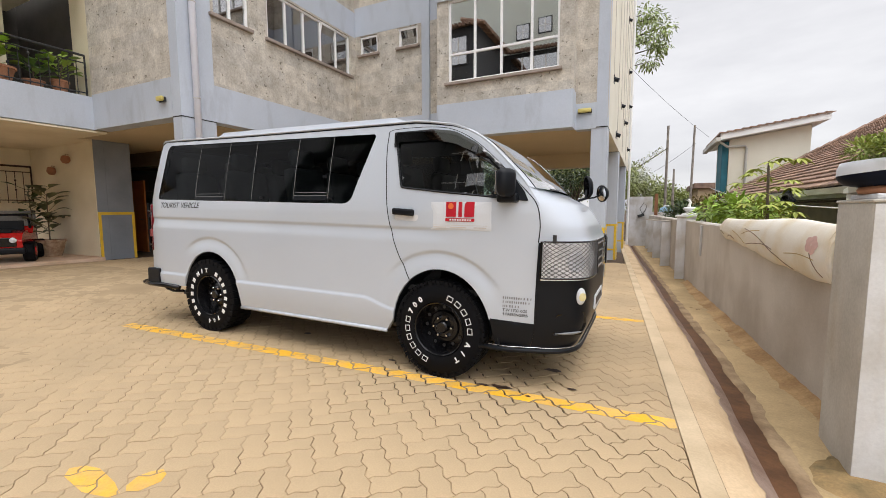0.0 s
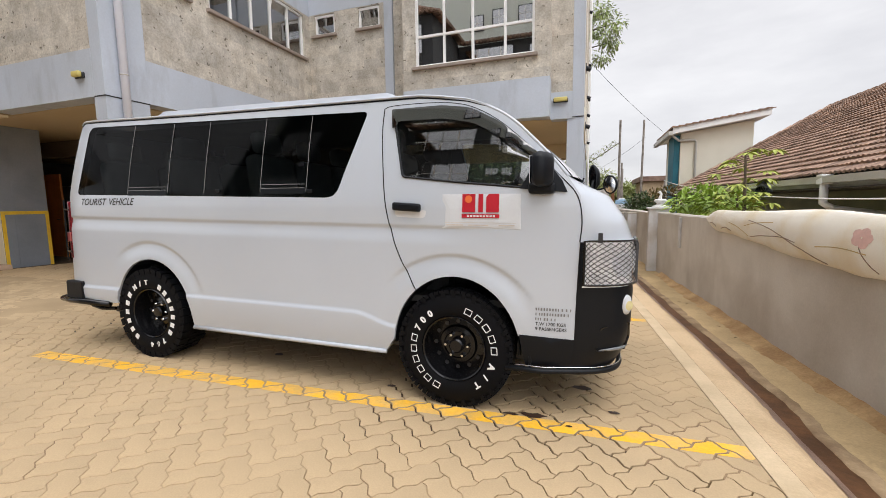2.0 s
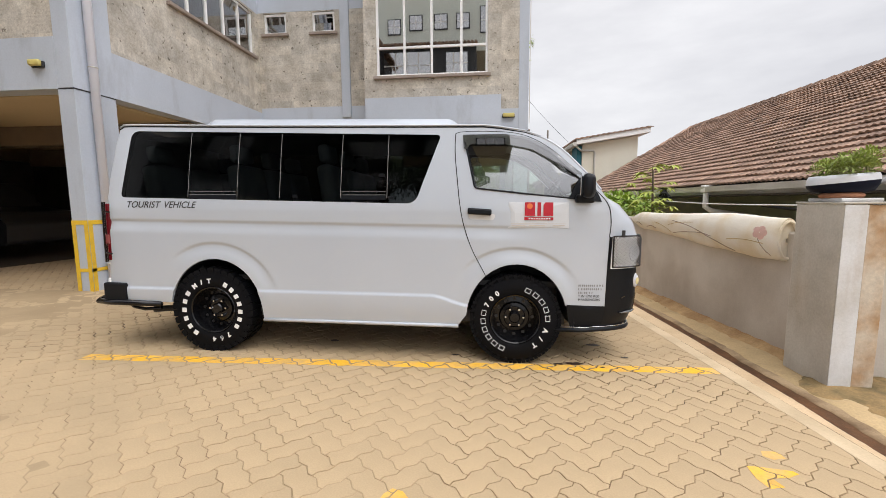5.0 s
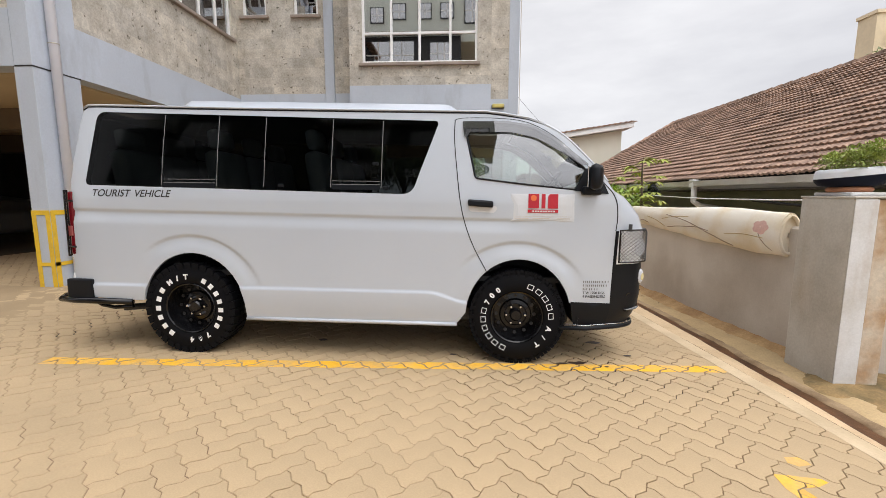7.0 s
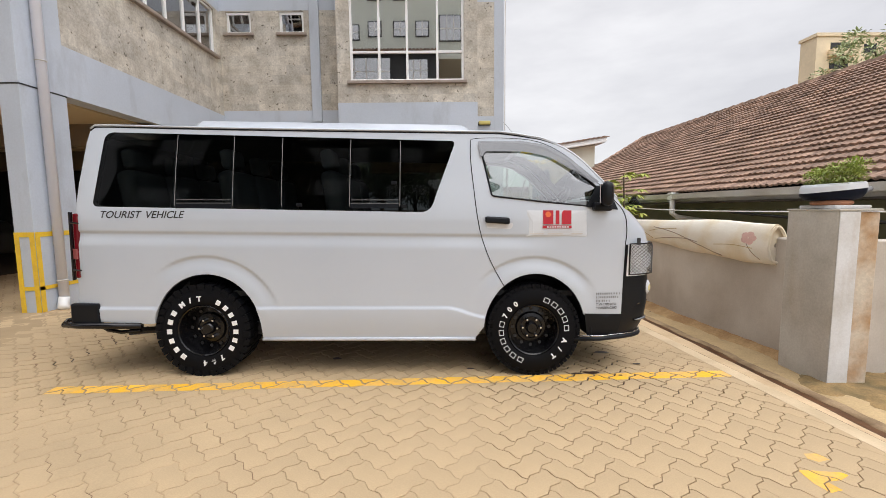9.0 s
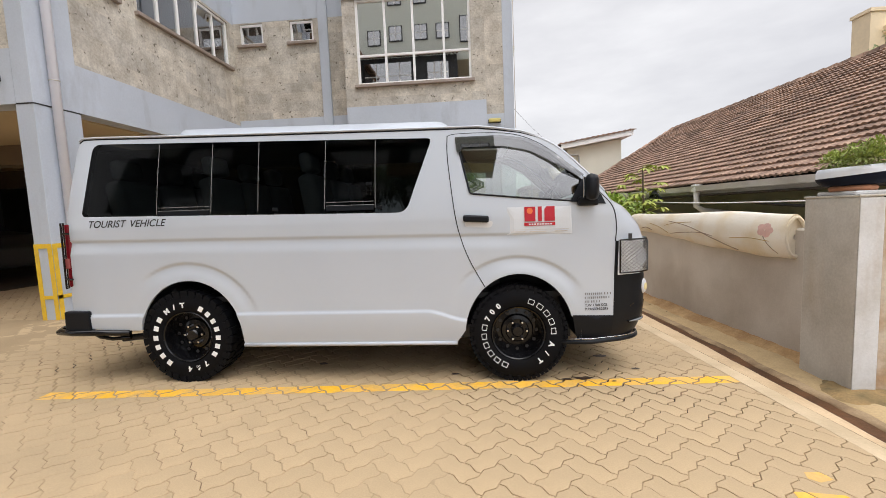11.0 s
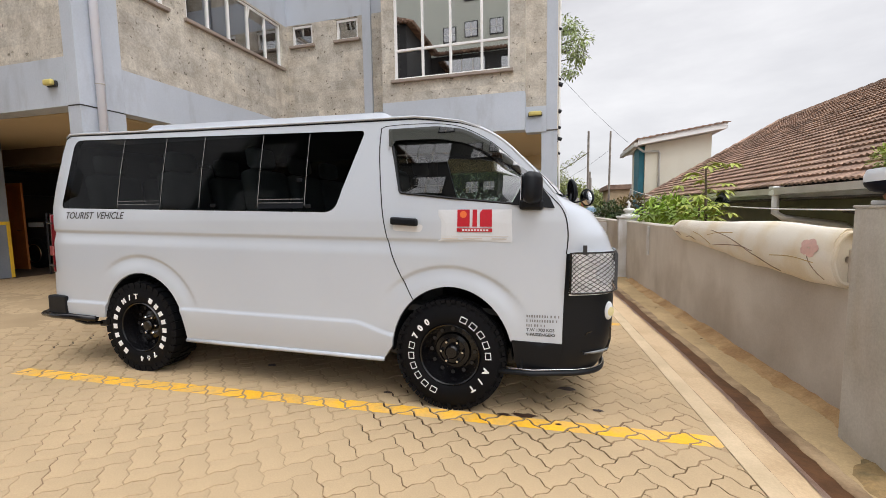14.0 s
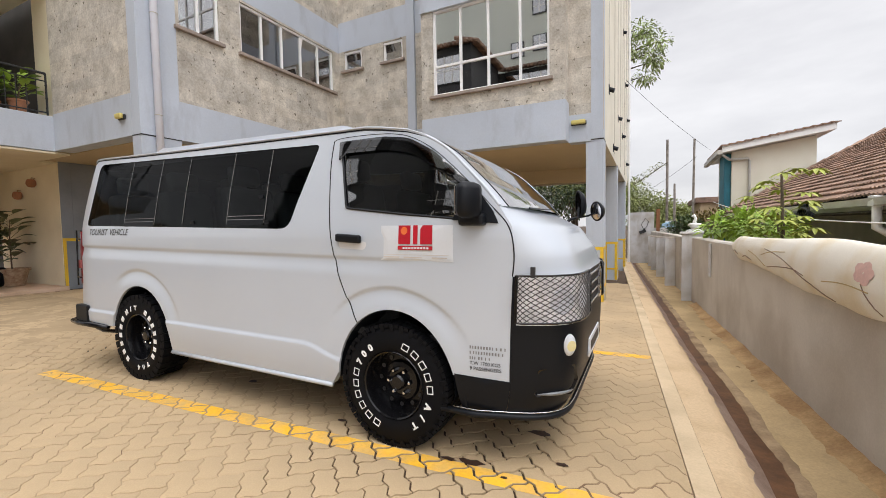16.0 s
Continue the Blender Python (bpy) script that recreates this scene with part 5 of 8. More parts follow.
# handle
b = box(-0.094, 0.094, -0.02, 0.008, -0.025, 0.025, 0.013)
for v in b.verts:
    v.co.z -= 0.06 * v.co.x
    v.co = on_side(0.990 + v.co.x, 1.220 + v.co.z, 0.012) + Vector((0, v.co.y, 0))
handle = part("door_handle", b, M["black_plastic"], van, "black door handle", smooth=False)
b = facing(skin(rounded([(0.905, 1.160), (1.10, 1.152), (1.118, 1.20), (0.908, 1.215)], (0.03,) * 4, 4), [], lambda x, z: on_side(x, z, 0.001 - 0.0), (0.05, 0.03)), (0, -1, 0))
# Flat patch without a hollow: the dish's shading is only in its tone.
part("handle_recess", b, material("shaded_paint_dish", (0.66, 0.665, 0.68), 0.35, var=0.02, bump=0.0), van, "flat patch behind the handle, toned to suggest a shaded dish")

# mirrors
def mirror_unit(s):
    t = part("door_mirror", box(-0.04, 0.04, -0.072, 0.072, -0.092, 0.092, 0.038, m=Matrix.Translation((1.80, s * 0.925, 1.418)) @ Matrix.Rotation(radians(30 * s), 4, "Z")), M["black_plastic"], van, "large black door mirror", smooth=True)
    part("mirror_foot", box(-0.08, 0.06, -0.04, 0.05, -0.045, 0.02, 0.018, m=Matrix.Translation((1.80, s * 0.85, 1.335))), M["black_plastic"], t)
    part("mirror_glass", box(-0.004, 0.003, -0.055, 0.055, -0.072, 0.072, 0.002, m=Matrix.Translation((1.80, s * 0.925, 1.418)) @ Matrix.Rotation(radians(30 * s), 4, "Z") @ Matrix.Translation((-0.043, 0, 0))), M["chrome"], t, "mirror glass")
    tri = [(1.67, 1.322), (1.925, 1.30), (1.895, 1.365), (1.80, 1.485), (1.755, 1.485)]
    b = skin(tri, [], lambda x, z: on_side(x, z, 0.012), (0.06, 0.04))
    part("mirror_base", facing(b if s < 0 else mirrored(b), (0, s, 0)), M["black_plastic"], t)
for s in (-1, 1):
    mirror_unit(s)
fm = part("fender_mirror", tube([(1.93, 0.80, 1.27), (2.0, 0.90, 1.36), (2.06, 0.97, 1.38), (2.07, 0.96, 1.47)], 0.014, 8), M["black_plastic"], van, "pair of mirrors on a black arm on the far wing", smooth=True)
part("mirror_arm", tube([(2.06, 0.97, 1.38), (2.14, 0.96, 1.39), (2.21, 0.95, 1.42)], 0.009, 6), M["black_plastic"], fm)
way = Vector((-0.75, -0.62, -0.10)).to_track_quat("Z", "Y").to_matrix().to_4x4()
tall = Matrix.Translation((2.07, 0.96, 1.495)) @ way
part("mirror_shell", lathe([(0.001, -0.06), (0.05, -0.045), (0.068, -0.01), (0.068, 0.008), (0.058, 0.010)], 20, tall @ Matrix.Diagonal((0.8, 1.75, 1, 1))), M["black_plastic"], fm, smooth=True)
part("mirror_glass", lathe([(0.001, 0.009), (0.058, 0.009)], 20, tall @ Matrix.Diagonal((0.8, 1.75, 1, 1))), M["gloss_black"], fm)
disc = Matrix.Translation((2.22, 0.95, 1.43)) @ way
part("mirror_head", lathe([(0.001, -0.05), (0.06, -0.035), (0.085, 0.0), (0.085, 0.012), (0.074, 0.014)], 24, disc), M["black_plastic"], fm, smooth=True)
part("mirror_glass", lathe([(0.001, 0.028), (0.03, 0.025), (0.055, 0.019), (0.076, 0.010)], 24, disc), M["chrome"], fm, "round convex mirror glass", smooth=True)

# wheels
def wheel(x, lugs, words, hollow):
    for s in (-1, 1):
        w = part("wheel", lathe([(0.205, -0.115), (0.215, -0.122), (0.26, -0.128), (0.325, -0.120), (0.345, -0.110), (0.352, -0.095), (0.354, -0.05), (0.355, 0.0), (0.354, 0.05), (0.352, 0.095), (0.345, 0.110), (0.325, 0.120), (0.26, 0.128), (0.215, 0.122), (0.205, 0.115)], 56, Matrix.Translation((x, s * 0.725, AXLE_Z)) @ Matrix.Rotation(radians(90), 4, "X")), M["rubber"], van, "black all-terrain tyre", smooth=True)
        o = Vector((x, s * 0.725, AXLE_Z))
        b = bmesh.new()
        for k in range(lugs):
            a = 2 * math.pi * k / lugs
            for side in (-1, 1):
                long = 0.062 if (k % 2 == 0) else 0.045
                m = Matrix.Translation(o) @ Matrix.Rotation(a + side * 0.02, 4, "Y") @ Matrix.Translation((0, side * 0.078, 0.353))
                add_box(b, -0.8 * math.pi * 0.36 / lugs, 0.8 * math.pi * 0.36 / lugs, -0.045, long - 0.022, -0.012, 0.011 if lugs < 40 else 0.009, m=m)
                if lugs > 40 and k % 2:
                    continue
                m2 = Matrix.Translation(o) @ Matrix.Rotation(a, 4, "Y") @ Matrix.Translation((0, side * 0.118, 0.335))
                add_box(b, -0.7 * math.pi * 0.36 / lugs, 0.7 * math.pi * 0.36 / lugs, -0.006, 0.006 if lugs < 40 else -0.001, -0.014 - (0.012 if k % 2 else 0), 0.014, m=m2)
            m = Matrix.Translation(o) @ Matrix.Rotation(a + 0.05, 4, "Y") @ Matrix.Translation((0, 0, 0.353))
            add_box(b, -0.016, 0.016, -0.028, 0.028, -0.01, 0.011, m=m)
        part("tread", b, M["rubber"], w, "chunky tread blocks")
        y = -0.725 if s < 0 else 0.725
        turn = Matrix.Translation((x, y, AXLE_Z)) @ Matrix.Rotation(radians(90 if s < 0 else -90), 4, "X")
        b = lathe([(0.206, 0.112), (0.198, 0.122), (0.190, 0.116), (0.182, 0.085), (0.176, 0.03), (0.170, 0.005), (0.125, 0.012), (0.115, 0.03), (0.088, 0.036), (0.082, 0.026), (0.001, 0.026)], 40, turn)
        rim = part("rim", b, M["gloss_black"], w, "gloss black deep-dish steel rim", smooth=False)
        b = lathe([(0.048, 0.02), (0.046, 0.062), (0.036, 0.072), (0.001, 0.074)], 20, turn)
        part("hub", b, M["gloss_black"], rim)
        for k in range(6):
            b = bmesh.new()
            a = 2 * math.pi * k / 6
            add_lathe(b, [(0.0125, 0.02), (0.0125, 0.05), (0.008, 0.056), (0.001, 0.057)], 6, turn @ Matrix.Translation((0.072 * math.cos(a), 0.072 * math.sin(a), 0)))
            part("wheel_nut", b, M["chrome"], rim)
        for k in range(12):
            b = bmesh.new()
            a = 2 * math.pi * k / 12
            add_lathe(b, [(0.014, 0.0115), (0.001, 0.0117)], 10, turn @ Matrix.Translation((0.147 * math.cos(a), 0.147 * math.sin(a), 0.004)))
            part("vent_hole", b, M["black_vinyl"], rim)
        if s > 0:
            continue
        # raised white sidewall marks: plain bars for the maker's words, characters for the sizes
        for word, start, step in words:
            a = math.radians(start)
            plain = word.startswith("#")
            step = math.radians(step)
            wide = 0.33 * 0.25 * step
            for ch in (word[1:] if plain else word):
                b = bmesh.new()
                c, sn = math.cos(a), math.sin(a)
                r = 0.236
                m = Matrix(((sn, c, 0, x + r * c), (0, 0, -1, -0.8555), (-c, sn, 0, AXLE_Z + r * sn), (0, 0, 0, 1)))
                if plain:
                    if hollow:
                        for q in ((-wide, -wide + 0.004, 0, 0.038), (wide - 0.004, wide, 0, 0.038), (-wide + 0.004, wide - 0.004, 0, 0.004), (-wide + 0.004, wide - 0.004, 0.034, 0.038)):
                            add_box(b, q[0], q[1], q[2], q[3], -0.002, 0.002, m=m)
                    else:
                        add_box(b, -wide * 0.78, wide * 0.78, 0.0, 0.038, -0.002, 0.002, m=m)
                else:
                    g = text_mesh(ch, 0.054, depth=0.002, align="CENTER", bold=0.0022)
                    g.transform(m)
                    tmp = bpy.data.meshes.new("glyph")
                    g.to_mesh(tmp)
                    g.free()
                    b.from_mesh(tmp)
                    bpy.data.meshes.remove(tmp)
                a -= step
                part("sidewall_mark", b, M["white_letter"], w, "raised white sidewall mark")
wheel(AXLES[0], 34, (("#MMMMMM", 232, 17), ("M/T", 126, 16), ("#BBBBBBB", 60, 15.3), ("764", -56, 16)), False)
wheel(AXLES[1], 64, (("#MMMMMM", 246, 15.4), ("700", 153, 14), ("#BBBBB", 68, 16), ("A/T", -19, 17)), True)
# wheel housings and underbody
for i in (0, 1):
    for s in (-1, 1):
        b = bmesh.new()
        arc = arch_points(i, 180, 0, 18, -0.003)
        add_grid(b, [[Vector((x, s * 0.84, z)) for x, z in arc], [Vector((x, s * 0.45, z)) for x, z in arc]])
        rim_pts = [b.verts.new((x, s * 0.45, z)) for x, z in arc]
        b.faces.new(rim_pts)
        part("wheel_housing", b, M["black_plastic"], van, "black wheel housing")
part("chassis", box(-1.7, 1.7, -0.70, 0.70, 0.29, 0.40, 0.01), M["black_iron"], van, "dark underbody")
for ax in AXLES:
    part("axle", tube([(ax, -0.7, AXLE_Z), (ax, 0.7, AXLE_Z)], 0.05, 10), M["black_iron"], van)

# tail
b = bmesh.new()
rws = []
for x, z in roof_edge[-1:] + rear_edge + [(-2.24, 0.44)]:
    w = half_width(x, z)
    rws.append([Vector((x - 0.05 * (1 - (k / 8) ** 2), w * k / 8, z)) for k in range(-8, 9)])
add_grid(b, rws)
part("tailgate", facing(b, (-1, 0, 0)), M["van_paint"], van, smooth=True)
for s in (-1, 1):
    tl = part("tail_lamp", box(-0.035, 0.012, -0.03, 0.03, -0.25, 0.25, 0.012, m=Matrix.Translation((-2.222, s * 0.795, 1.02))), M["red_lamp"], van, "red tail lamp")
    part("clear_section", box(-0.047, 0.0, -0.036, 0.031, -0.10, -0.02, 0.004, m=Matrix.Translation((-2.225, s * 0.80, 1.02))), M["pink_lens"], tl)
    loop = [(-2.28, s * 0.80, 0.76), (-2.255, s * 0.845, 0.76), (-2.255, s * 0.845, 1.28), (-2.28, s * 0.80, 1.28)]
    part("lamp_cage", tube(loop, 0.007, 6, closed=True), M["gloss_black"], tl, "black tube cage")
    for z in (0.84, 1.20):
        part("cage_stay", tube([(-2.255, s * 0.845, z), (-2.19, s * 0.85, z - 0.005)], 0.008, 6), M["gloss_black"], tl)
    part("rear_bumper_end", box(-0.10, 0.115, -0.03, 0.03, -0.085, 0.075, 0.012, m=Matrix.Translation((-2.18, s * 0.838, 0.505))), M["black_plastic"], van, "black bumper end cap")
part("rear_step", tube([(-1.75, -0.855, 0.405), (-2.2, -0.88, 0.412), (-2.33, -0.865, 0.418), (-2.385, -0.78, 0.42), (-2.385, 0.78, 0.42), (-2.33, 0.865, 0.418), (-2.2, 0.88, 0.412), (-1.75, 0.855, 0.405)], 0.024, 10), M["gloss_black"], van, "black tubular rear bar", smooth=True)
part("rear_bumper", box(-2.32, -2.15, -0.80, 0.80, 0.40, 0.56, 0.02), M["black_plastic"], van)
for s in (-1, 1):
    part("step_brace", tube([(-2.12, s * 0.80, 0.40), (-2.06, s * 0.79, 0.355), (-1.97, s * 0.78, 0.335), (-1.82, s * 0.77, 0.345)], 0.016, 8), M["gloss_black"], van, smooth=True)
part("exhaust", tube([(-1.6, -0.55, 0.30), (-1.9, -0.6, 0.30), (-2.02, -0.62, 0.29)], 0.028, 8), M["black_iron"], van)

# underbody
part("floor_pan", box(-0.85, 0.85, -0.77, 0.77, 0.33, 0.62, 0.02), M["black_iron"], van, "dirty black floor pan")
part("floor_pan", box(-2.1, -0.85, -0.50, 0.50, 0.36, 0.62, 0.02), M["black_iron"], van, "dirty black floor pan")
part("floor_pan", box(0.85, 1.95, -0.50, 0.50, 0.33, 0.62, 0.02), M["black_iron"], van, "dirty black floor pan")
for s in (-1, 1):
    part("wheel_liner", box(1.735, 1.75, s * 0.66 - 0.17, s * 0.66 + 0.17, 0.30, 0.80, 0.004), M["black_plastic"], van, "black liner behind the bumper end")
part("fuel_tank", box(-0.65, 0.15, -0.25, 0.55, 0.26, 0.33, 0.03), M["black_plastic"], van, "black fuel tank")
part("prop_shaft", tube([(-1.3, 0, 0.32), (0.9, 0, 0.34)], 0.035, 10), M["black_iron"], van, smooth=True)

# cabin
part("cabin_floor", box(-2.1, 1.75, -0.76, 0.76, 0.62, 0.66), M["cabin_grey"], van)
b = bmesh.new()
add_grid(b, [[Vector((x, y, 1.845 + 0.025 * (1 - (y / 0.7) ** 2))) for y in (-0.69, -0.35, 0, 0.35, 0.69)] for x in (-2.05, -1, 0, 0.95, 1.25)])
part("headliner", b, material("grey_headliner", (0.20, 0.21, 0.21), 0.9, var=0.08, bump=0.05), van, "grey cloth headliner")
part("dashboard", box(1.62, 1.98, -0.74, 0.74, 1.0, 1.30, 0.05), M["cabin_grey"], van, "dark dashboard")
sw = part("steering_wheel", tube([Vector((1.56, -0.36, 1.33)) + Matrix.Rotation(radians(-55), 3, "Y") @ Vector((0.19 * math.cos(2 * math.pi * k / 24), 0.19 * math.sin(2 * math.pi * k / 24), 0)) for k in range(24)], 0.015, 6, closed=True), M["black_plastic"], van, "dark steering wheel", smooth=True)
for a in (90, 210, 330):
    part("spoke", tube([(1.56, -0.36, 1.33), Vector((1.56, -0.36, 1.33)) + Matrix.Rotation(radians(-55), 3, "Y") @ Vector((0.19 * math.cos(radians(a)), 0.19 * math.sin(radians(a)), 0))], 0.012, 5), M["black_plastic"], sw)
def seat(x, y, wide, mat):
    st = part("seat", box(x - 0.22, x + 0.24, y - wide / 2, y + wide / 2, 0.90, 1.04, 0.04), mat, van, "pale cloth passenger seat", smooth=True)
    bk = box(-0.07, 0.07, -wide / 2, wide / 2, 0.0, 0.62, 0.05, m=Matrix.Translation((x - 0.22, y, 1.0)) @ Matrix.Rotation(radians(-9), 4, "Y"))
    part("seat_back", bk, mat, st, smooth=True)
    part("headrest", box(-0.05, 0.05, -0.13, 0.13, 0.64, 0.80, 0.035, m=Matrix.Translation((x - 0.23, y, 1.0)) @ Matrix.Rotation(radians(-9), 4, "Y")), mat, st, smooth=True)
    part("seat_foot", box(x - 0.15, x + 0.15, y - wide / 2 + 0.04, y + wide / 2 - 0.04, 0.66, 0.90), M["cabin_grey"], st)
for x in (-1.62, -0.83, -0.02):
    for y in (-0.50, 0.02, 0.52):
        seat(x, y, 0.44, M["seat_cloth"])
seat(1.02, -0.38, 0.48, M["cabin_grey"])
seat(1.02, 0.42, 0.48, M["cabin_grey"])
pil = tube([(0.72, -0.74, 0.7), (0.74, -0.70, 1.85)], 0.03, 6)
part("cabin_pillar", pil, M["cabin_grey"], van)
part("cabin_pillar", tube([(0.72, 0.74, 0.7), (0.74, 0.70, 1.85)], 0.03, 6), M["cabin_grey"], van)
part("wiper", tube([(2.0, -0.50, 1.392), (1.99, -0.1, 1.402), (1.975, 0.20, 1.415)], 0.006, 5), M["black_plastic"], van, "black wiper arm")

# lettering
for words, x in (("TOURIST", -2.032), ("VEHICLE", -1.688)):
    part("side_lettering", lay_on_side(text_mesh(words, 0.0765, shear=0.28, bold=0.0010), x, 1.236, 0.002), M["black_vinyl"], van, "black slanted lettering below the windows")
for i, line in enumerate(("T.W 1700 KGS", "9 PASSENGERS")):
    part("door_lettering", lay_on_side(text_mesh(line, 0.0265, bold=0.0004), 1.770, 0.555 - 0.0285 * i, 0.002), M["black_vinyl"], van, "small black lettering on the wing")
for i, n in enumerate((0.19, 0.19, 0.115)):
    b = bmesh.new()
    x = 0.0
    rnd = random.Random(i)
    while x < n:
        w = rnd.choice((0.006, 0.008, 0.009))
        add_box(b, x, x + w, -0.0285 * i, -0.0285 * i + 0.0155, 0.0, 0.0005)
        x += w + rnd.choice((0.007, 0.007, 0.014))
    part("door_lettering", lay_on_side(b, 1.770, 0.6405, 0.002), M["divider"], van, "row of small plain dark bars")
part("door_sticker", lay_on_side(facing(skin([(0, 0), (0.465, 0.0), (0.46, 0.20), (0.0, 0.20)], [], lambda x, z: Vector((x, z, 0)), (0.1, 0.05)), (0, 0, 1)), 1.215, 1.095, 0.004), material("clear_white_vinyl", (0.63, 0.655, 0.69), 0.35, var=0.02, bump=0.0), van, "white door sticker with a red emblem")
b = bmesh.new()
add_box(b, 0.0, 0.078, 0.0, 0.105, 0, 0.001)
add_box(b, 0.096, 0.124, 0.0, 0.105, 0, 0.001)
add_prism(b, [(0.142, 0), (0.216, 0), (0.216, 0.105), (0.156, 0.105), (0.142, 0.085)], 0.001)
add_box(b, -0.003, 0.218, -0.032, -0.010, 0, 0.001)
part("emblem", lay_on_side(b, 1.340, 1.190, 0.0085), M["red_vinyl"], van, "red block emblem")
b = bmesh.new()
for k in range(9):
    add_box(b, 0.03 + k * 0.019, 0.043 + k * 0.019, -0.027, -0.016, 0.0015, 0.0022)
part("emblem_detail", lay_on_side(b, 1.340, 1.190, 0.0085), M["white_vinyl"], van, "small pale marks along the emblem's foot")
b = lathe([(0.001, 0.0022), (0.022, 0.0022)], 14, Matrix.Translation((0.038, 0.075, 0)))
part("emblem_detail", lay_on_side(b, 1.340, 1.190, 0.0085), M["orange_vinyl"], van, "small orange dot on the emblem")
b = bmesh.new()
add_box(b, 0.02, 0.44, 0.034, 0.0365, 0, 0.0005)
for x0, x1 in ((0.025, 0.13), (0.16, 0.28), (0.34, 0.43)):
    add_box(b, x0, x1, 0.018, 0.024, 0, 0.0005)
part("sticker_line", lay_on_side(b, 1.215, 1.095, 0.0085), M["render"], van, "thin grey lines of small print")

# ---- west side: entrance, balcony, car park ----
bm = bmesh.new()
add_box(bm, -13.2, -10.42, 4.93, 5.12, 0.0, 2.72)
add_box(bm, -13.4, -13.2, 0.2, 4.93, 1.42, 2.72)
add_box(bm, -13.4, -13.2, 0.2, 2.2, 0.0, 1.42)
structure("wall_entrance", bm, M["cream_paint"], "cream plastered entrance wall under the balcony", "wall")
bm = bmesh.new()
add_box(bm, -13.45, -13.15, 0.2, 4.93, 1.24, 1.42, 0.01)
structure("trim_landing", bm, M["cream_paint"], "cream edge of the stair landing", "landing")
bm = bmesh.new()
add_box(bm, -16.0, -10.22, -2.0, 4.93, -0.3, 0.25, 0.015)
structure("floor_entrance", bm, material("pink_screed", (0.66, 0.49, 0.36), 0.9, var=0.1, scale=2, fine=60, bump=0.15, second=(0.54, 0.38, 0.26)), "raised sandy concrete apron before the entrance", "floor")
# Darker copy of the grey wall paint, standing in for this column's shade.
shaded_grey = material("shaded_grey_wall_paint", (0.25, 0.275, 0.315), 0.7, var=0.06, scale=1.5, fine=50, bump=0.06, second=(0.20, 0.22, 0.25))
t = thing("column", (-10.95, 4.935, 0.12), "wide blue-grey column coloured darker for shade, with a yellow painted frame at its foot", "column", "columns of the car park")
part("shaft", box(0, 0.55, 0.19, 0.70, -0.2, 2.6, 0.008), shaded_grey, t)
part("shaft_face", box(0.532, 0.55, 0.004, 0.19, -0.2, 2.6), shaded_grey, t)
bm = bmesh.new()
for y0, y1, z0, z1 in ((0.0, 0.055, 0.0, 1.02), (0.645, 0.70, 0.0, 1.02), (0.0, 0.70, 1.02, 1.08)):
    add_box(bm, 0.552, 0.556, y0, y1, z0, z1)
part("painted_edge", bm, M["yellow"], t, "yellow safety stripes round the column foot")

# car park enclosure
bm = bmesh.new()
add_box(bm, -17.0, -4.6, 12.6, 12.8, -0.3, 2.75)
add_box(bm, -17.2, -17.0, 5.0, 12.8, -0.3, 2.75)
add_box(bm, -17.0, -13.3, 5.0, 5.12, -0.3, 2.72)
# The car park's gloom is put into the wall colour.
structure("wall_carpark", bm, M["inside_shade"], "car park back walls coloured near-black for shade", "wall")
bm = bmesh.new()
add_box(bm, -13.5, -6.72, 6.6, 6.9, 2.38, 2.72)
add_box(bm, -13.5, -6.72, 9.6, 9.9, 2.30, 2.72)
structure("ceiling_beam", bm, material("brown_beam_paint", (0.20, 0.15, 0.10), 0.85, var=0.06, bump=0.05), "brown downstand beams over the car park", "beam")
t = thing("store_door", (-12.1, 6.5, 0.0), "orange-brown wooden store door in the car park", "door")
part("leaf", box(0, 0.55, 0, 0.04, 0.0, 2.0, 0.005), material("orange_brown_wood", (0.62, 0.21, 0.05), 0.55, var=0.12, scale=2, fine=30, bump=0.1), t)
part("handle", tube([(0.47, -0.01, 1.0), (0.47, -0.04, 1.0), (0.40, -0.04, 1.0)], 0.01, 6), M["chrome"], t)

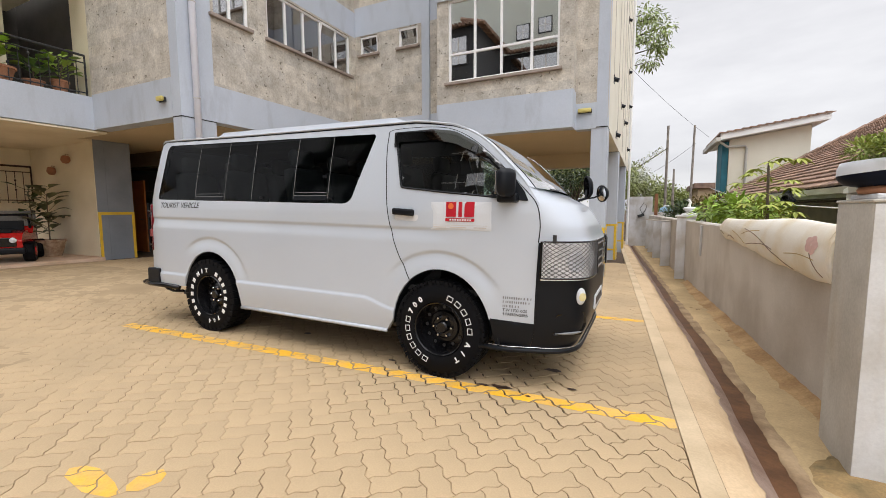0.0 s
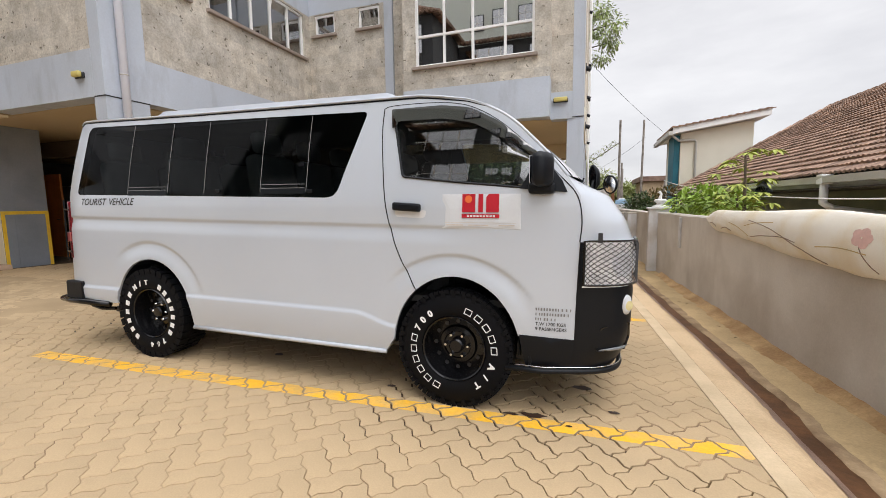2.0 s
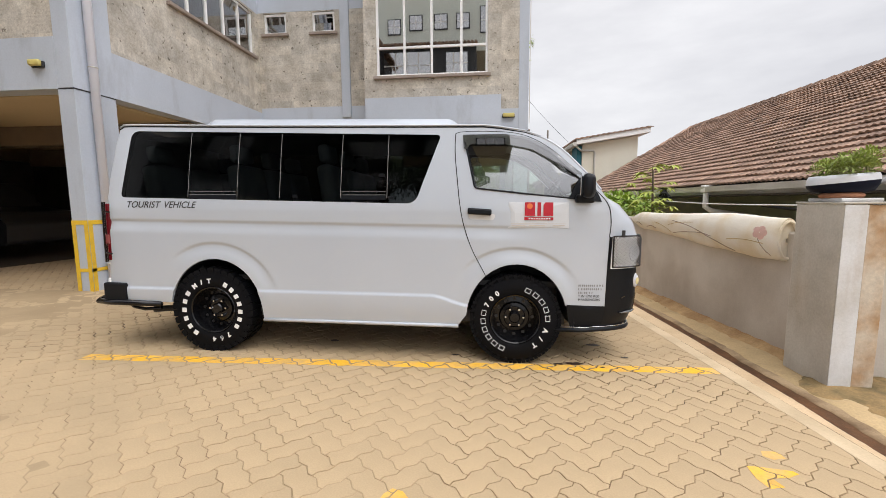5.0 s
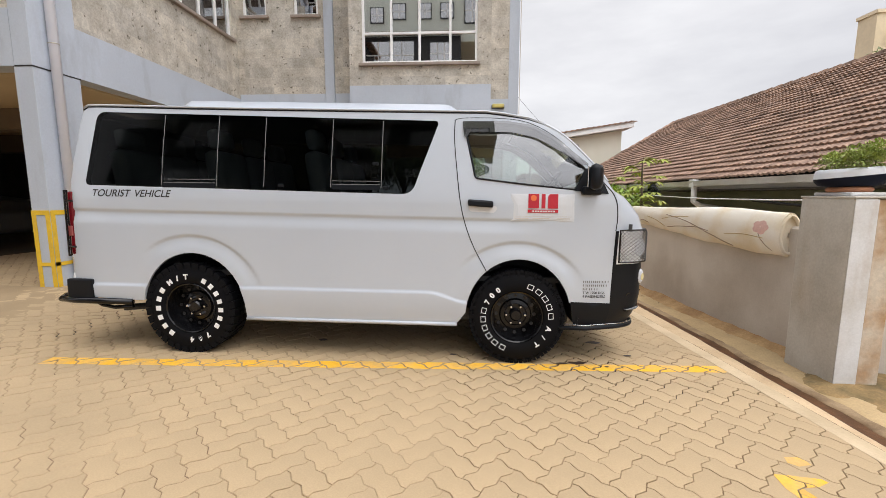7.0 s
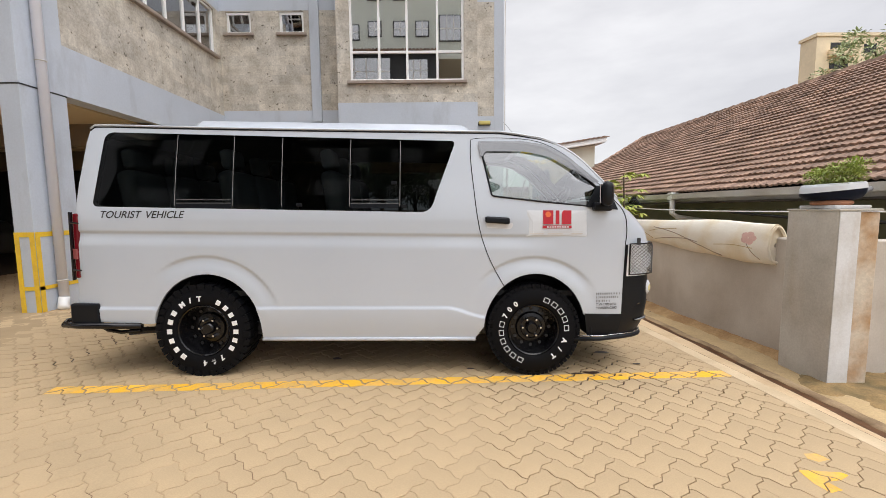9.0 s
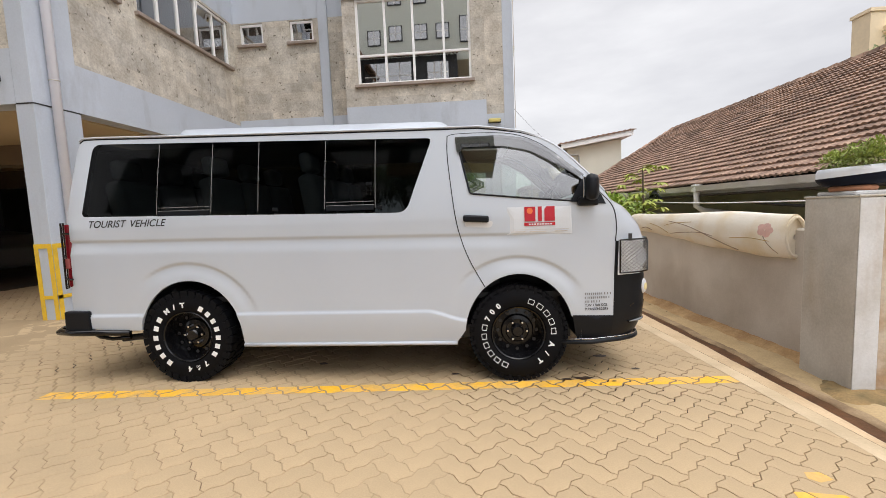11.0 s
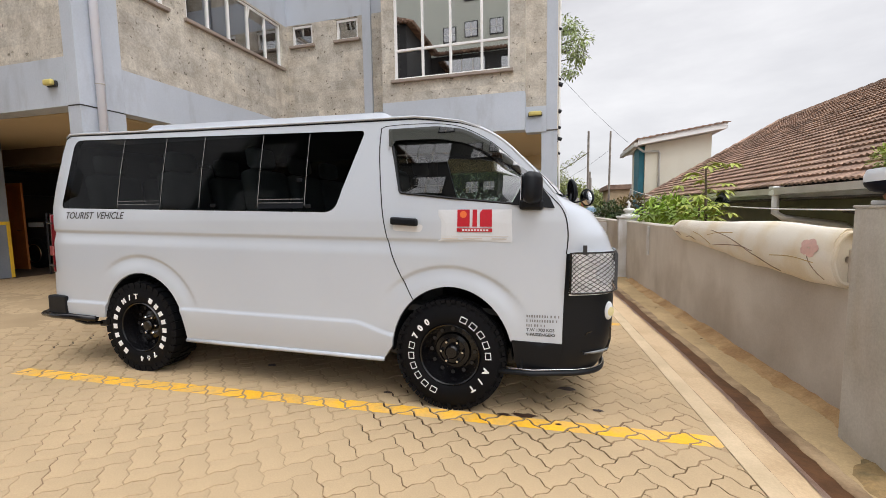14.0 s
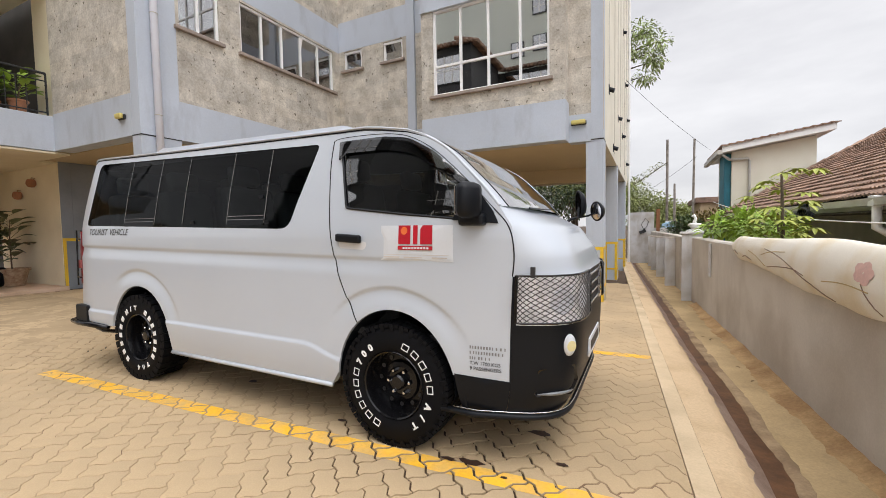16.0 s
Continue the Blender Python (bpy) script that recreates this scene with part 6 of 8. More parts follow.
def parked_car(x, y):
    t = thing("parked_car", (x, y, ground_z(x, y)), "dark estate car parked in the dim car park", "car")
    dark = material("dark_car_paint", (0.018, 0.019, 0.022), 0.3, var=0.04, bump=0.0, coat=0.3)
    prof = rounded([(-2.1, 0.35), (2.15, 0.33), (2.2, 0.75), (1.9, 0.98), (1.05, 1.08), (0.45, 1.62), (-1.75, 1.68), (-2.1, 1.1)], (0.08, 0.1, 0.1, 0.1, 0.1, 0.12, 0.15, 0.1), 4)
    b = bmesh.new()
    add_prism(b, prof, 1.7, Matrix.Rotation(radians(90), 4, "X"))
    part("body", b, dark, t)
    b = bmesh.new()
    add_prism(b, rounded([(-1.7, 1.12), (0.85, 1.12), (0.4, 1.55), (-1.62, 1.6)], (0.06,) * 4, 3), 0.01, Matrix.Translation((0, -1.705, 0)) @ Matrix.Rotation(radians(90), 4, "X"))
    part("window", b, M["gloss_black"], t)
    part("window_trim", tube([(-1.7, -1.715, 1.11), (0.87, -1.715, 1.11), (0.41, -1.715, 1.56)], 0.012, 5), M["chrome"], t)
    part("rear_quarter", box(1.15, 1.6, -1.712, -1.702, 0.9, 1.0), M["white_vinyl"], t, "pale patch on the wing")
    for wx in (-1.3, 1.35):
        w = part("wheel", lathe([(0.19, -0.1), (0.31, -0.1), (0.33, -0.07), (0.33, 0.07), (0.31, 0.1), (0.19, 0.1)], 28, Matrix.Translation((wx, -1.66, 0.33)) @ Matrix.Rotation(radians(90), 4, "X")), M["rubber"], t, "black tyre", smooth=True)
        part("rim", lathe([(0.2, 0.1), (0.19, 0.108), (0.165, 0.09), (0.04, 0.085), (0.001, 0.09)], 24, Matrix.Translation((wx, -1.66, 0.33)) @ Matrix.Rotation(radians(90), 4, "X")), M["gloss_black"], w)
        part("rim_ring", tube([(wx + 0.2 * math.cos(a), -1.77, 0.33 + 0.2 * math.sin(a)) for a in [2 * math.pi * k / 28 for k in range(28)]], 0.008, 5, closed=True), M["chrome"], w, "bright rim ring")
parked_car(-12.9, 8.4)

# balcony
bm = bmesh.new()
add_box(bm, -11.2, -9.19, 0.2, PY, 2.72, 3.32, 0.008)
structure("balcony_slab", bm, M["grey_paint"], "blue-grey painted edge of the balcony floor", "balcony")
bm = bmesh.new()
add_box(bm, -9.82, -9.202, PY + 0.03, PY + 0.28, 3.32, 6.2)
add_box(bm, -10.75, -10.45, 3.45, 3.75, 3.26, 6.2)
add_box(bm, -10.75, -10.45, 1.2, 1.5, 3.26, 6.2)
structure("wall_balcony", bm, M["cream_paint"], "cream plastered posts and return behind the balcony", "wall")
bm = bmesh.new()
add_box(bm, -12.5, -12.3, 0.2, 4.6, 3.26, 6.2)
add_box(bm, -12.5, -9.6, 4.6, 4.8, 3.26, 6.2)
structure("wall_balcony_inner", bm, M["inside_shade"], "inner wall behind the balcony, coloured near-black for shade", "wall")
bm = bmesh.new()
add_box(bm, -12.5, -9.2, 0.2, PY, 5.45, 5.65)
structure("ceiling_balcony", bm, M["cream_paint"], "cream underside of the balcony above", "ceiling")

def railing(name, p0, p1, h, step, mat, label, knots=True):
    a, b_ = Vector(p0), Vector(p1)
    t = thing(name, a, label, "railing")
    d = b_ - a
    n = max(2, int(d.length / step))
    part("top_rail", tube([(0, 0, h), d + Vector((0, 0, h))], 0.022, 8), mat, t)
    part("upper_rail", tube([(0, 0, h - 0.13), d + Vector((0, 0, h - 0.13))], 0.011, 6), mat, t)
    part("bottom_rail", tube([(0, 0, 0.06), d + Vector((0, 0, 0.06))], 0.012, 6), mat, t)
    for k in range(n + 1):
        p = d * (k / n)
        bb = tube([p, p + Vector((0, 0, h - (0 if k in (0, n) else 0.12)))], 0.016 if k in (0, n) else 0.007, 6)
        if knots and k % 2 == 0:
            for z in (0.30, 0.52):
                add_lathe(bb, [(0.001, -0.03), (0.02, -0.01), (0.02, 0.01), (0.001, 0.03)], 8, Matrix.Translation(p + Vector((0, 0, z))))
        part("baluster", bb, mat, t)
railing("balcony_railing", (-9.235, PY - 0.06, 3.32), (-9.235, 0.6, 3.32), 0.72, 0.13, M["black_iron"], "black wrought-iron balcony railing with knotted balusters")
railing("stair_railing", (-13.1, 4.88, 1.42), (-13.12, 1.0, 1.42), 0.85, 0.14, material("brown_iron", (0.06, 0.035, 0.025), 0.5, var=0.1), "dark brown iron stair railing with knotted balusters")

def bulkhead_lamp(x, y, z, w):
    t = thing("bulkhead_lamp", (x, y, z), "small yellowed bulkhead lamp fixed to the beam", "lamp", "bulkhead lamps")
    part("base", box(-w / 2, w / 2, -0.03, 0.0, -0.045, 0.03, 0.008), M["cabin_grey"], t, "dark mounting base")
    part("cover", box(-w / 2 + 0.01, w / 2 - 0.01, -0.085, -0.03, -0.035, 0.04, 0.016), material("yellowed_cover", (0.62, 0.52, 0.16), 0.5, var=0.08, bump=0.0), t, "yellowed plastic cover", smooth=True)
bulkhead_lamp(-7.055, PY - 0.006, 3.03, 0.17)
bulkhead_lamp(-1.02, FY, 3.075, 0.26)

# ---- plants ----
def leaf_cloud(centres, radius, count, size, seed, droop=0.4, long=2.0, squash=0.8, upward=0.3):
    """Many folded leaves about a set of clump centres."""
    rnd = random.Random(seed)
    vs, fs = [], []
    for _ in range(count):
        c = Vector(rnd.choice(centres))
        while True:
            p = Vector((rnd.uniform(-1, 1), rnd.uniform(-1, 1), rnd.uniform(-1, 1)))
            if 0.05 < p.length < 1:
                break
        out = p.normalized()
        p = c + Vector((p.x, p.y, p.z * squash)) * radius * (0.55 + 0.45 * p.length)
        d = (out + Vector((rnd.uniform(-0.6, 0.6), rnd.uniform(-0.6, 0.6), rnd.uniform(-0.5, 0.5) + upward - droop))).normalized()
        s = d.cross(Vector((rnd.uniform(-0.3, 0.3), rnd.uniform(-0.3, 0.3), 1))).normalized()
        up = s.cross(d)
        k = size * rnd.uniform(0.6, 1.3)
        n = len(vs)
        w = k / long
        for q in (p, p + d * k * 0.45 + s * w * 0.5 + up * 0.04 * k, p + d * k - Vector((0, 0, 0.12 * k)), p + d * k * 0.45 - s * w * 0.5 + up * 0.04 * k):
            vs.append(tuple(q))
        fs += [(n, n + 1, n + 2), (n, n + 2, n + 3)]
    me = bpy.data.meshes.new("leaves")
    me.from_pydata(vs, [], fs)
    return me

def leaves_part(name, me, mat, parent, label=""):
    me.name = name
    me.materials.append(mat)
    ob = new(name, me)
    ob.parent = parent
    return tagged(ob, label)

def big_leaf(bm, base, way, length, width, droop):
    """One broad leaf on a stalk, cupped along its midrib."""
    d = Vector(way).normalized()
    s = d.cross(Vector((0, 0, 1)))
    s = s.normalized() if s.length > 0.05 else Vector((1, 0, 0))
    up = s.cross(d)
    rows = []
    for k in range(7):
        t = k / 6
        p = Vector(base) + d * length * t - Vector((0, 0, droop * length * t * t))
        w = width * math.sin(math.pi * min(1, t * 0.93 + 0.03)) ** 0.75 * 0.5 + 0.001
        rows.append([p + s * w + up * w * 0.3, p + s * w * 0.5 + up * w * 0.06, p, p - s * w * 0.5 + up * w * 0.06, p - s * w + up * w * 0.3])
    add_grid(bm, rows)

def potted_plant(x, y, z, pot_r, pot_h, label, leafs, height, spread, ln, wd, seed, mat, pot_mat=None, soil_green=False):
    t = thing("potted_plant", (x, y, z), label, "plant")
    part("pot", lathe([(0.001, 0.0), (pot_r * 0.68, 0.0), (pot_r * 0.72, 0.02), (pot_r * 0.98, pot_h * 0.85), (pot_r * 1.08, pot_h * 0.86), (pot_r * 1.08, pot_h), (pot_r * 0.95, pot_h), (pot_r * 0.9, pot_h * 0.9), (0.001, pot_h * 0.9)], 24), pot_mat or M["clay"], t, smooth=False)
    rnd = random.Random(seed)
    stems = [tube([(0, 0, pot_h * 0.85), (rnd.uniform(-0.05, 0.05), rnd.uniform(-0.05, 0.05), pot_h + height * 0.5), (rnd.uniform(-0.1, 0.1), rnd.uniform(-0.1, 0.1), pot_h + height * 0.9)], [0.014, 0.012, 0.006], 6)]
    part("stem", stems[0], M["bark"], t)
    for k in range(leafs):
        a = rnd.uniform(0, 2 * math.pi)
        h = pot_h + height * (0.12 + 0.85 * k / max(1, leafs - 1))
        b = bmesh.new()
        lean = rnd.uniform(0.2, 0.9)
        base = Vector((math.cos(a) * 0.02, math.sin(a) * 0.02, h))
        way = Vector((math.cos(a), math.sin(a), lean))
        tip = base + way * spread * rnd.uniform(0.3, 0.9)
        add_tube(b, [base, tip], 0.005, 4, cap=False)
        big_leaf(b, tip, way, ln * rnd.uniform(0.7, 1.2), wd * rnd.uniform(0.8, 1.15), rnd.uniform(0.1, 0.5))
        part("leaf", b, mat, t, smooth=True)
    return t
olive = material("dusty_olive_leaf", (0.16, 0.17, 0.075), 0.55, var=0.15, bump=0.0, island=0.2)
stone_pot = material("pale_patterned_pot", (0.45, 0.33, 0.22), 0.8, var=0.15, scale=14, fine=50, bump=0.2, second=(0.28, 0.17, 0.10))
potted_plant(-11.5, 4.52, 0.25, 0.26, 0.36, "tall rubber plant with broad olive leaves in a clay pot", 30, 1.1, 0.2, 0.34, 0.18, 3, olive, stone_pot)
potted_plant(-12.15, 4.45, 0.25, 0.2, 0.28, "leafy dark plant in a brown pot by the entrance", 22, 1.2, 0.26, 0.3, 0.15, 8, M["leaf_dark"])
for i, (y, r, h, ht, n) in enumerate(((3.98, 0.13, 0.22, 0.42, 16), (3.62, 0.14, 0.13, 0.34, 14), (3.18, 0.21, 0.24, 0.40, 18), (2.75, 0.16, 0.2, 0.4, 14))):
    potted_plant(-9.44, y + 0.1, 3.325, r, h, "green leafy plant in a terracotta pot on the balcony", n + 8, ht, 0.16, 0.22, 0.15, 20 + i, M["leaf"] if i % 2 else M["leaf_bright"])

for x, z in ((-11.38, 2.35), (-12.05, 2.13)):
    t = thing("wall_pot", (x, 4.93, z), "small terracotta pot hung on the cream wall", "pot", "wall pots")
    part("bowl", lathe([(0.001, -0.09), (0.05, -0.08), (0.085, -0.02), (0.075, 0.05), (0.055, 0.08), (0.045, 0.075), (0.06, 0.03), (0.001, -0.05)], 16, Matrix.Translation((0, -0.07, 0))), M["clay"], t, smooth=True)
    part("hook", tube([(0, 0, 0.1), (-0.05, -0.04, 0.12), (-0.06, -0.06, 0.05)], 0.008, 5), M["clay"], t)

def toy_car(x, y, z, turn):
    t = thing("toy_car", pose(x, y, z, 0, 0, turn) @ Matrix.Scale(1.2, 4), "red and black ride-on toy car on the entrance apron", "toy car")
    red = material("red_toy_plastic", (0.60, 0.012, 0.015), 0.25, var=0.04, bump=0.0, coat=0.5)
    b = bmesh.new()
    add_prism(b, rounded([(-0.55, 0.2), (0.58, 0.2), (0.62, 0.36), (0.5, 0.47), (0.16, 0.50), (0.02, 0.44), (-0.28, 0.44), (-0.36, 0.56), (-0.55, 0.54)], (0.04,) * 9, 3), 0.52, Matrix.Translation((0, 0.26, 0)) @ Matrix.Rotation(radians(90), 4, "X"))
    part("body", b, red, t)
    part("chassis", box(-0.6, 0.62, -0.29, 0.29, 0.14, 0.24, 0.03), M["black_plastic"], t)
    part("bonnet_scoop", box(0.2, 0.5, -0.14, 0.14, 0.46, 0.52, 0.02), M["black_plastic"], t)
    part("windscreen", box(0.10, 0.13, -0.22, 0.22, 0.48, 0.66, 0.01), M["black_plastic"], t)
    part("roll_bar", tube([(-0.35, -0.22, 0.5), (-0.33, -0.2, 0.75), (-0.33, 0.2, 0.75), (-0.35, 0.22, 0.5)], 0.02, 8), M["black_plastic"], t)
    part("grille", box(0.61, 0.63, -0.2, 0.2, 0.26, 0.40, 0.01), M["gloss_black"], t)
    for s in (-1, 1):
        part("headlamp", lathe([(0.001, 0.012), (0.04, 0.008), (0.045, 0)], 12, Matrix.Translation((0.625, s * 0.16, 0.36)) @ Matrix.Rotation(radians(90), 4, "Y")), M["lamp_clear"], t)
        for wx in (-0.38, 0.40):
            w = part("wheel", lathe([(0.07, -0.07), (0.15, -0.07), (0.165, -0.05), (0.165, 0.05), (0.15, 0.07), (0.07, 0.07)], 18, Matrix.Translation((wx, s * 0.31, 0.165)) @ Matrix.Rotation(radians(90), 4, "X")), M["rubber"], t)
            part("rim", lathe([(0.075, 0.0), (0.08, 0.075), (0.03, 0.08), (0.001, 0.08)], 12, Matrix.Translation((wx, s * 0.31, 0.165)) @ Matrix.Rotation(radians(-90 * s), 4, "X")), red, w, "red wheel centre")
toy_car(-11.3, 3.8, 0.25, -28)

# ---- things along the boundary wall ----
def rug():
    """A rug rolled up and laid along the wall top, sagging over its near side."""
    t = thing("rolled_rug", (0, 0, 0), "cream floral rug rolled up and draped along the boundary wall", "rug")
    y0, y1 = 7.05, 3.56
    n, m = 44, 30
    rows = []
    for i in range(n + 1):
        u = i / n
        y = y0 + (y1 - y0) * u
        x = fence_x(y)
        grow = smooth01(u / 0.16) ** 0.65 * (0.62 + 0.38 * smooth01(u * 1.25))
        row = []
        for k in range(m):
            a = 2 * math.pi * k / m
            rx = (0.098 + 0.006 * math.sin(u * 11)) * grow
            rz = (0.168 + 0.02 * u + 0.008 * math.sin(u * 9 + 1)) * grow
            sag = -0.05 * smooth01(u * 1.4) + wob(2, y, 1.3, 0.02)
            low = max(0.0, -math.sin(a)) * (0.006 * math.sin(y * 7.5) + 0.003 * math.sin(y * 17 + 1))
            px = x + 0.01 - 0.02 * u + rx * math.cos(a) * (1.0 if math.cos(a) < 0 else 1.1)
            pz = 0.966 + sag + low + rz * math.sin(a) + (0.03 * (1 - abs(math.cos(a))) if math.sin(a) > 0 else 0)
            row.append(Vector((px + wob(k * 0.2, y, 3, 0.008), y, pz)))
        rows.append(row + row[:1])
    b = bmesh.new()
    add_grid(b, rows)
    bmesh.ops.remove_doubles(b, verts=b.verts, dist=1e-5)
    cloth = material("cream_rug_pile", (0.84, 0.785, 0.68), 0.95, var=0.07, scale=3, fine=160, bump=0.35, second=(0.72, 0.60, 0.40), spread=0.36)
    part("rolled_body", b, cloth, t, smooth=True)
    # spiral end
    end = rows[-1]
    c = sum((p for p in end[:-1]), Vector()) / m
    b = bmesh.new()
    ring = [c.lerp(p, 0.90) for p in end]
    add_grid(b, [end, [p + Vector((0, 0.004, 0)) for p in ring], [p + Vector((0, 0.012, 0)) for p in ring], [c.lerp(p, 0.12) + Vector((0, 0.01, 0)) for p in end], [c.lerp(p, 0.08) + Vector((0, 0.10, 0)) for p in end]])
    part("rolled_end", b, cloth, t, "end of the roll")
    b = bmesh.new()
    add_tube(b, [c.lerp(end[k % m], 0.86) + Vector((0, -0.004, 0)) for k in range(m)], 0.016, 6, closed=True)
    part("rolled_edge", b, cloth, t)
    def on_roll(u, a, out=0.004):
        i = min(n - 1, int(u * n))
        f = u * n - i
        k = (a / (2 * math.pi) * m) % m
        k0, kf = int(k), k - int(k)
        def at(r):
            return rows[r][k0].lerp(rows[r][k0 + 1], kf)
        p = at(i).lerp(at(i + 1), f)
        cc = sum((q for q in rows[i][:-1]), Vector()) / m
        return p + (p - cc).normalized() * out
    brown, pink, gold = material("brown_rug_stem", (0.27, 0.18, 0.13), 0.95, bump=0.1), material("pink_rug_flower", (0.78, 0.50, 0.43), 0.95, bump=0.1), material("gold_rug_stem", (0.52, 0.37, 0.15), 0.95, bump=0.1)
    def stem(points, mat, r=0.007, name="woven_stem"):
        ps = []
        points = eased(points, 2)
        for (ua, aa), (ub, ab) in zip(points, points[1:]):
            ps += [on_roll(ua + (ub - ua) * k / 6, radians(aa + (ab - aa) * k / 6), 0.001) for k in range(6)]
        ps.append(on_roll(points[-1][0], radians(points[-1][1]), 0.001))
        bb = bmesh.new()
        add_tube(bb, ps, r * 0.6, 5)
        part(name, bb, mat, t)
    stem([(0.45, 150), (0.58, 165), (0.70, 195), (0.82, 240)], brown)
    stem([(0.46, 215), (0.55, 195), (0.66, 185), (0.72, 195)], brown)
    stem([(0.93, 178), (0.94, 195), (0.97, 230)], brown, 0.006)
    stem([(0.22, 215), (0.27, 195), (0.31, 215)], brown, 0.008)
    stem([(0.10, 200), (0.14, 185), (0.17, 205)], brown, 0.008)
    stem([(0.42, 175), (0.50, 155), (0.60, 150)], gold, 0.006)
    stem([(0.80, 195), (0.88, 185), (0.95, 190)], gold, 0.006)
    stem([(0.30, 170), (0.38, 185), (0.44, 215)], gold, 0.007)
    for k in range(5):
        a = 2 * math.pi * k / 5
        bb = bmesh.new()
        ctr = (0.935 + 0.015 * math.cos(a), 160 + 11 * math.sin(a))
        vs = [bb.verts.new(on_roll(min(0.995, ctr[0] + 0.014 * math.cos(q)), radians(ctr[1] + 10 * math.sin(q)), 0.004)) for q in [2 * math.pi * j / 8 for j in range(8)]]
        bb.faces.new(vs)
        part("woven_petal", bb, pink, t)
rug()

def planter(x, y, z):
    """An oval bowl, dark below and white above, with a slanting line between the two and a rough lip at one end."""
    t = thing("planter", Matrix.Translation((x, y, z)) @ Matrix.Rotation(radians(-14), 4, "Z"), "dark blue oval planter with white upper half on the pier", "planter")
    def ring(r, h, tilt):
        out = []
        for k in range(29):
            a = 2 * math.pi * k / 28
            out.append(Vector((r * 1.12 * math.cos(a), r * 0.86 * math.sin(a), h + tilt * math.cos(a))))
        return out
    b = bmesh.new()
    add_grid(b, [ring(*q) for q in ((0.001, 0.035, 0), (0.12, 0.035, 0), (0.165, 0.05, 0.004), (0.188, 0.085, 0.012), (0.193, 0.115, 0.022))])
    part("bowl", b, material("dark_blue_plastic", (0.010, 0.013, 0.024), 0.45, var=0.1, bump=0.03, spec=0.06), t, smooth=True)
    b = bmesh.new()
    add_grid(b, [ring(*q) for q in ((0.1935, 0.115, 0.022), (0.192, 0.145, 0.016), (0.182, 0.172, 0.012), (0.172, 0.174, 0.012), (0.165, 0.160, 0.010), (0.001, 0.150, 0.0))])
    part("rim", b, M["white_vinyl"], t, "white upper half", smooth=True)
    b = bmesh.new()
    add_tube(b, [(0.17, -0.07, 0.105), (0.225, -0.03, 0.125), (0.252, 0.02, 0.12), (0.235, 0.06, 0.11)], [0.012, 0.026, 0.024, 0.010], 8)
    part("lip", b, M["divider"], t, "rough speckled lip")
    part("foot", lathe([(0.001, 0.0), (0.125, 0.0), (0.135, 0.02), (0.12, 0.038), (0.001, 0.038)], 24), M["clay"], t, "clay foot ring", smooth=True)
    return t
t = planter(1.19, 3.02, 1.297)
cl = [(0.13 * math.cos(a), 0.11 * math.sin(a), 0.225) for a in [k * 0.9 for k in range(7)]] + [(0, 0, 0.27), (0.06, -0.05, 0.28), (0.17, 0.02, 0.31)]
leaves_part("foliage", leaf_cloud(cl, 0.085, 2200, 0.030, 4, droop=0.1, upward=0.5), material("fine_green_leaf", (0.36, 0.44, 0.10), 0.6, var=0.2, bump=0.0, island=0.3), t, "fine green foliage")

t = thing("hedge_shrub", (1.45, 10.6, 0.55), "bright broad-leaved shrub behind the boundary wall", "shrub")
part("trunk", tube([(0.2, 0, -0.5), (0.25, 0.1, 0.4)], 0.03, 6), M["bark"], t)
cl = [(-0.35 + 0.22 * k, -1.6 + 0.42 * (k % 4) + 0.1 * k, 0.60 + 0.10 * math.sin(k * 2.1)) for k in range(8)] + [(0.1, -1.2, 0.75), (0.3, -0.3, 0.72), (0.0, -2.0, 0.62), (0.2, -2.5, 0.58)]
leaves_part("crown", leaf_cloud(cl, 0.30, 1100, 0.15, 9, droop=0.5, long=2.0), M["leaf_bright"], t, "bright green broad leaves")

fresh = material("yellow_green_papaya_leaf", (0.42, 0.47, 0.09), 0.6, var=0.2, bump=0.0)
def papaya(x, y, z0, top):
    """A slim stem with a head of fingered leaves on long stalks."""
    t = thing("papaya_tree", (x, y, z0), "young papaya tree with fingered yellow-green leaves", "tree")
    part("trunk", tube([(0, 0, 0), (0.02, 0, top * 0.5), (0.0, 0.03, top)], [0.03, 0.025, 0.015], 8), M["bark"], t)
    rnd = random.Random(int(x * 10))
    for k in range(17):
        a = k * 2.4 + rnd.uniform(-0.3, 0.3)
        h = top * (0.45 + 0.55 * k / 16)
        base = Vector((0, 0.02, h))
        d = Vector((math.cos(a), math.sin(a), rnd.uniform(0.0, 0.6)))
        tip = base + d.normalized() * rnd.uniform(0.22, 0.42)
        b = bmesh.new()
        add_tube(b, [base, base.lerp(tip, 0.5) + Vector((0, 0, 0.03)), tip], 0.005, 4, cap=False)
        for q in range(7):
            f = a + radians(-105 + 35 * q)
            way = Vector((math.cos(f), math.sin(f), rnd.uniform(-0.35, 0.1)))
            big_leaf(b, tip, way, 0.17 * (1.0 - 0.05 * abs(q - 3)) * rnd.uniform(0.8, 1.2), 0.055, 0.35)
        part("leaf", b, fresh, t, smooth=True)
papaya(1.75, 8.1, 0.2, 1.75)
papaya(1.9, 8.9, 0.1, 1.35)
t = thing("shrub", (0.95, 16.0, 0.7), "dark leafy shrub with reddish tips beyond the fence", "shrub")
part("trunk", tube([(0, 0, -1), (0, 0, 0.6)], 0.04, 6), M["bark"], t)
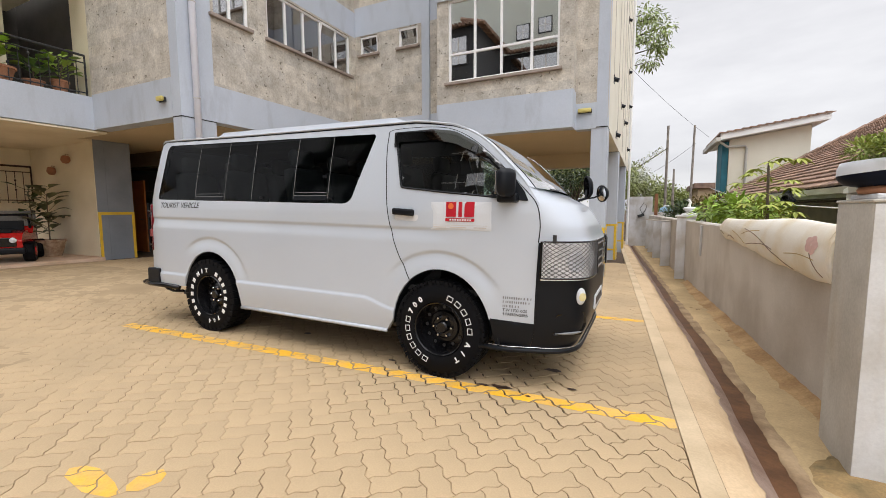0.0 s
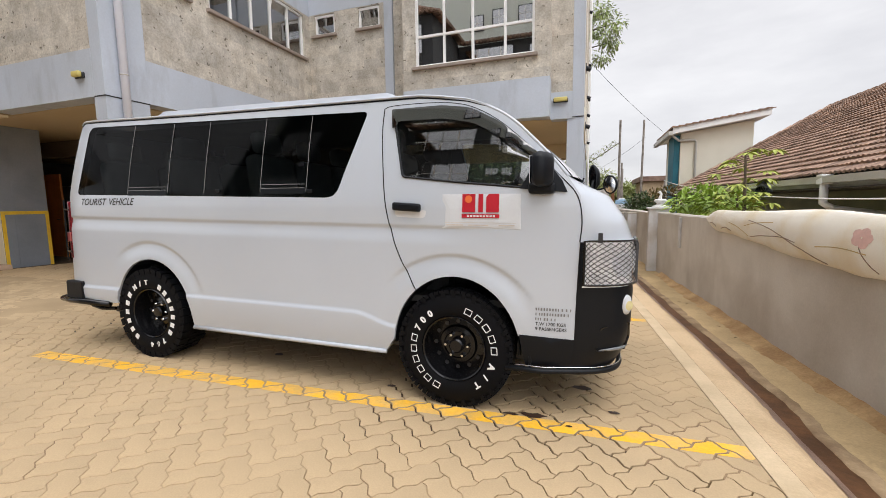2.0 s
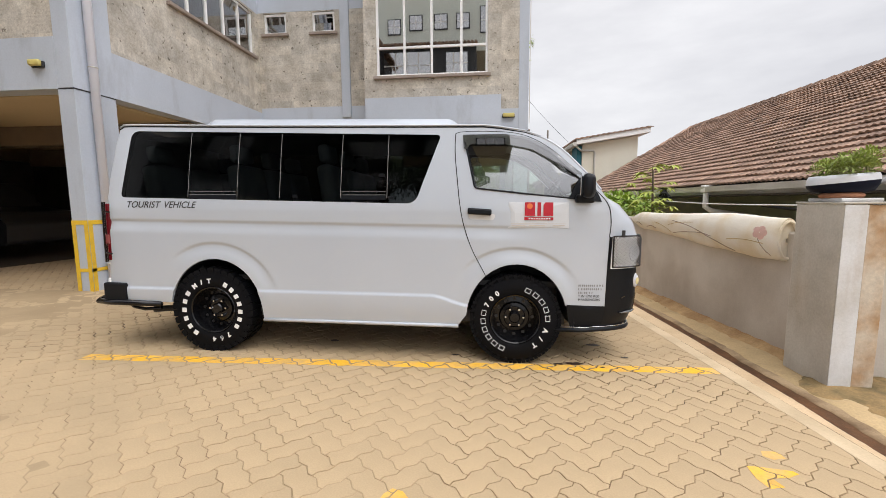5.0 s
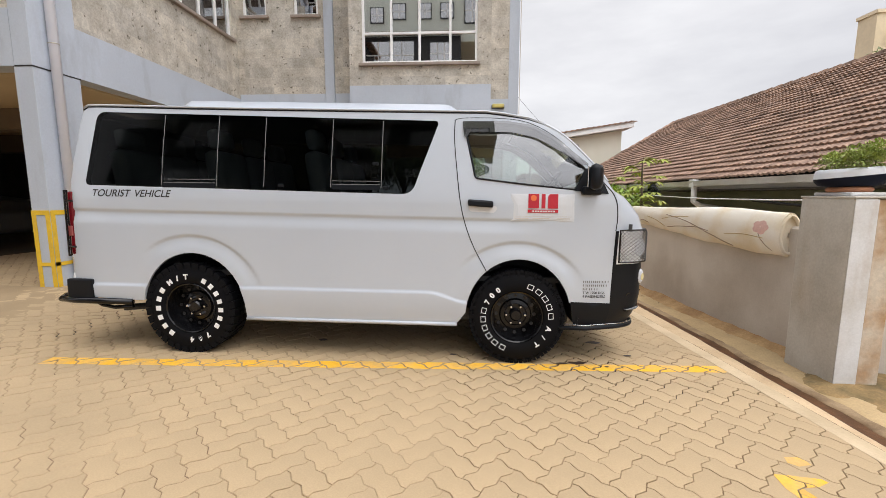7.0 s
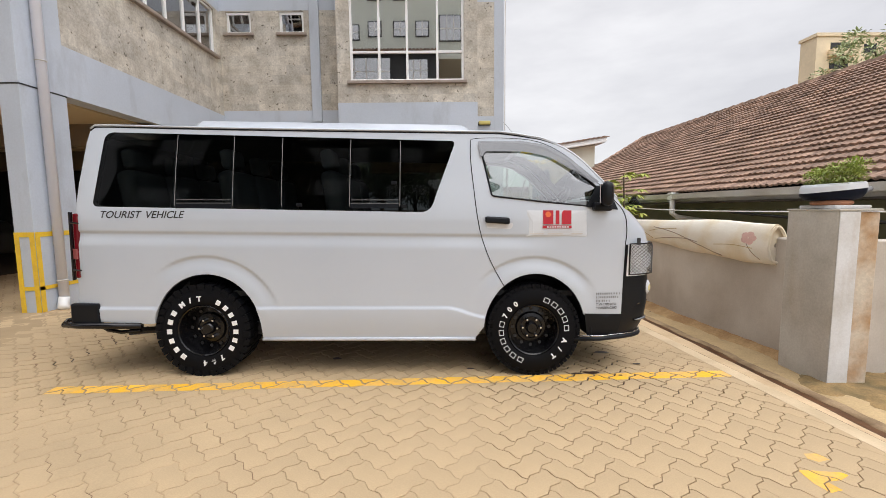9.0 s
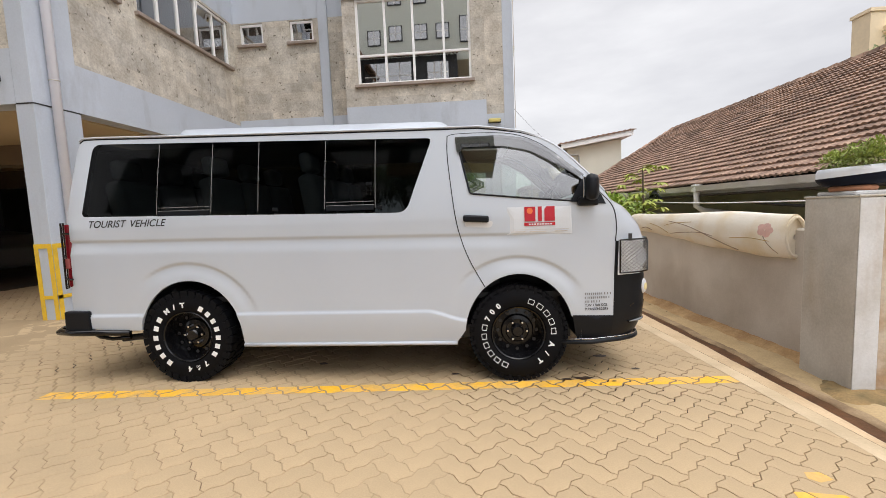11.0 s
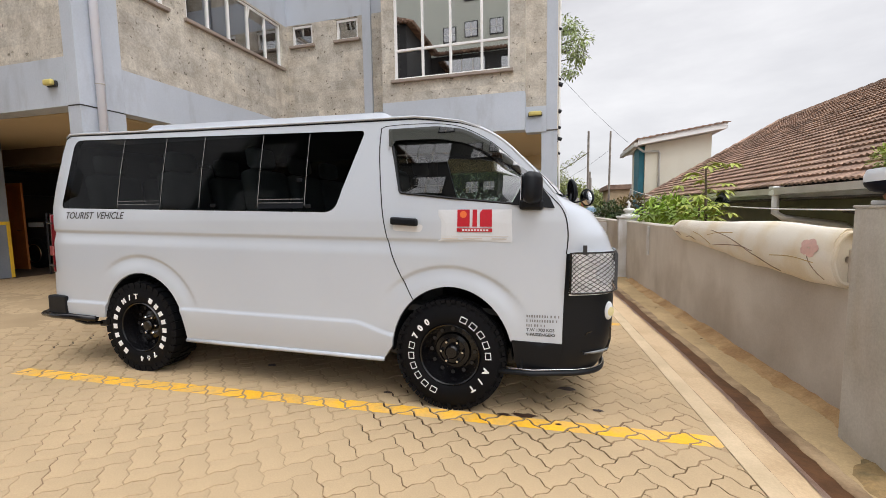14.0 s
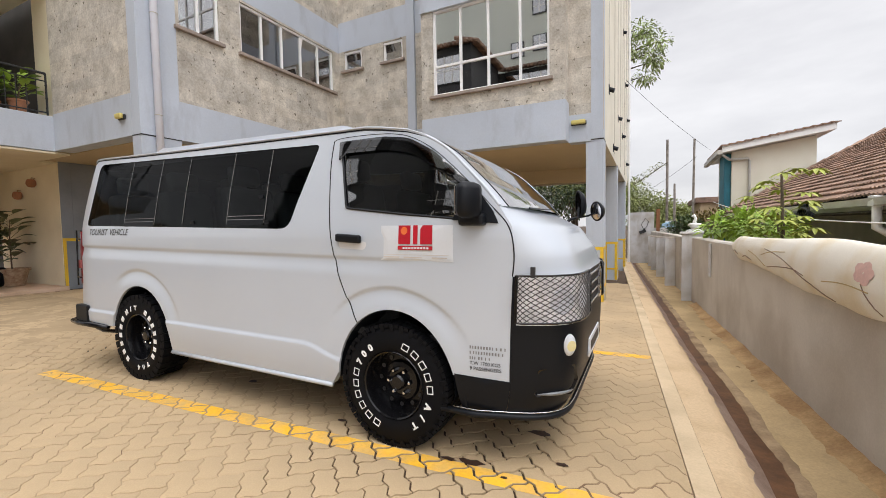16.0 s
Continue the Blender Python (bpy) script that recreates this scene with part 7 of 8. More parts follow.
leaves_part("crown", leaf_cloud([(0.0, 0, 0.25), (0.3, -0.3, 0.4), (0.2, 0.4, 0.5), (0.6, 0.2, 0.3)], 0.42, 1400, 0.13, 12, droop=0.3), M["leaf_dark"], t, "dark green leaves")
t = thing("shrub", (2.0, 17.2, 0.7), "rusty-tipped shrub beyond the fence", "shrub")
part("trunk", tube([(0, 0, -1), (0, 0, 0.6)], 0.04, 6), M["bark"], t)
leaves_part("crown", leaf_cloud([(-0.3, 0, 0.55), (0.3, 0, 0.7), (0.8, 0.2, 0.5)], 0.5, 1200, 0.12, 13, droop=0.1, upward=0.6), material("rusty_leaf", (0.19, 0.14, 0.035), 0.6, var=0.25, bump=0.0, island=0.3), t, "yellow and rust leaves")

def tree(x, y, z, height, crown, radius, count, size, seed, mat, label, droop=0.4, limbs=7, squash=0.8, name="tree"):
    t = thing(name, (x, y, z), label, "tree")
    rnd = random.Random(seed)
    b = bmesh.new()
    add_tube(b, [(0, 0, 0), (0.1, 0, height * 0.4), (0.0, 0.1, height * 0.75)], [height * 0.03, height * 0.022, height * 0.014], 8)
    ends = []
    for k in range(limbs):
        a = 2 * math.pi * k / limbs + rnd.uniform(-0.3, 0.3)
        r = crown * rnd.uniform(0.45, 0.95)
        e = Vector((r * math.cos(a), r * math.sin(a), height * rnd.uniform(0.65, 1.0)))
        add_tube(b, [(0.05, 0, height * rnd.uniform(0.35, 0.6)), Vector((e.x * 0.5, e.y * 0.5, e.z * 0.82)), e], [height * 0.012, height * 0.008, height * 0.004], 5)
        ends += [e, Vector((e.x * 0.6, e.y * 0.6, e.z * 0.9)) + Vector((rnd.uniform(-1, 1), rnd.uniform(-1, 1), rnd.uniform(-0.5, 1))) * radius * 0.6]
    ends.append(Vector((0, 0, height)))
    part("trunk", b, M["bark"], t)
    leaves_part("crown", leaf_cloud(ends, radius, count, size, seed + 1, droop=droop, squash=squash), mat, t)
    return t
t = thing("tree", (-2.4, 24.5, -0.4), "tall tree with drooping leaves behind the apartment block", "tree")
b = bmesh.new()
add_tube(b, [(0, 0, 0), (0.1, 0, 5), (0.4, 0, 9.4), (0.8, 0, 11.5)], [0.22, 0.18, 0.12, 0.05], 8)
tips = [(2.5, 0.2, 11.3), (2.95, -0.2, 10.6), (2.8, 0.1, 9.8), (2.4, 0.3, 9.2), (1.9, -0.2, 10.4), (2.1, 0, 11.5), (1.4, 0.2, 10.9), (2.6, -0.3, 10.1)]
for e in tips:
    add_tube(b, [(0.4, 0, 9.2), (e[0] * 0.6, e[1] * 0.5, e[2] - 0.2), e], [0.06, 0.04, 0.015], 5)
part("trunk", b, M["bark"], t)
leaves_part("crown", leaf_cloud(tips, 0.58, 1500, 0.22, 32, droop=0.9, long=2.8), material("yellow_green_leaf", (0.46, 0.55, 0.21), 0.55, var=0.2, bump=0.0, island=0.25), t, "drooping yellow-green leaves")
# Leaf colour paled to stand in for haze.
misty = material("hazy_olive_leaf", (0.32, 0.36, 0.12), 0.7, var=0.2, bump=0.0, island=0.2)
for i, (x, y, h, c) in enumerate(((-1.0, 44, 4.4, 2.6), (2.5, 48, 3.0, 2.2), (-6, 42, 7.0, 3.8), (-12, 40, 7, 4))):
    tree(x, y, -0.6, h, c, 1.7, 9000, 0.26, 40 + i, misty, "broad green tree beyond the lane, its leaves paled for haze")
for i, x in enumerate((-7.0, -5.2, -3.4)):
    tree(x, 22.5 + i * 0.4, -0.3, 3.6, 1.3, 0.8, 1500, 0.18, 60 + i, M["leaf_dark"], "dark leafy tree behind the car park")
# Paler leaf colour again, carrying the haze round the tower.
pale_leaf = material("pale_hazy_leaf", (0.46, 0.52, 0.27), 0.7, var=0.15, bump=0.0, island=0.15)
tree(56.6, 60.0, 0.0, 24.5, 3.4, 1.5, 3600, 0.5, 71, pale_leaf, "tall feathery tree beside the far tower")
tree(60.5, 58.0, 0.0, 24.5, 4.0, 1.7, 3000, 0.55, 75, pale_leaf, "tall feathery tree beside the far tower")

def far_tower():
    t = thing("apartment_tower", (62.5, 71, 0), "distant yellow-ochre apartment tower with balconies", "building")
    # Plaster colour raised towards pale for the distance haze.
    och = material("hazed_ochre_plaster", (0.84, 0.68, 0.46), 0.85, var=0.06, scale=0.2, fine=2, bump=0.0)
    part("wall", box(-5.0, 6, -4, -1, 0, 27.5), och, t)
    part("roof", box(-5.2, 6.2, -4.2, -0.8, 27.5, 28.0), och, t)
    for k in range(8):
        z = 3 + 3.05 * k
        part("balcony", box(-3.2, 0.6, -5.0, -4.0, z, z + 1.0), och, t)
        w = part("window", box(-2.8, 0.2, -4.03, -3.99, z + 1.0, z + 2.2), M["cabin_grey"], t)
        part("window", box(2.5, 4.5, -4.03, -3.99, z + 0.6, z + 2.0), M["cabin_grey"], t)
far_tower()
t = thing("far_house", (7.2, 38, -0.5), "distant tan house with a red roof", "building")
part("wall", box(-3.5, 4.5, 0, 6, 0, 3.3), material("tan_plaster", (0.5, 0.38, 0.24), 0.9, var=0.06), t)
part("roof", box(-3.8, 4.8, -0.3, 6.3, 3.3, 3.7, 0.02), M["roof_tile"], t)
for x in (-2.4, 0.2, 2.6):
    part("window", box(x, x + 1.0, -0.03, 0.0, 1.2, 2.3), M["cabin_grey"], t)
t = thing("red_house", (7.6, 21.6, 0), "red-brown brick gable behind the tiled roof", "building")
part("wall", box(-1.0, 4.0, 0, 3, 0, 3.45), material("red_brick_plaster", (0.33, 0.13, 0.09), 0.9, var=0.1), t)
part("roof", box(-1.15, 4.15, -0.15, 3.15, 3.45, 3.6, 0.02), M["roof_tile"], t)

# poles and wires
def pole(x, y, top, r, lean=0.0):
    t = thing("utility_pole", (x, y, -0.6), "weathered wooden utility pole", "pole", "utility poles")
    part("shaft", tube([(0, 0, 0), (lean, 0, top + 0.6)], [r, r * 0.75], 8), material("weathered_pole_wood", (0.33, 0.29, 0.25), 0.9, var=0.2, scale=6, bump=0.3), t)
pole(0.95, 23.8, 5.3, 0.07)
pole(2.15, 25.4, 5.5, 0.065, 0.06)
pole(1.75, 33.0, 3.5, 0.09)
pole(1.9, 36.0, 4.2, 0.09)
pole(3.4, 30.0, 3.3, 0.09, 0.85)
def wire(name, pts, r, label, mat=None):
    t = thing(name, (0, 0, 0), label, "cable")
    ps = []
    a, b_, sag = Vector(pts[0]), Vector(pts[1]), pts[2]
    for k in range(17):
        u = k / 16
        ps.append(a.lerp(b_, u) - Vector((0, 0, sag * 4 * u * (1 - u))))
    part("strand", tube(ps, r, 5), mat or M["cabin_grey"], t)
wire("overhead_wire", ((-0.6, 17.0, 6.3), (2.1, 18.5, 3.85), 0.1), 0.006, "thin overhead wire slung to the outbuilding")
wire("overhead_wire", ((-0.6, 30.0, 3.0), (2.3, 25.4, 4.6), 0.15), 0.007, "thin overhead wire between the poles")
wire("clothes_line", ((2.2, 18.4, 2.0), (2.52, 7.4, 1.22), 0.14), 0.010, "pale clothes line along the tiled house", M["white_metal"])
wire("clothes_line", ((2.52, 7.4, 1.22), (2.75, 2.2, 1.25), 0.02), 0.010, "pale clothes line along the tiled house", M["white_metal"])
wire("black_hose", ((2.6, 6.2, 1.20), (2.72, 2.5, 1.13), 0.05), 0.02, "black hose hanging under the eave", M["black_plastic"])
t = thing("cable_bundle", (2.0, 8.2, 1.38), "black coiled cable bundle hung on the line", "cable")
for k in range(6):
    part("coil", tube([(0.015 * k + 0.01 * math.sin(3 * a + k), 0.19 * math.cos(a) * (1 - 0.06 * k) + 0.02 * math.sin(2 * a + k), 0.012 * k - 0.02 + 0.075 * math.sin(a + 0.3 * k)) for a in [2 * math.pi * j / 18 for j in range(18)]], 0.016, 5, closed=True), M["black_plastic"], t)
vine = thing("dry_vine", (-0.55, 23.5, 3.2), "sparse climbing vine on the overhead wire", "plant")
part("stem", tube([(0.0, 0, 0), (0.8, 0, 0.5), (1.5, 0.2, 1.0)], 0.02, 5), M["bark"], vine)
leaves_part("leaves", leaf_cloud([(0.3 * k, 0, 0.15 + 0.18 * k) for k in range(5)], 0.22, 220, 0.11, 91), misty, vine)

# side wall spouts
for y, z in ((9.75, 3.9), (12.6, 3.98), (15.2, 7.2), (14.6, 3.9), (17.2, 3.4), (16.6, 6.0), (10.9, 2.95), (17.9, 5.1)):
    t = thing("drain_spout", (CX, y, z), "short black drain spout standing out of the side wall", "spout", "drain spouts")
    part("pipe", tube([(-0.02, 0, 0.03), (0.1, 0, -0.02)], 0.045, 8), M["black_plastic"], t)
    part("flange", box(0.0, 0.015, -0.07, 0.07, -0.07, 0.10, 0.004), M["black_plastic"], t)
t = thing("downpipe", (CX + 0.06, 18.45, 0), "thin pale downpipe at the far corner", "pipe")
part("pipe", tube([(0, 0, -0.2), (0, 0, TOP)], 0.045, 8), M["white_metal"], t)

# wall meter strip by the post
t = thing("wall_conduit", (fence_x(8.2) - 0.006, 8.2, 0.45), "narrow grey plastic conduit box fixed to the wall", "conduit")
part("box", box(-0.02, 0.004, -0.06, 0.06, 0.0, 0.5, 0.006), M["render_pale"], t)
part("cover", box(-0.026, -0.02, -0.045, 0.045, 0.02, 0.12, 0.003), M["gutter"], t)

# ---- apartment block across the yard, behind the camera ----
def opposite_block():
    t = thing("apartment_block", (-11.9, -9.5, 0), "dark rendered apartment block with a tiled eave and pale upper storeys", "building")
    dark = material("dark_grey_plaster", (0.055, 0.057, 0.06), 0.85, var=0.06, scale=0.4, fine=10, bump=0.05)
    pale = material("pale_green_plaster", (0.72, 0.76, 0.68), 0.85, var=0.04, scale=0.4, fine=10, bump=0.05)
    part("lower_wall", box(-5, 9.83, -6, 0, 3.0, 10.8), dark, t, "dark grey plaster wall")
    part("upper_wall", box(-5, 11.7, -6, -1.0, 10.8, 16.0), pale, t, "pale green-cream upper wall")
    # Added mass, never in view, that cuts sky light from the van's rear.
    part("top_storey", box(-5, 7.5, -6, -1.0, 16.0, 21.5), pale, t, "added pale green-cream mass that blocks sky light")
    part("ground_floor", box(-5, 9.83, -6, -0.4, -0.5, 3.0), M["render"], t)
    wing = part("wing", box(1.2, 3.6, 0, 4.5, 3.2, 11.0), dark, t, "dark grey projecting wing")
    part("wing_foot", box(1.4, 3.4, 0.2, 4.3, -0.5, 3.2), M["render"], t)
    def eave(x0, x1, y, z, along_y=None):
        b = bmesh.new()
        n = int((x1 - x0) / 0.22)
        for k in range(n + 1):
            x = x0 + (x1 - x0) * k / n
            if along_y is None:
                add_tube(b, [(x, y - 0.9, z + 0.40), (x, y + 0.45, z)], 0.10, 6)
            else:
                add_tube(b, [(along_y - 0.9, x, z + 0.40), (along_y + 0.45, x, z)], 0.10, 6)
        part("eave", b, M["roof_tile"], t, "red-brown tiled eave")
    eave(3.8, 9.83, 0.0, 10.85)
    eave(1.1, 3.7, 4.5, 11.0)
    eave(0.0, 4.6, 0.0, 11.0, along_y=3.6)
    def win(x, z, w, h, y=0.0):
        f = part("window", box(x - 0.06, x + w + 0.06, y, y + 0.06, z - 0.06, z + h + 0.06, 0.01), M["black_iron"], t, "dark-framed window")
        part("pane", box(x, x + w, y + 0.06, y + 0.075, z, z + h), M["pane"], f)
        n = 1 if w < 1 else 2 if w < 2 else 3
        for q in range(n):
            c = x + w * (q + 1) / (n + 1)
            part("bar", box(c - 0.035, c + 0.035, y + 0.06, y + 0.09, z, z + h), M["white_metal"], f)
        part("bar", box(x, x + w, y + 0.06, y + 0.085, z + h * 0.45, z + h * 0.45 + 0.06), M["white_metal"], f)
    for z in (3.6, 6.4):
        for x, w in ((-2.6, 0.7), (4.1, 2.9), (7.9, 0.7), (8.9, 0.7)):
            win(x, z, w, 1.4 if w > 1 else 0.9)
        win(1.6, z, 1.4, 1.4, 4.5)
    win(4.1, 9.0, 2.9, 1.5)
    win(8.0, 9.2, 1.3, 1.2)
    win(10.1, 11.9, 1.3, 1.5, -1.0)
    win(1.6, 9.1, 1.4, 1.4, 4.5)
    for x, z in ((4.2, 12.0), (5.6, 12.2), (7.2, 12.2), (8.6, 12.2), (5.6, 14.4), (7.2, 14.4)):
        win(x, z, 0.75, 0.85, -1.0)
opposite_block()

# ---- yard pavers, herringbone, with zigzag edges ----
UNIT = 0.1140
TURN = radians(45.2)
ZIG = 0.0100

def zig(t):
    """One zigzag to each unit of length."""
    f = t / UNIT
    f -= math.floor(f)
    return ZIG * (f / 0.25 if f < 0.25 else (2 - 4 * f) / 1.0 if f < 0.75 else (f - 1) / 0.25)

def paver_outline(i, j, flat):
    """The outline of one paver, two cells long, in the pattern's own plane."""
    nu, nv = (2, 1) if flat else (1, 2)
    u0, v0 = i * UNIT, j * UNIT
    pts = []
    cuts = (0.0, 0.25, 0.75)
    for k in range(nu):
        pts += [(u0 + (k + c) * UNIT, v0) for c in cuts]
    for k in range(nv):
        pts += [(u0 + nu * UNIT, v0 + (k + c) * UNIT) for c in cuts]
    for k in range(nu):
        pts += [(u0 + (nu - k - c) * UNIT, v0 + nv * UNIT) for c in cuts]
    for k in range(nv):
        pts += [(u0, v0 + (nv - k - c) * UNIT) for c in cuts]
    return [(u - zig(v), v + zig(u)) for u, v in pts]

def shrink(poly, d):
    """Moves every edge of an outline inwards by about d."""
    n = len(poly)
    out = []
    for k in range(n):
        a, p, b = Vector(poly[k - 1]), Vector(poly[k]), Vector(poly[(k + 1) % n])
        e1, e2 = (p - a).normalized(), (b - p).normalized()
        m = Vector((-e1.y, e1.x)) + Vector((-e2.y, e2.x))
        m = m / max(0.6, m.length_squared / 2)
        out.append((p.x + m.x * d, p.y + m.y * d))
    return out

def dusty(x, y):
    """How far blown sand fills the joints: the open yard, and the lane beyond the van's nose."""
    yard = smooth01((-2.5 - x + 0.25 * (1.0 - y)) / 2.2) * smooth01((2.6 - y) / 1.4)
    lane = max(smooth01((y - 4.7) / 1.2) * smooth01((x + 1.1) / 0.5), 0.85 * smooth01((y - 2.4) / 1.3) * smooth01((x + 0.5) / 0.5))
    return max(yard, lane)

CT, ST = math.cos(TURN), math.sin(TURN)
def to_world(u, v):
    return (-1.982 + u * CT - v * ST, 1.61 + u * ST + v * CT)

def clip(poly, window):
    """The part of an outline inside a convex window."""
    out = list(poly)
    n = len(window)
    for k in range(n):
        (ax, ay), (bx, by) = window[k], window[(k + 1) % n]
        src, out = out, []
        for q in range(len(src)):
            p, r = src[q - 1], src[q]
            sp = (bx - ax) * (p[1] - ay) - (by - ay) * (p[0] - ax)
            sr = (bx - ax) * (r[1] - ay) - (by - ay) * (r[0] - ax)
            if sp * sr < 0:
                f = sp / (sp - sr)
                out.append((p[0] + (r[0] - p[0]) * f, p[1] + (r[1] - p[1]) * f))
            if sr >= 0:
                out.append(r)
        if not out:
            return []
    return out

def strip_window(a, b, w):
    (ax, ay), (bx, by) = a, b
    l = math.hypot(bx - ax, by - ay)
    nx, ny = -(by - ay) / l * w / 2, (bx - ax) / l * w / 2
    return [(ax - nx, ay - ny), (bx - nx, by - ny), (bx + nx, by + ny), (ax + nx, ay + ny)]

LINES = [strip_window((-4.80, 2.555), (0.292, 2.835), 0.125), strip_window((-4.6, 5.10), (0.12, 5.37), 0.12)]
MARKS = [[(-2.30, 1.045), (-2.25, 1.005), (-2.05, 0.985), (-1.915, 1.02), (-1.90, 1.055), (-2.0, 1.085), (-2.18, 1.11), (-2.26, 1.09)],
         [(-1.955, 1.15), (-1.93, 1.095), (-1.885, 1.07), (-1.845, 1.10), (-1.825, 1.18), (-1.86, 1.225), (-1.91, 1.24), (-1.94, 1.20)],
         [(-0.242, 1.485), (-0.085, 1.509), (-0.018, 1.543), (-0.03, 1.565), (-0.152, 1.584), (-0.227, 1.589)],
         [(-0.224, 1.414), (-0.15, 1.436), (-0.168, 1.498), (-0.242, 1.485)],
         [(-0.092, 1.684), (-0.06, 1.654), (0.011, 1.673), (0.003, 1.729), (-0.075, 1.729)]]

pavement = thing("pavement", (0, 0, 0), "yard of interlocking sandy concrete pavers laid in herringbone", "pavement", kind="structure")
rest_v, rest_f, paint = [], [], [[], []]
marks = [[] for _ in MARKS]
near_made = 0
reach = 150
rnd = random.Random(17)
tops = []
for i in range(-reach, reach):
    for j in range(-reach, reach):
        k = (i - j - 1) % 4
        if k not in (0, 3):
            continue
        cx, cy = to_world((i + (1 if k == 0 else 0.5)) * UNIT, (j + (0.5 if k == 0 else 1)) * UNIT)
        if not (-10.15 < cx < edge_x(cy) + 0.1 and -9.4 < cy < 11.5):
            continue
        poly = [to_world(u, v) for u, v in paver_outline(i, j, k == 0)]
        if max(p[0] - edge_x(p[1]) for p in poly) > 0.0:
            if min(p[0] - edge_x(p[1]) for p in poly) > -0.03:
                continue
            poly = clip(poly, [(edge_x(-3), -3), (edge_x(20), 20), (edge_x(20) - 30, 20), (edge_x(-3) - 30, -3)])
            if len(poly) < 4:
                continue
        tops.append((cx, cy, poly))
tops.sort(key=lambda q: (q[0] + 1.3) ** 2 * 0.35 + (q[1] - 1.5) ** 2)
for cx, cy, poly in tops:
    tilt = (rnd.uniform(-0.006, 0.006), rnd.uniform(-0.006, 0.006))
    rise = rnd.uniform(-0.0012, 0.0012)
    # loose dust hides the joints in the open part of the yard
    dust = dusty(cx, cy)
    gap = 0.0022 + 0.0044 * smooth01((cy - 2.25) / 0.6) * (1 - dust) - 0.0013 * dust
    inner, rim = shrink(poly, gap + 0.0013), shrink(poly, gap)
    def at(p, dz):
        return (p[0], p[1], ground_z(p[0], p[1]) + rise + tilt[0] * (p[0] - cx) + tilt[1] * (p[1] - cy) + dz)
    n = len(poly)
    vs = [at(p, 0.0) for p in inner] + [at(p, -0.0020) for p in rim] + [at(p, -0.03) for p in rim]
    fs = [tuple(range(n))] + [(a, a + n, (a + 1) % n + n, (a + 1) % n) for a in range(n)] + [(a + n, a + 2 * n, (a + 1) % n + 2 * n, (a + 1) % n + n) for a in range(n)]
    if near_made < 300:
        me = bpy.data.meshes.new("paver")
        o = (cx, cy, ground_z(cx, cy))
        me.from_pydata([tuple(a - b for a, b in zip(p, o)) for p in vs], [], fs)
        me.materials.append(M["paver"])
        ob = new("paver", me)
        ob.location = o
        ob.parent = pavement
        near_made += 1
    else:
        n0 = len(rest_v)
        rest_v += vs
        rest_f += [tuple(q + n0 for q in f) for f in fs]
    for w, store in list(zip(LINES, paint)) + list(zip(MARKS, marks)):
        if min(abs(cx - (w[0][0] + (w[1][0] - w[0][0]) * f)) + abs(cy - (w[0][1] + (w[1][1] - w[0][1]) * f)) for f in (0, 0.1, 0.2, 0.3, 0.4, 0.5, 0.6, 0.7, 0.8, 0.9, 1)) > 0.75:
            continue
        c = clip(inner, w)
        if len(c) > 2:
            store.append([at(p, 0.0015) for p in c])
me = bpy.data.meshes.new("pavers")
me.from_pydata(rest_v, [], rest_f)
me.materials.append(M["paver"])
ob = new("pavers", me)
ob.parent = pavement
tagged(ob, "interlocking sandy pavers further off", kind="stuff")

def painted(name, polys, label):
    vs, fs = [], []
    for p in polys:
        fs.append(tuple(range(len(vs), len(vs) + len(p))))
        vs += p
    if not fs:
        return
    me = bpy.data.meshes.new(name)
    me.from_pydata(vs, [], fs)
    me.materials.append(M["line_yellow"])
    tagged(new(name, me), label, "road marking", kind="structure")
for p in paint:
    painted("parking_line", p, "worn yellow parking line painted across the pavers")
for p in marks:
    painted("painted_mark", p, "patch of worn yellow paint on the pavers")

# sand that has blown over the joints
bm = bmesh.new()
gx2 = [-10.2 + 0.1 * k for k in range(108)]
gy2 = [-9.4 + 0.1 * k for k in range(210)]
def dust_z(x, y):
    d = dusty(x, y)
    far = smooth01((-5.2 - x) / 1.0)
    d = max(d, far)
    return ground_z(x, y) - 0.0030 + 0.0026 * d + 0.0022 * noise.noise(Vector((x * 1.3, y * 1.3, 0))) + 0.0016 * noise.noise(Vector((x * 5, y * 5, 3))) - 0.003 - 0.03 * smooth01((y - 2.1) / 0.5) * (1 - far) if d < 0.02 else min(-0.0024, -0.0030 + 0.0026 * d + 0.0022 * noise.noise(Vector((x * 1.3, y * 1.3, 0))) + 0.0016 * noise.noise(Vector((x * 5, y * 5, 3)))) + ground_z(x, y)
add_grid(bm, [[Vector((min(x, edge_x(y)), y, dust_z(x, y))) for x in gx2] for y in gy2])
structure("ground_sand", bm, M["joint_dust"], "dusty sand filling the joints between pavers", "sand", smooth=True)

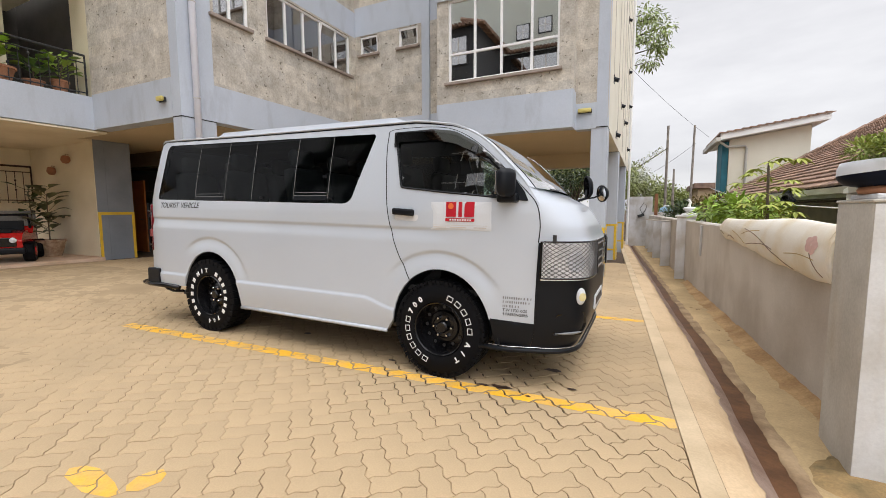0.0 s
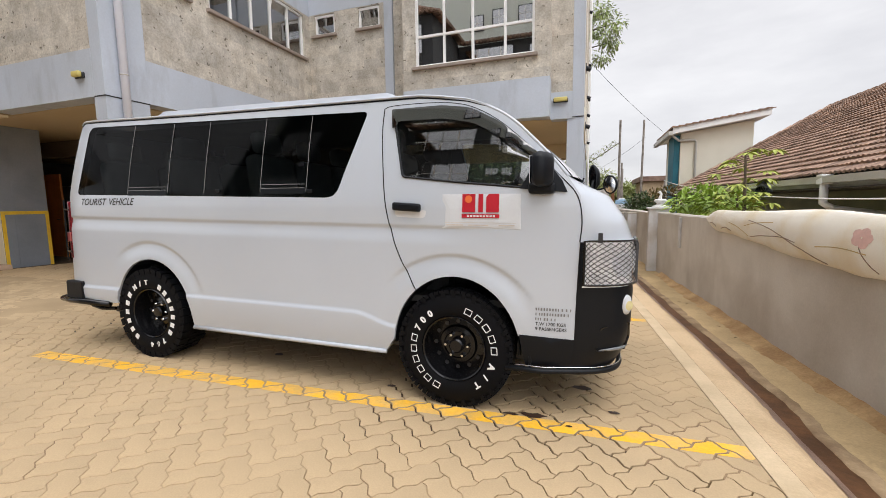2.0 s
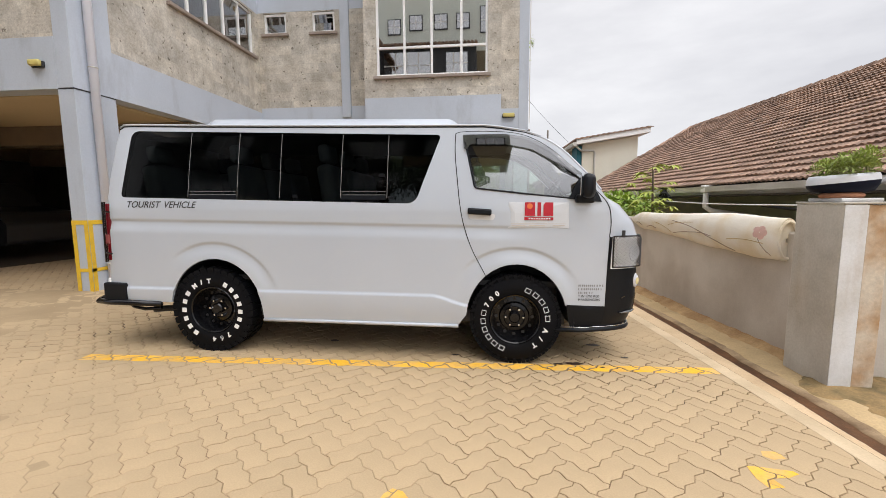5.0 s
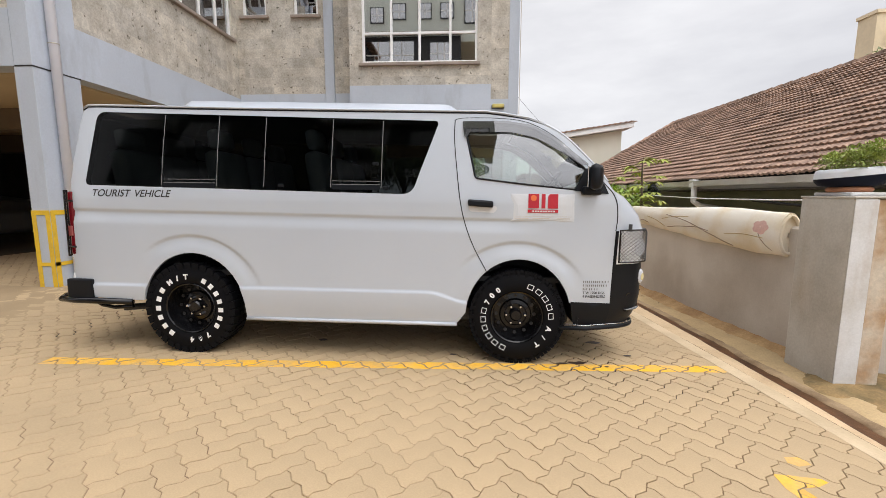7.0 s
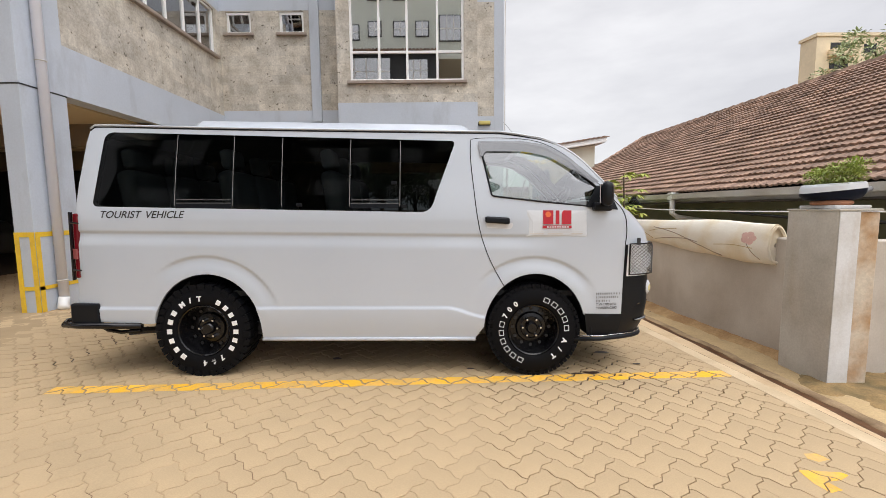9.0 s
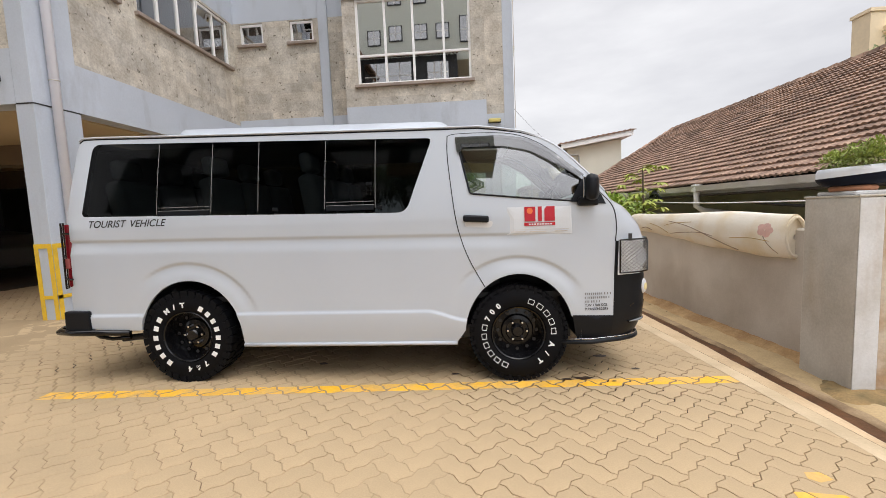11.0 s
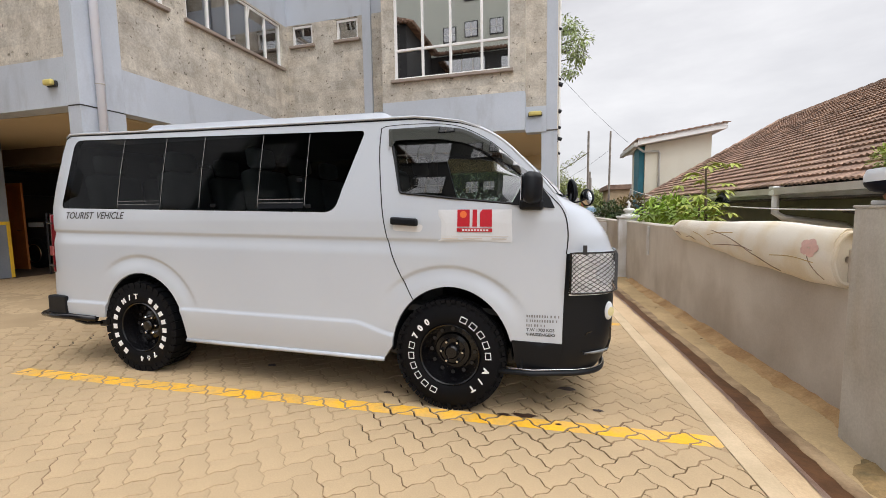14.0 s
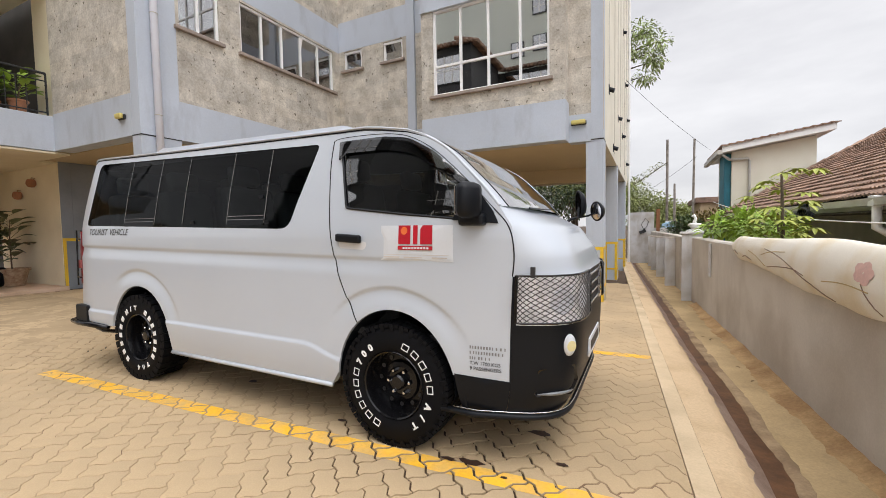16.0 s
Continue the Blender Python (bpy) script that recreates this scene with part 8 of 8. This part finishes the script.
# a film of sand swept over the pavers of the open yard, its tone lowered to dim that side
bm = bmesh.new()
def film_z(x, y):
    d = max(dusty(x, y) * (x < -1.5), smooth01((-5.4 - x) / 1.2))
    return ground_z(x, y) - 0.0042 + 0.0046 * d + 0.0032 * noise.noise(Vector((x * 0.9, y * 0.9, 7))) + 0.0024 * noise.noise(Vector((x * 4, y * 4, 5))) + 0.0012 * noise.noise(Vector((x * 14, y * 14, 1)))
add_grid(bm, [[Vector((-10.2 + 0.06 * a, -9.4 + 0.06 * b, film_z(-10.2 + 0.06 * a, -9.4 + 0.06 * b))) for a in range(142)] for b in range(232)])
structure("ground_film", bm, material("dimmed_swept_sand", (0.380, 0.279, 0.163), 0.95, var=0.08, scale=2.0, fine=120, bump=0.15, second=(0.315, 0.229, 0.132), spread=0.5), "thin film of sand swept over the pavers, toned darker to dim that side", "sand", smooth=True)

# wet stains and fallen leaves
for x, y, rx, ry, s in ((-0.78, 2.86, 0.085, 0.032, 1), (-0.91, 2.84, 0.045, 0.020, 2), (-0.58, 2.80, 0.022, 0.013, 7), (-0.33, 3.05, 0.035, 0.018, 3), (-0.52, 3.35, 0.08, 0.035, 4), (-1.75, 2.95, 0.035, 0.02, 5), (-2.9, 3.2, 0.04, 0.03, 6)):
    b = bmesh.new()
    rr = random.Random(s)
    vs = [b.verts.new((x + rx * math.cos(a) * rr.uniform(0.6, 1.2), y + ry * math.sin(a) * rr.uniform(0.6, 1.2), 0)) for a in [2 * math.pi * k / 14 for k in range(14)]]
    for v in vs:
        v.co.z = ground_z(v.co.x, v.co.y) + 0.0042
    b.faces.new(vs)
    tagged(mesh_object("oil_stain", b, material("oil_stain", (0.055, 0.028, 0.017), 0.5, var=0.2, bump=0.0)), "small dark wet oil stain on the pavers", "stain", "oil stains")
rr = random.Random(77)
for k in range(6):
    y = rr.uniform(1.8, 8)
    x = edge_x(y) + rr.uniform(0.72, 0.82)
    b = bmesh.new()
    a = rr.uniform(0, 6.28)
    big_leaf(b, (0, 0, 0), (math.cos(a), math.sin(a), 0.05), 0.05, 0.02, 0.05)
    ob = mesh_object("fallen_leaf", b, material("dry_leaf", (0.22, 0.14, 0.05), 0.8, var=0.2, bump=0.0) if k == 0 else bpy.data.materials["dry_leaf"])
    ob.location = (x, y, ground_z(edge_x(y), y) - 0.088)
    tagged(ob, "dry fallen leaf on the sandy ledge", "leaf", "fallen leaves")
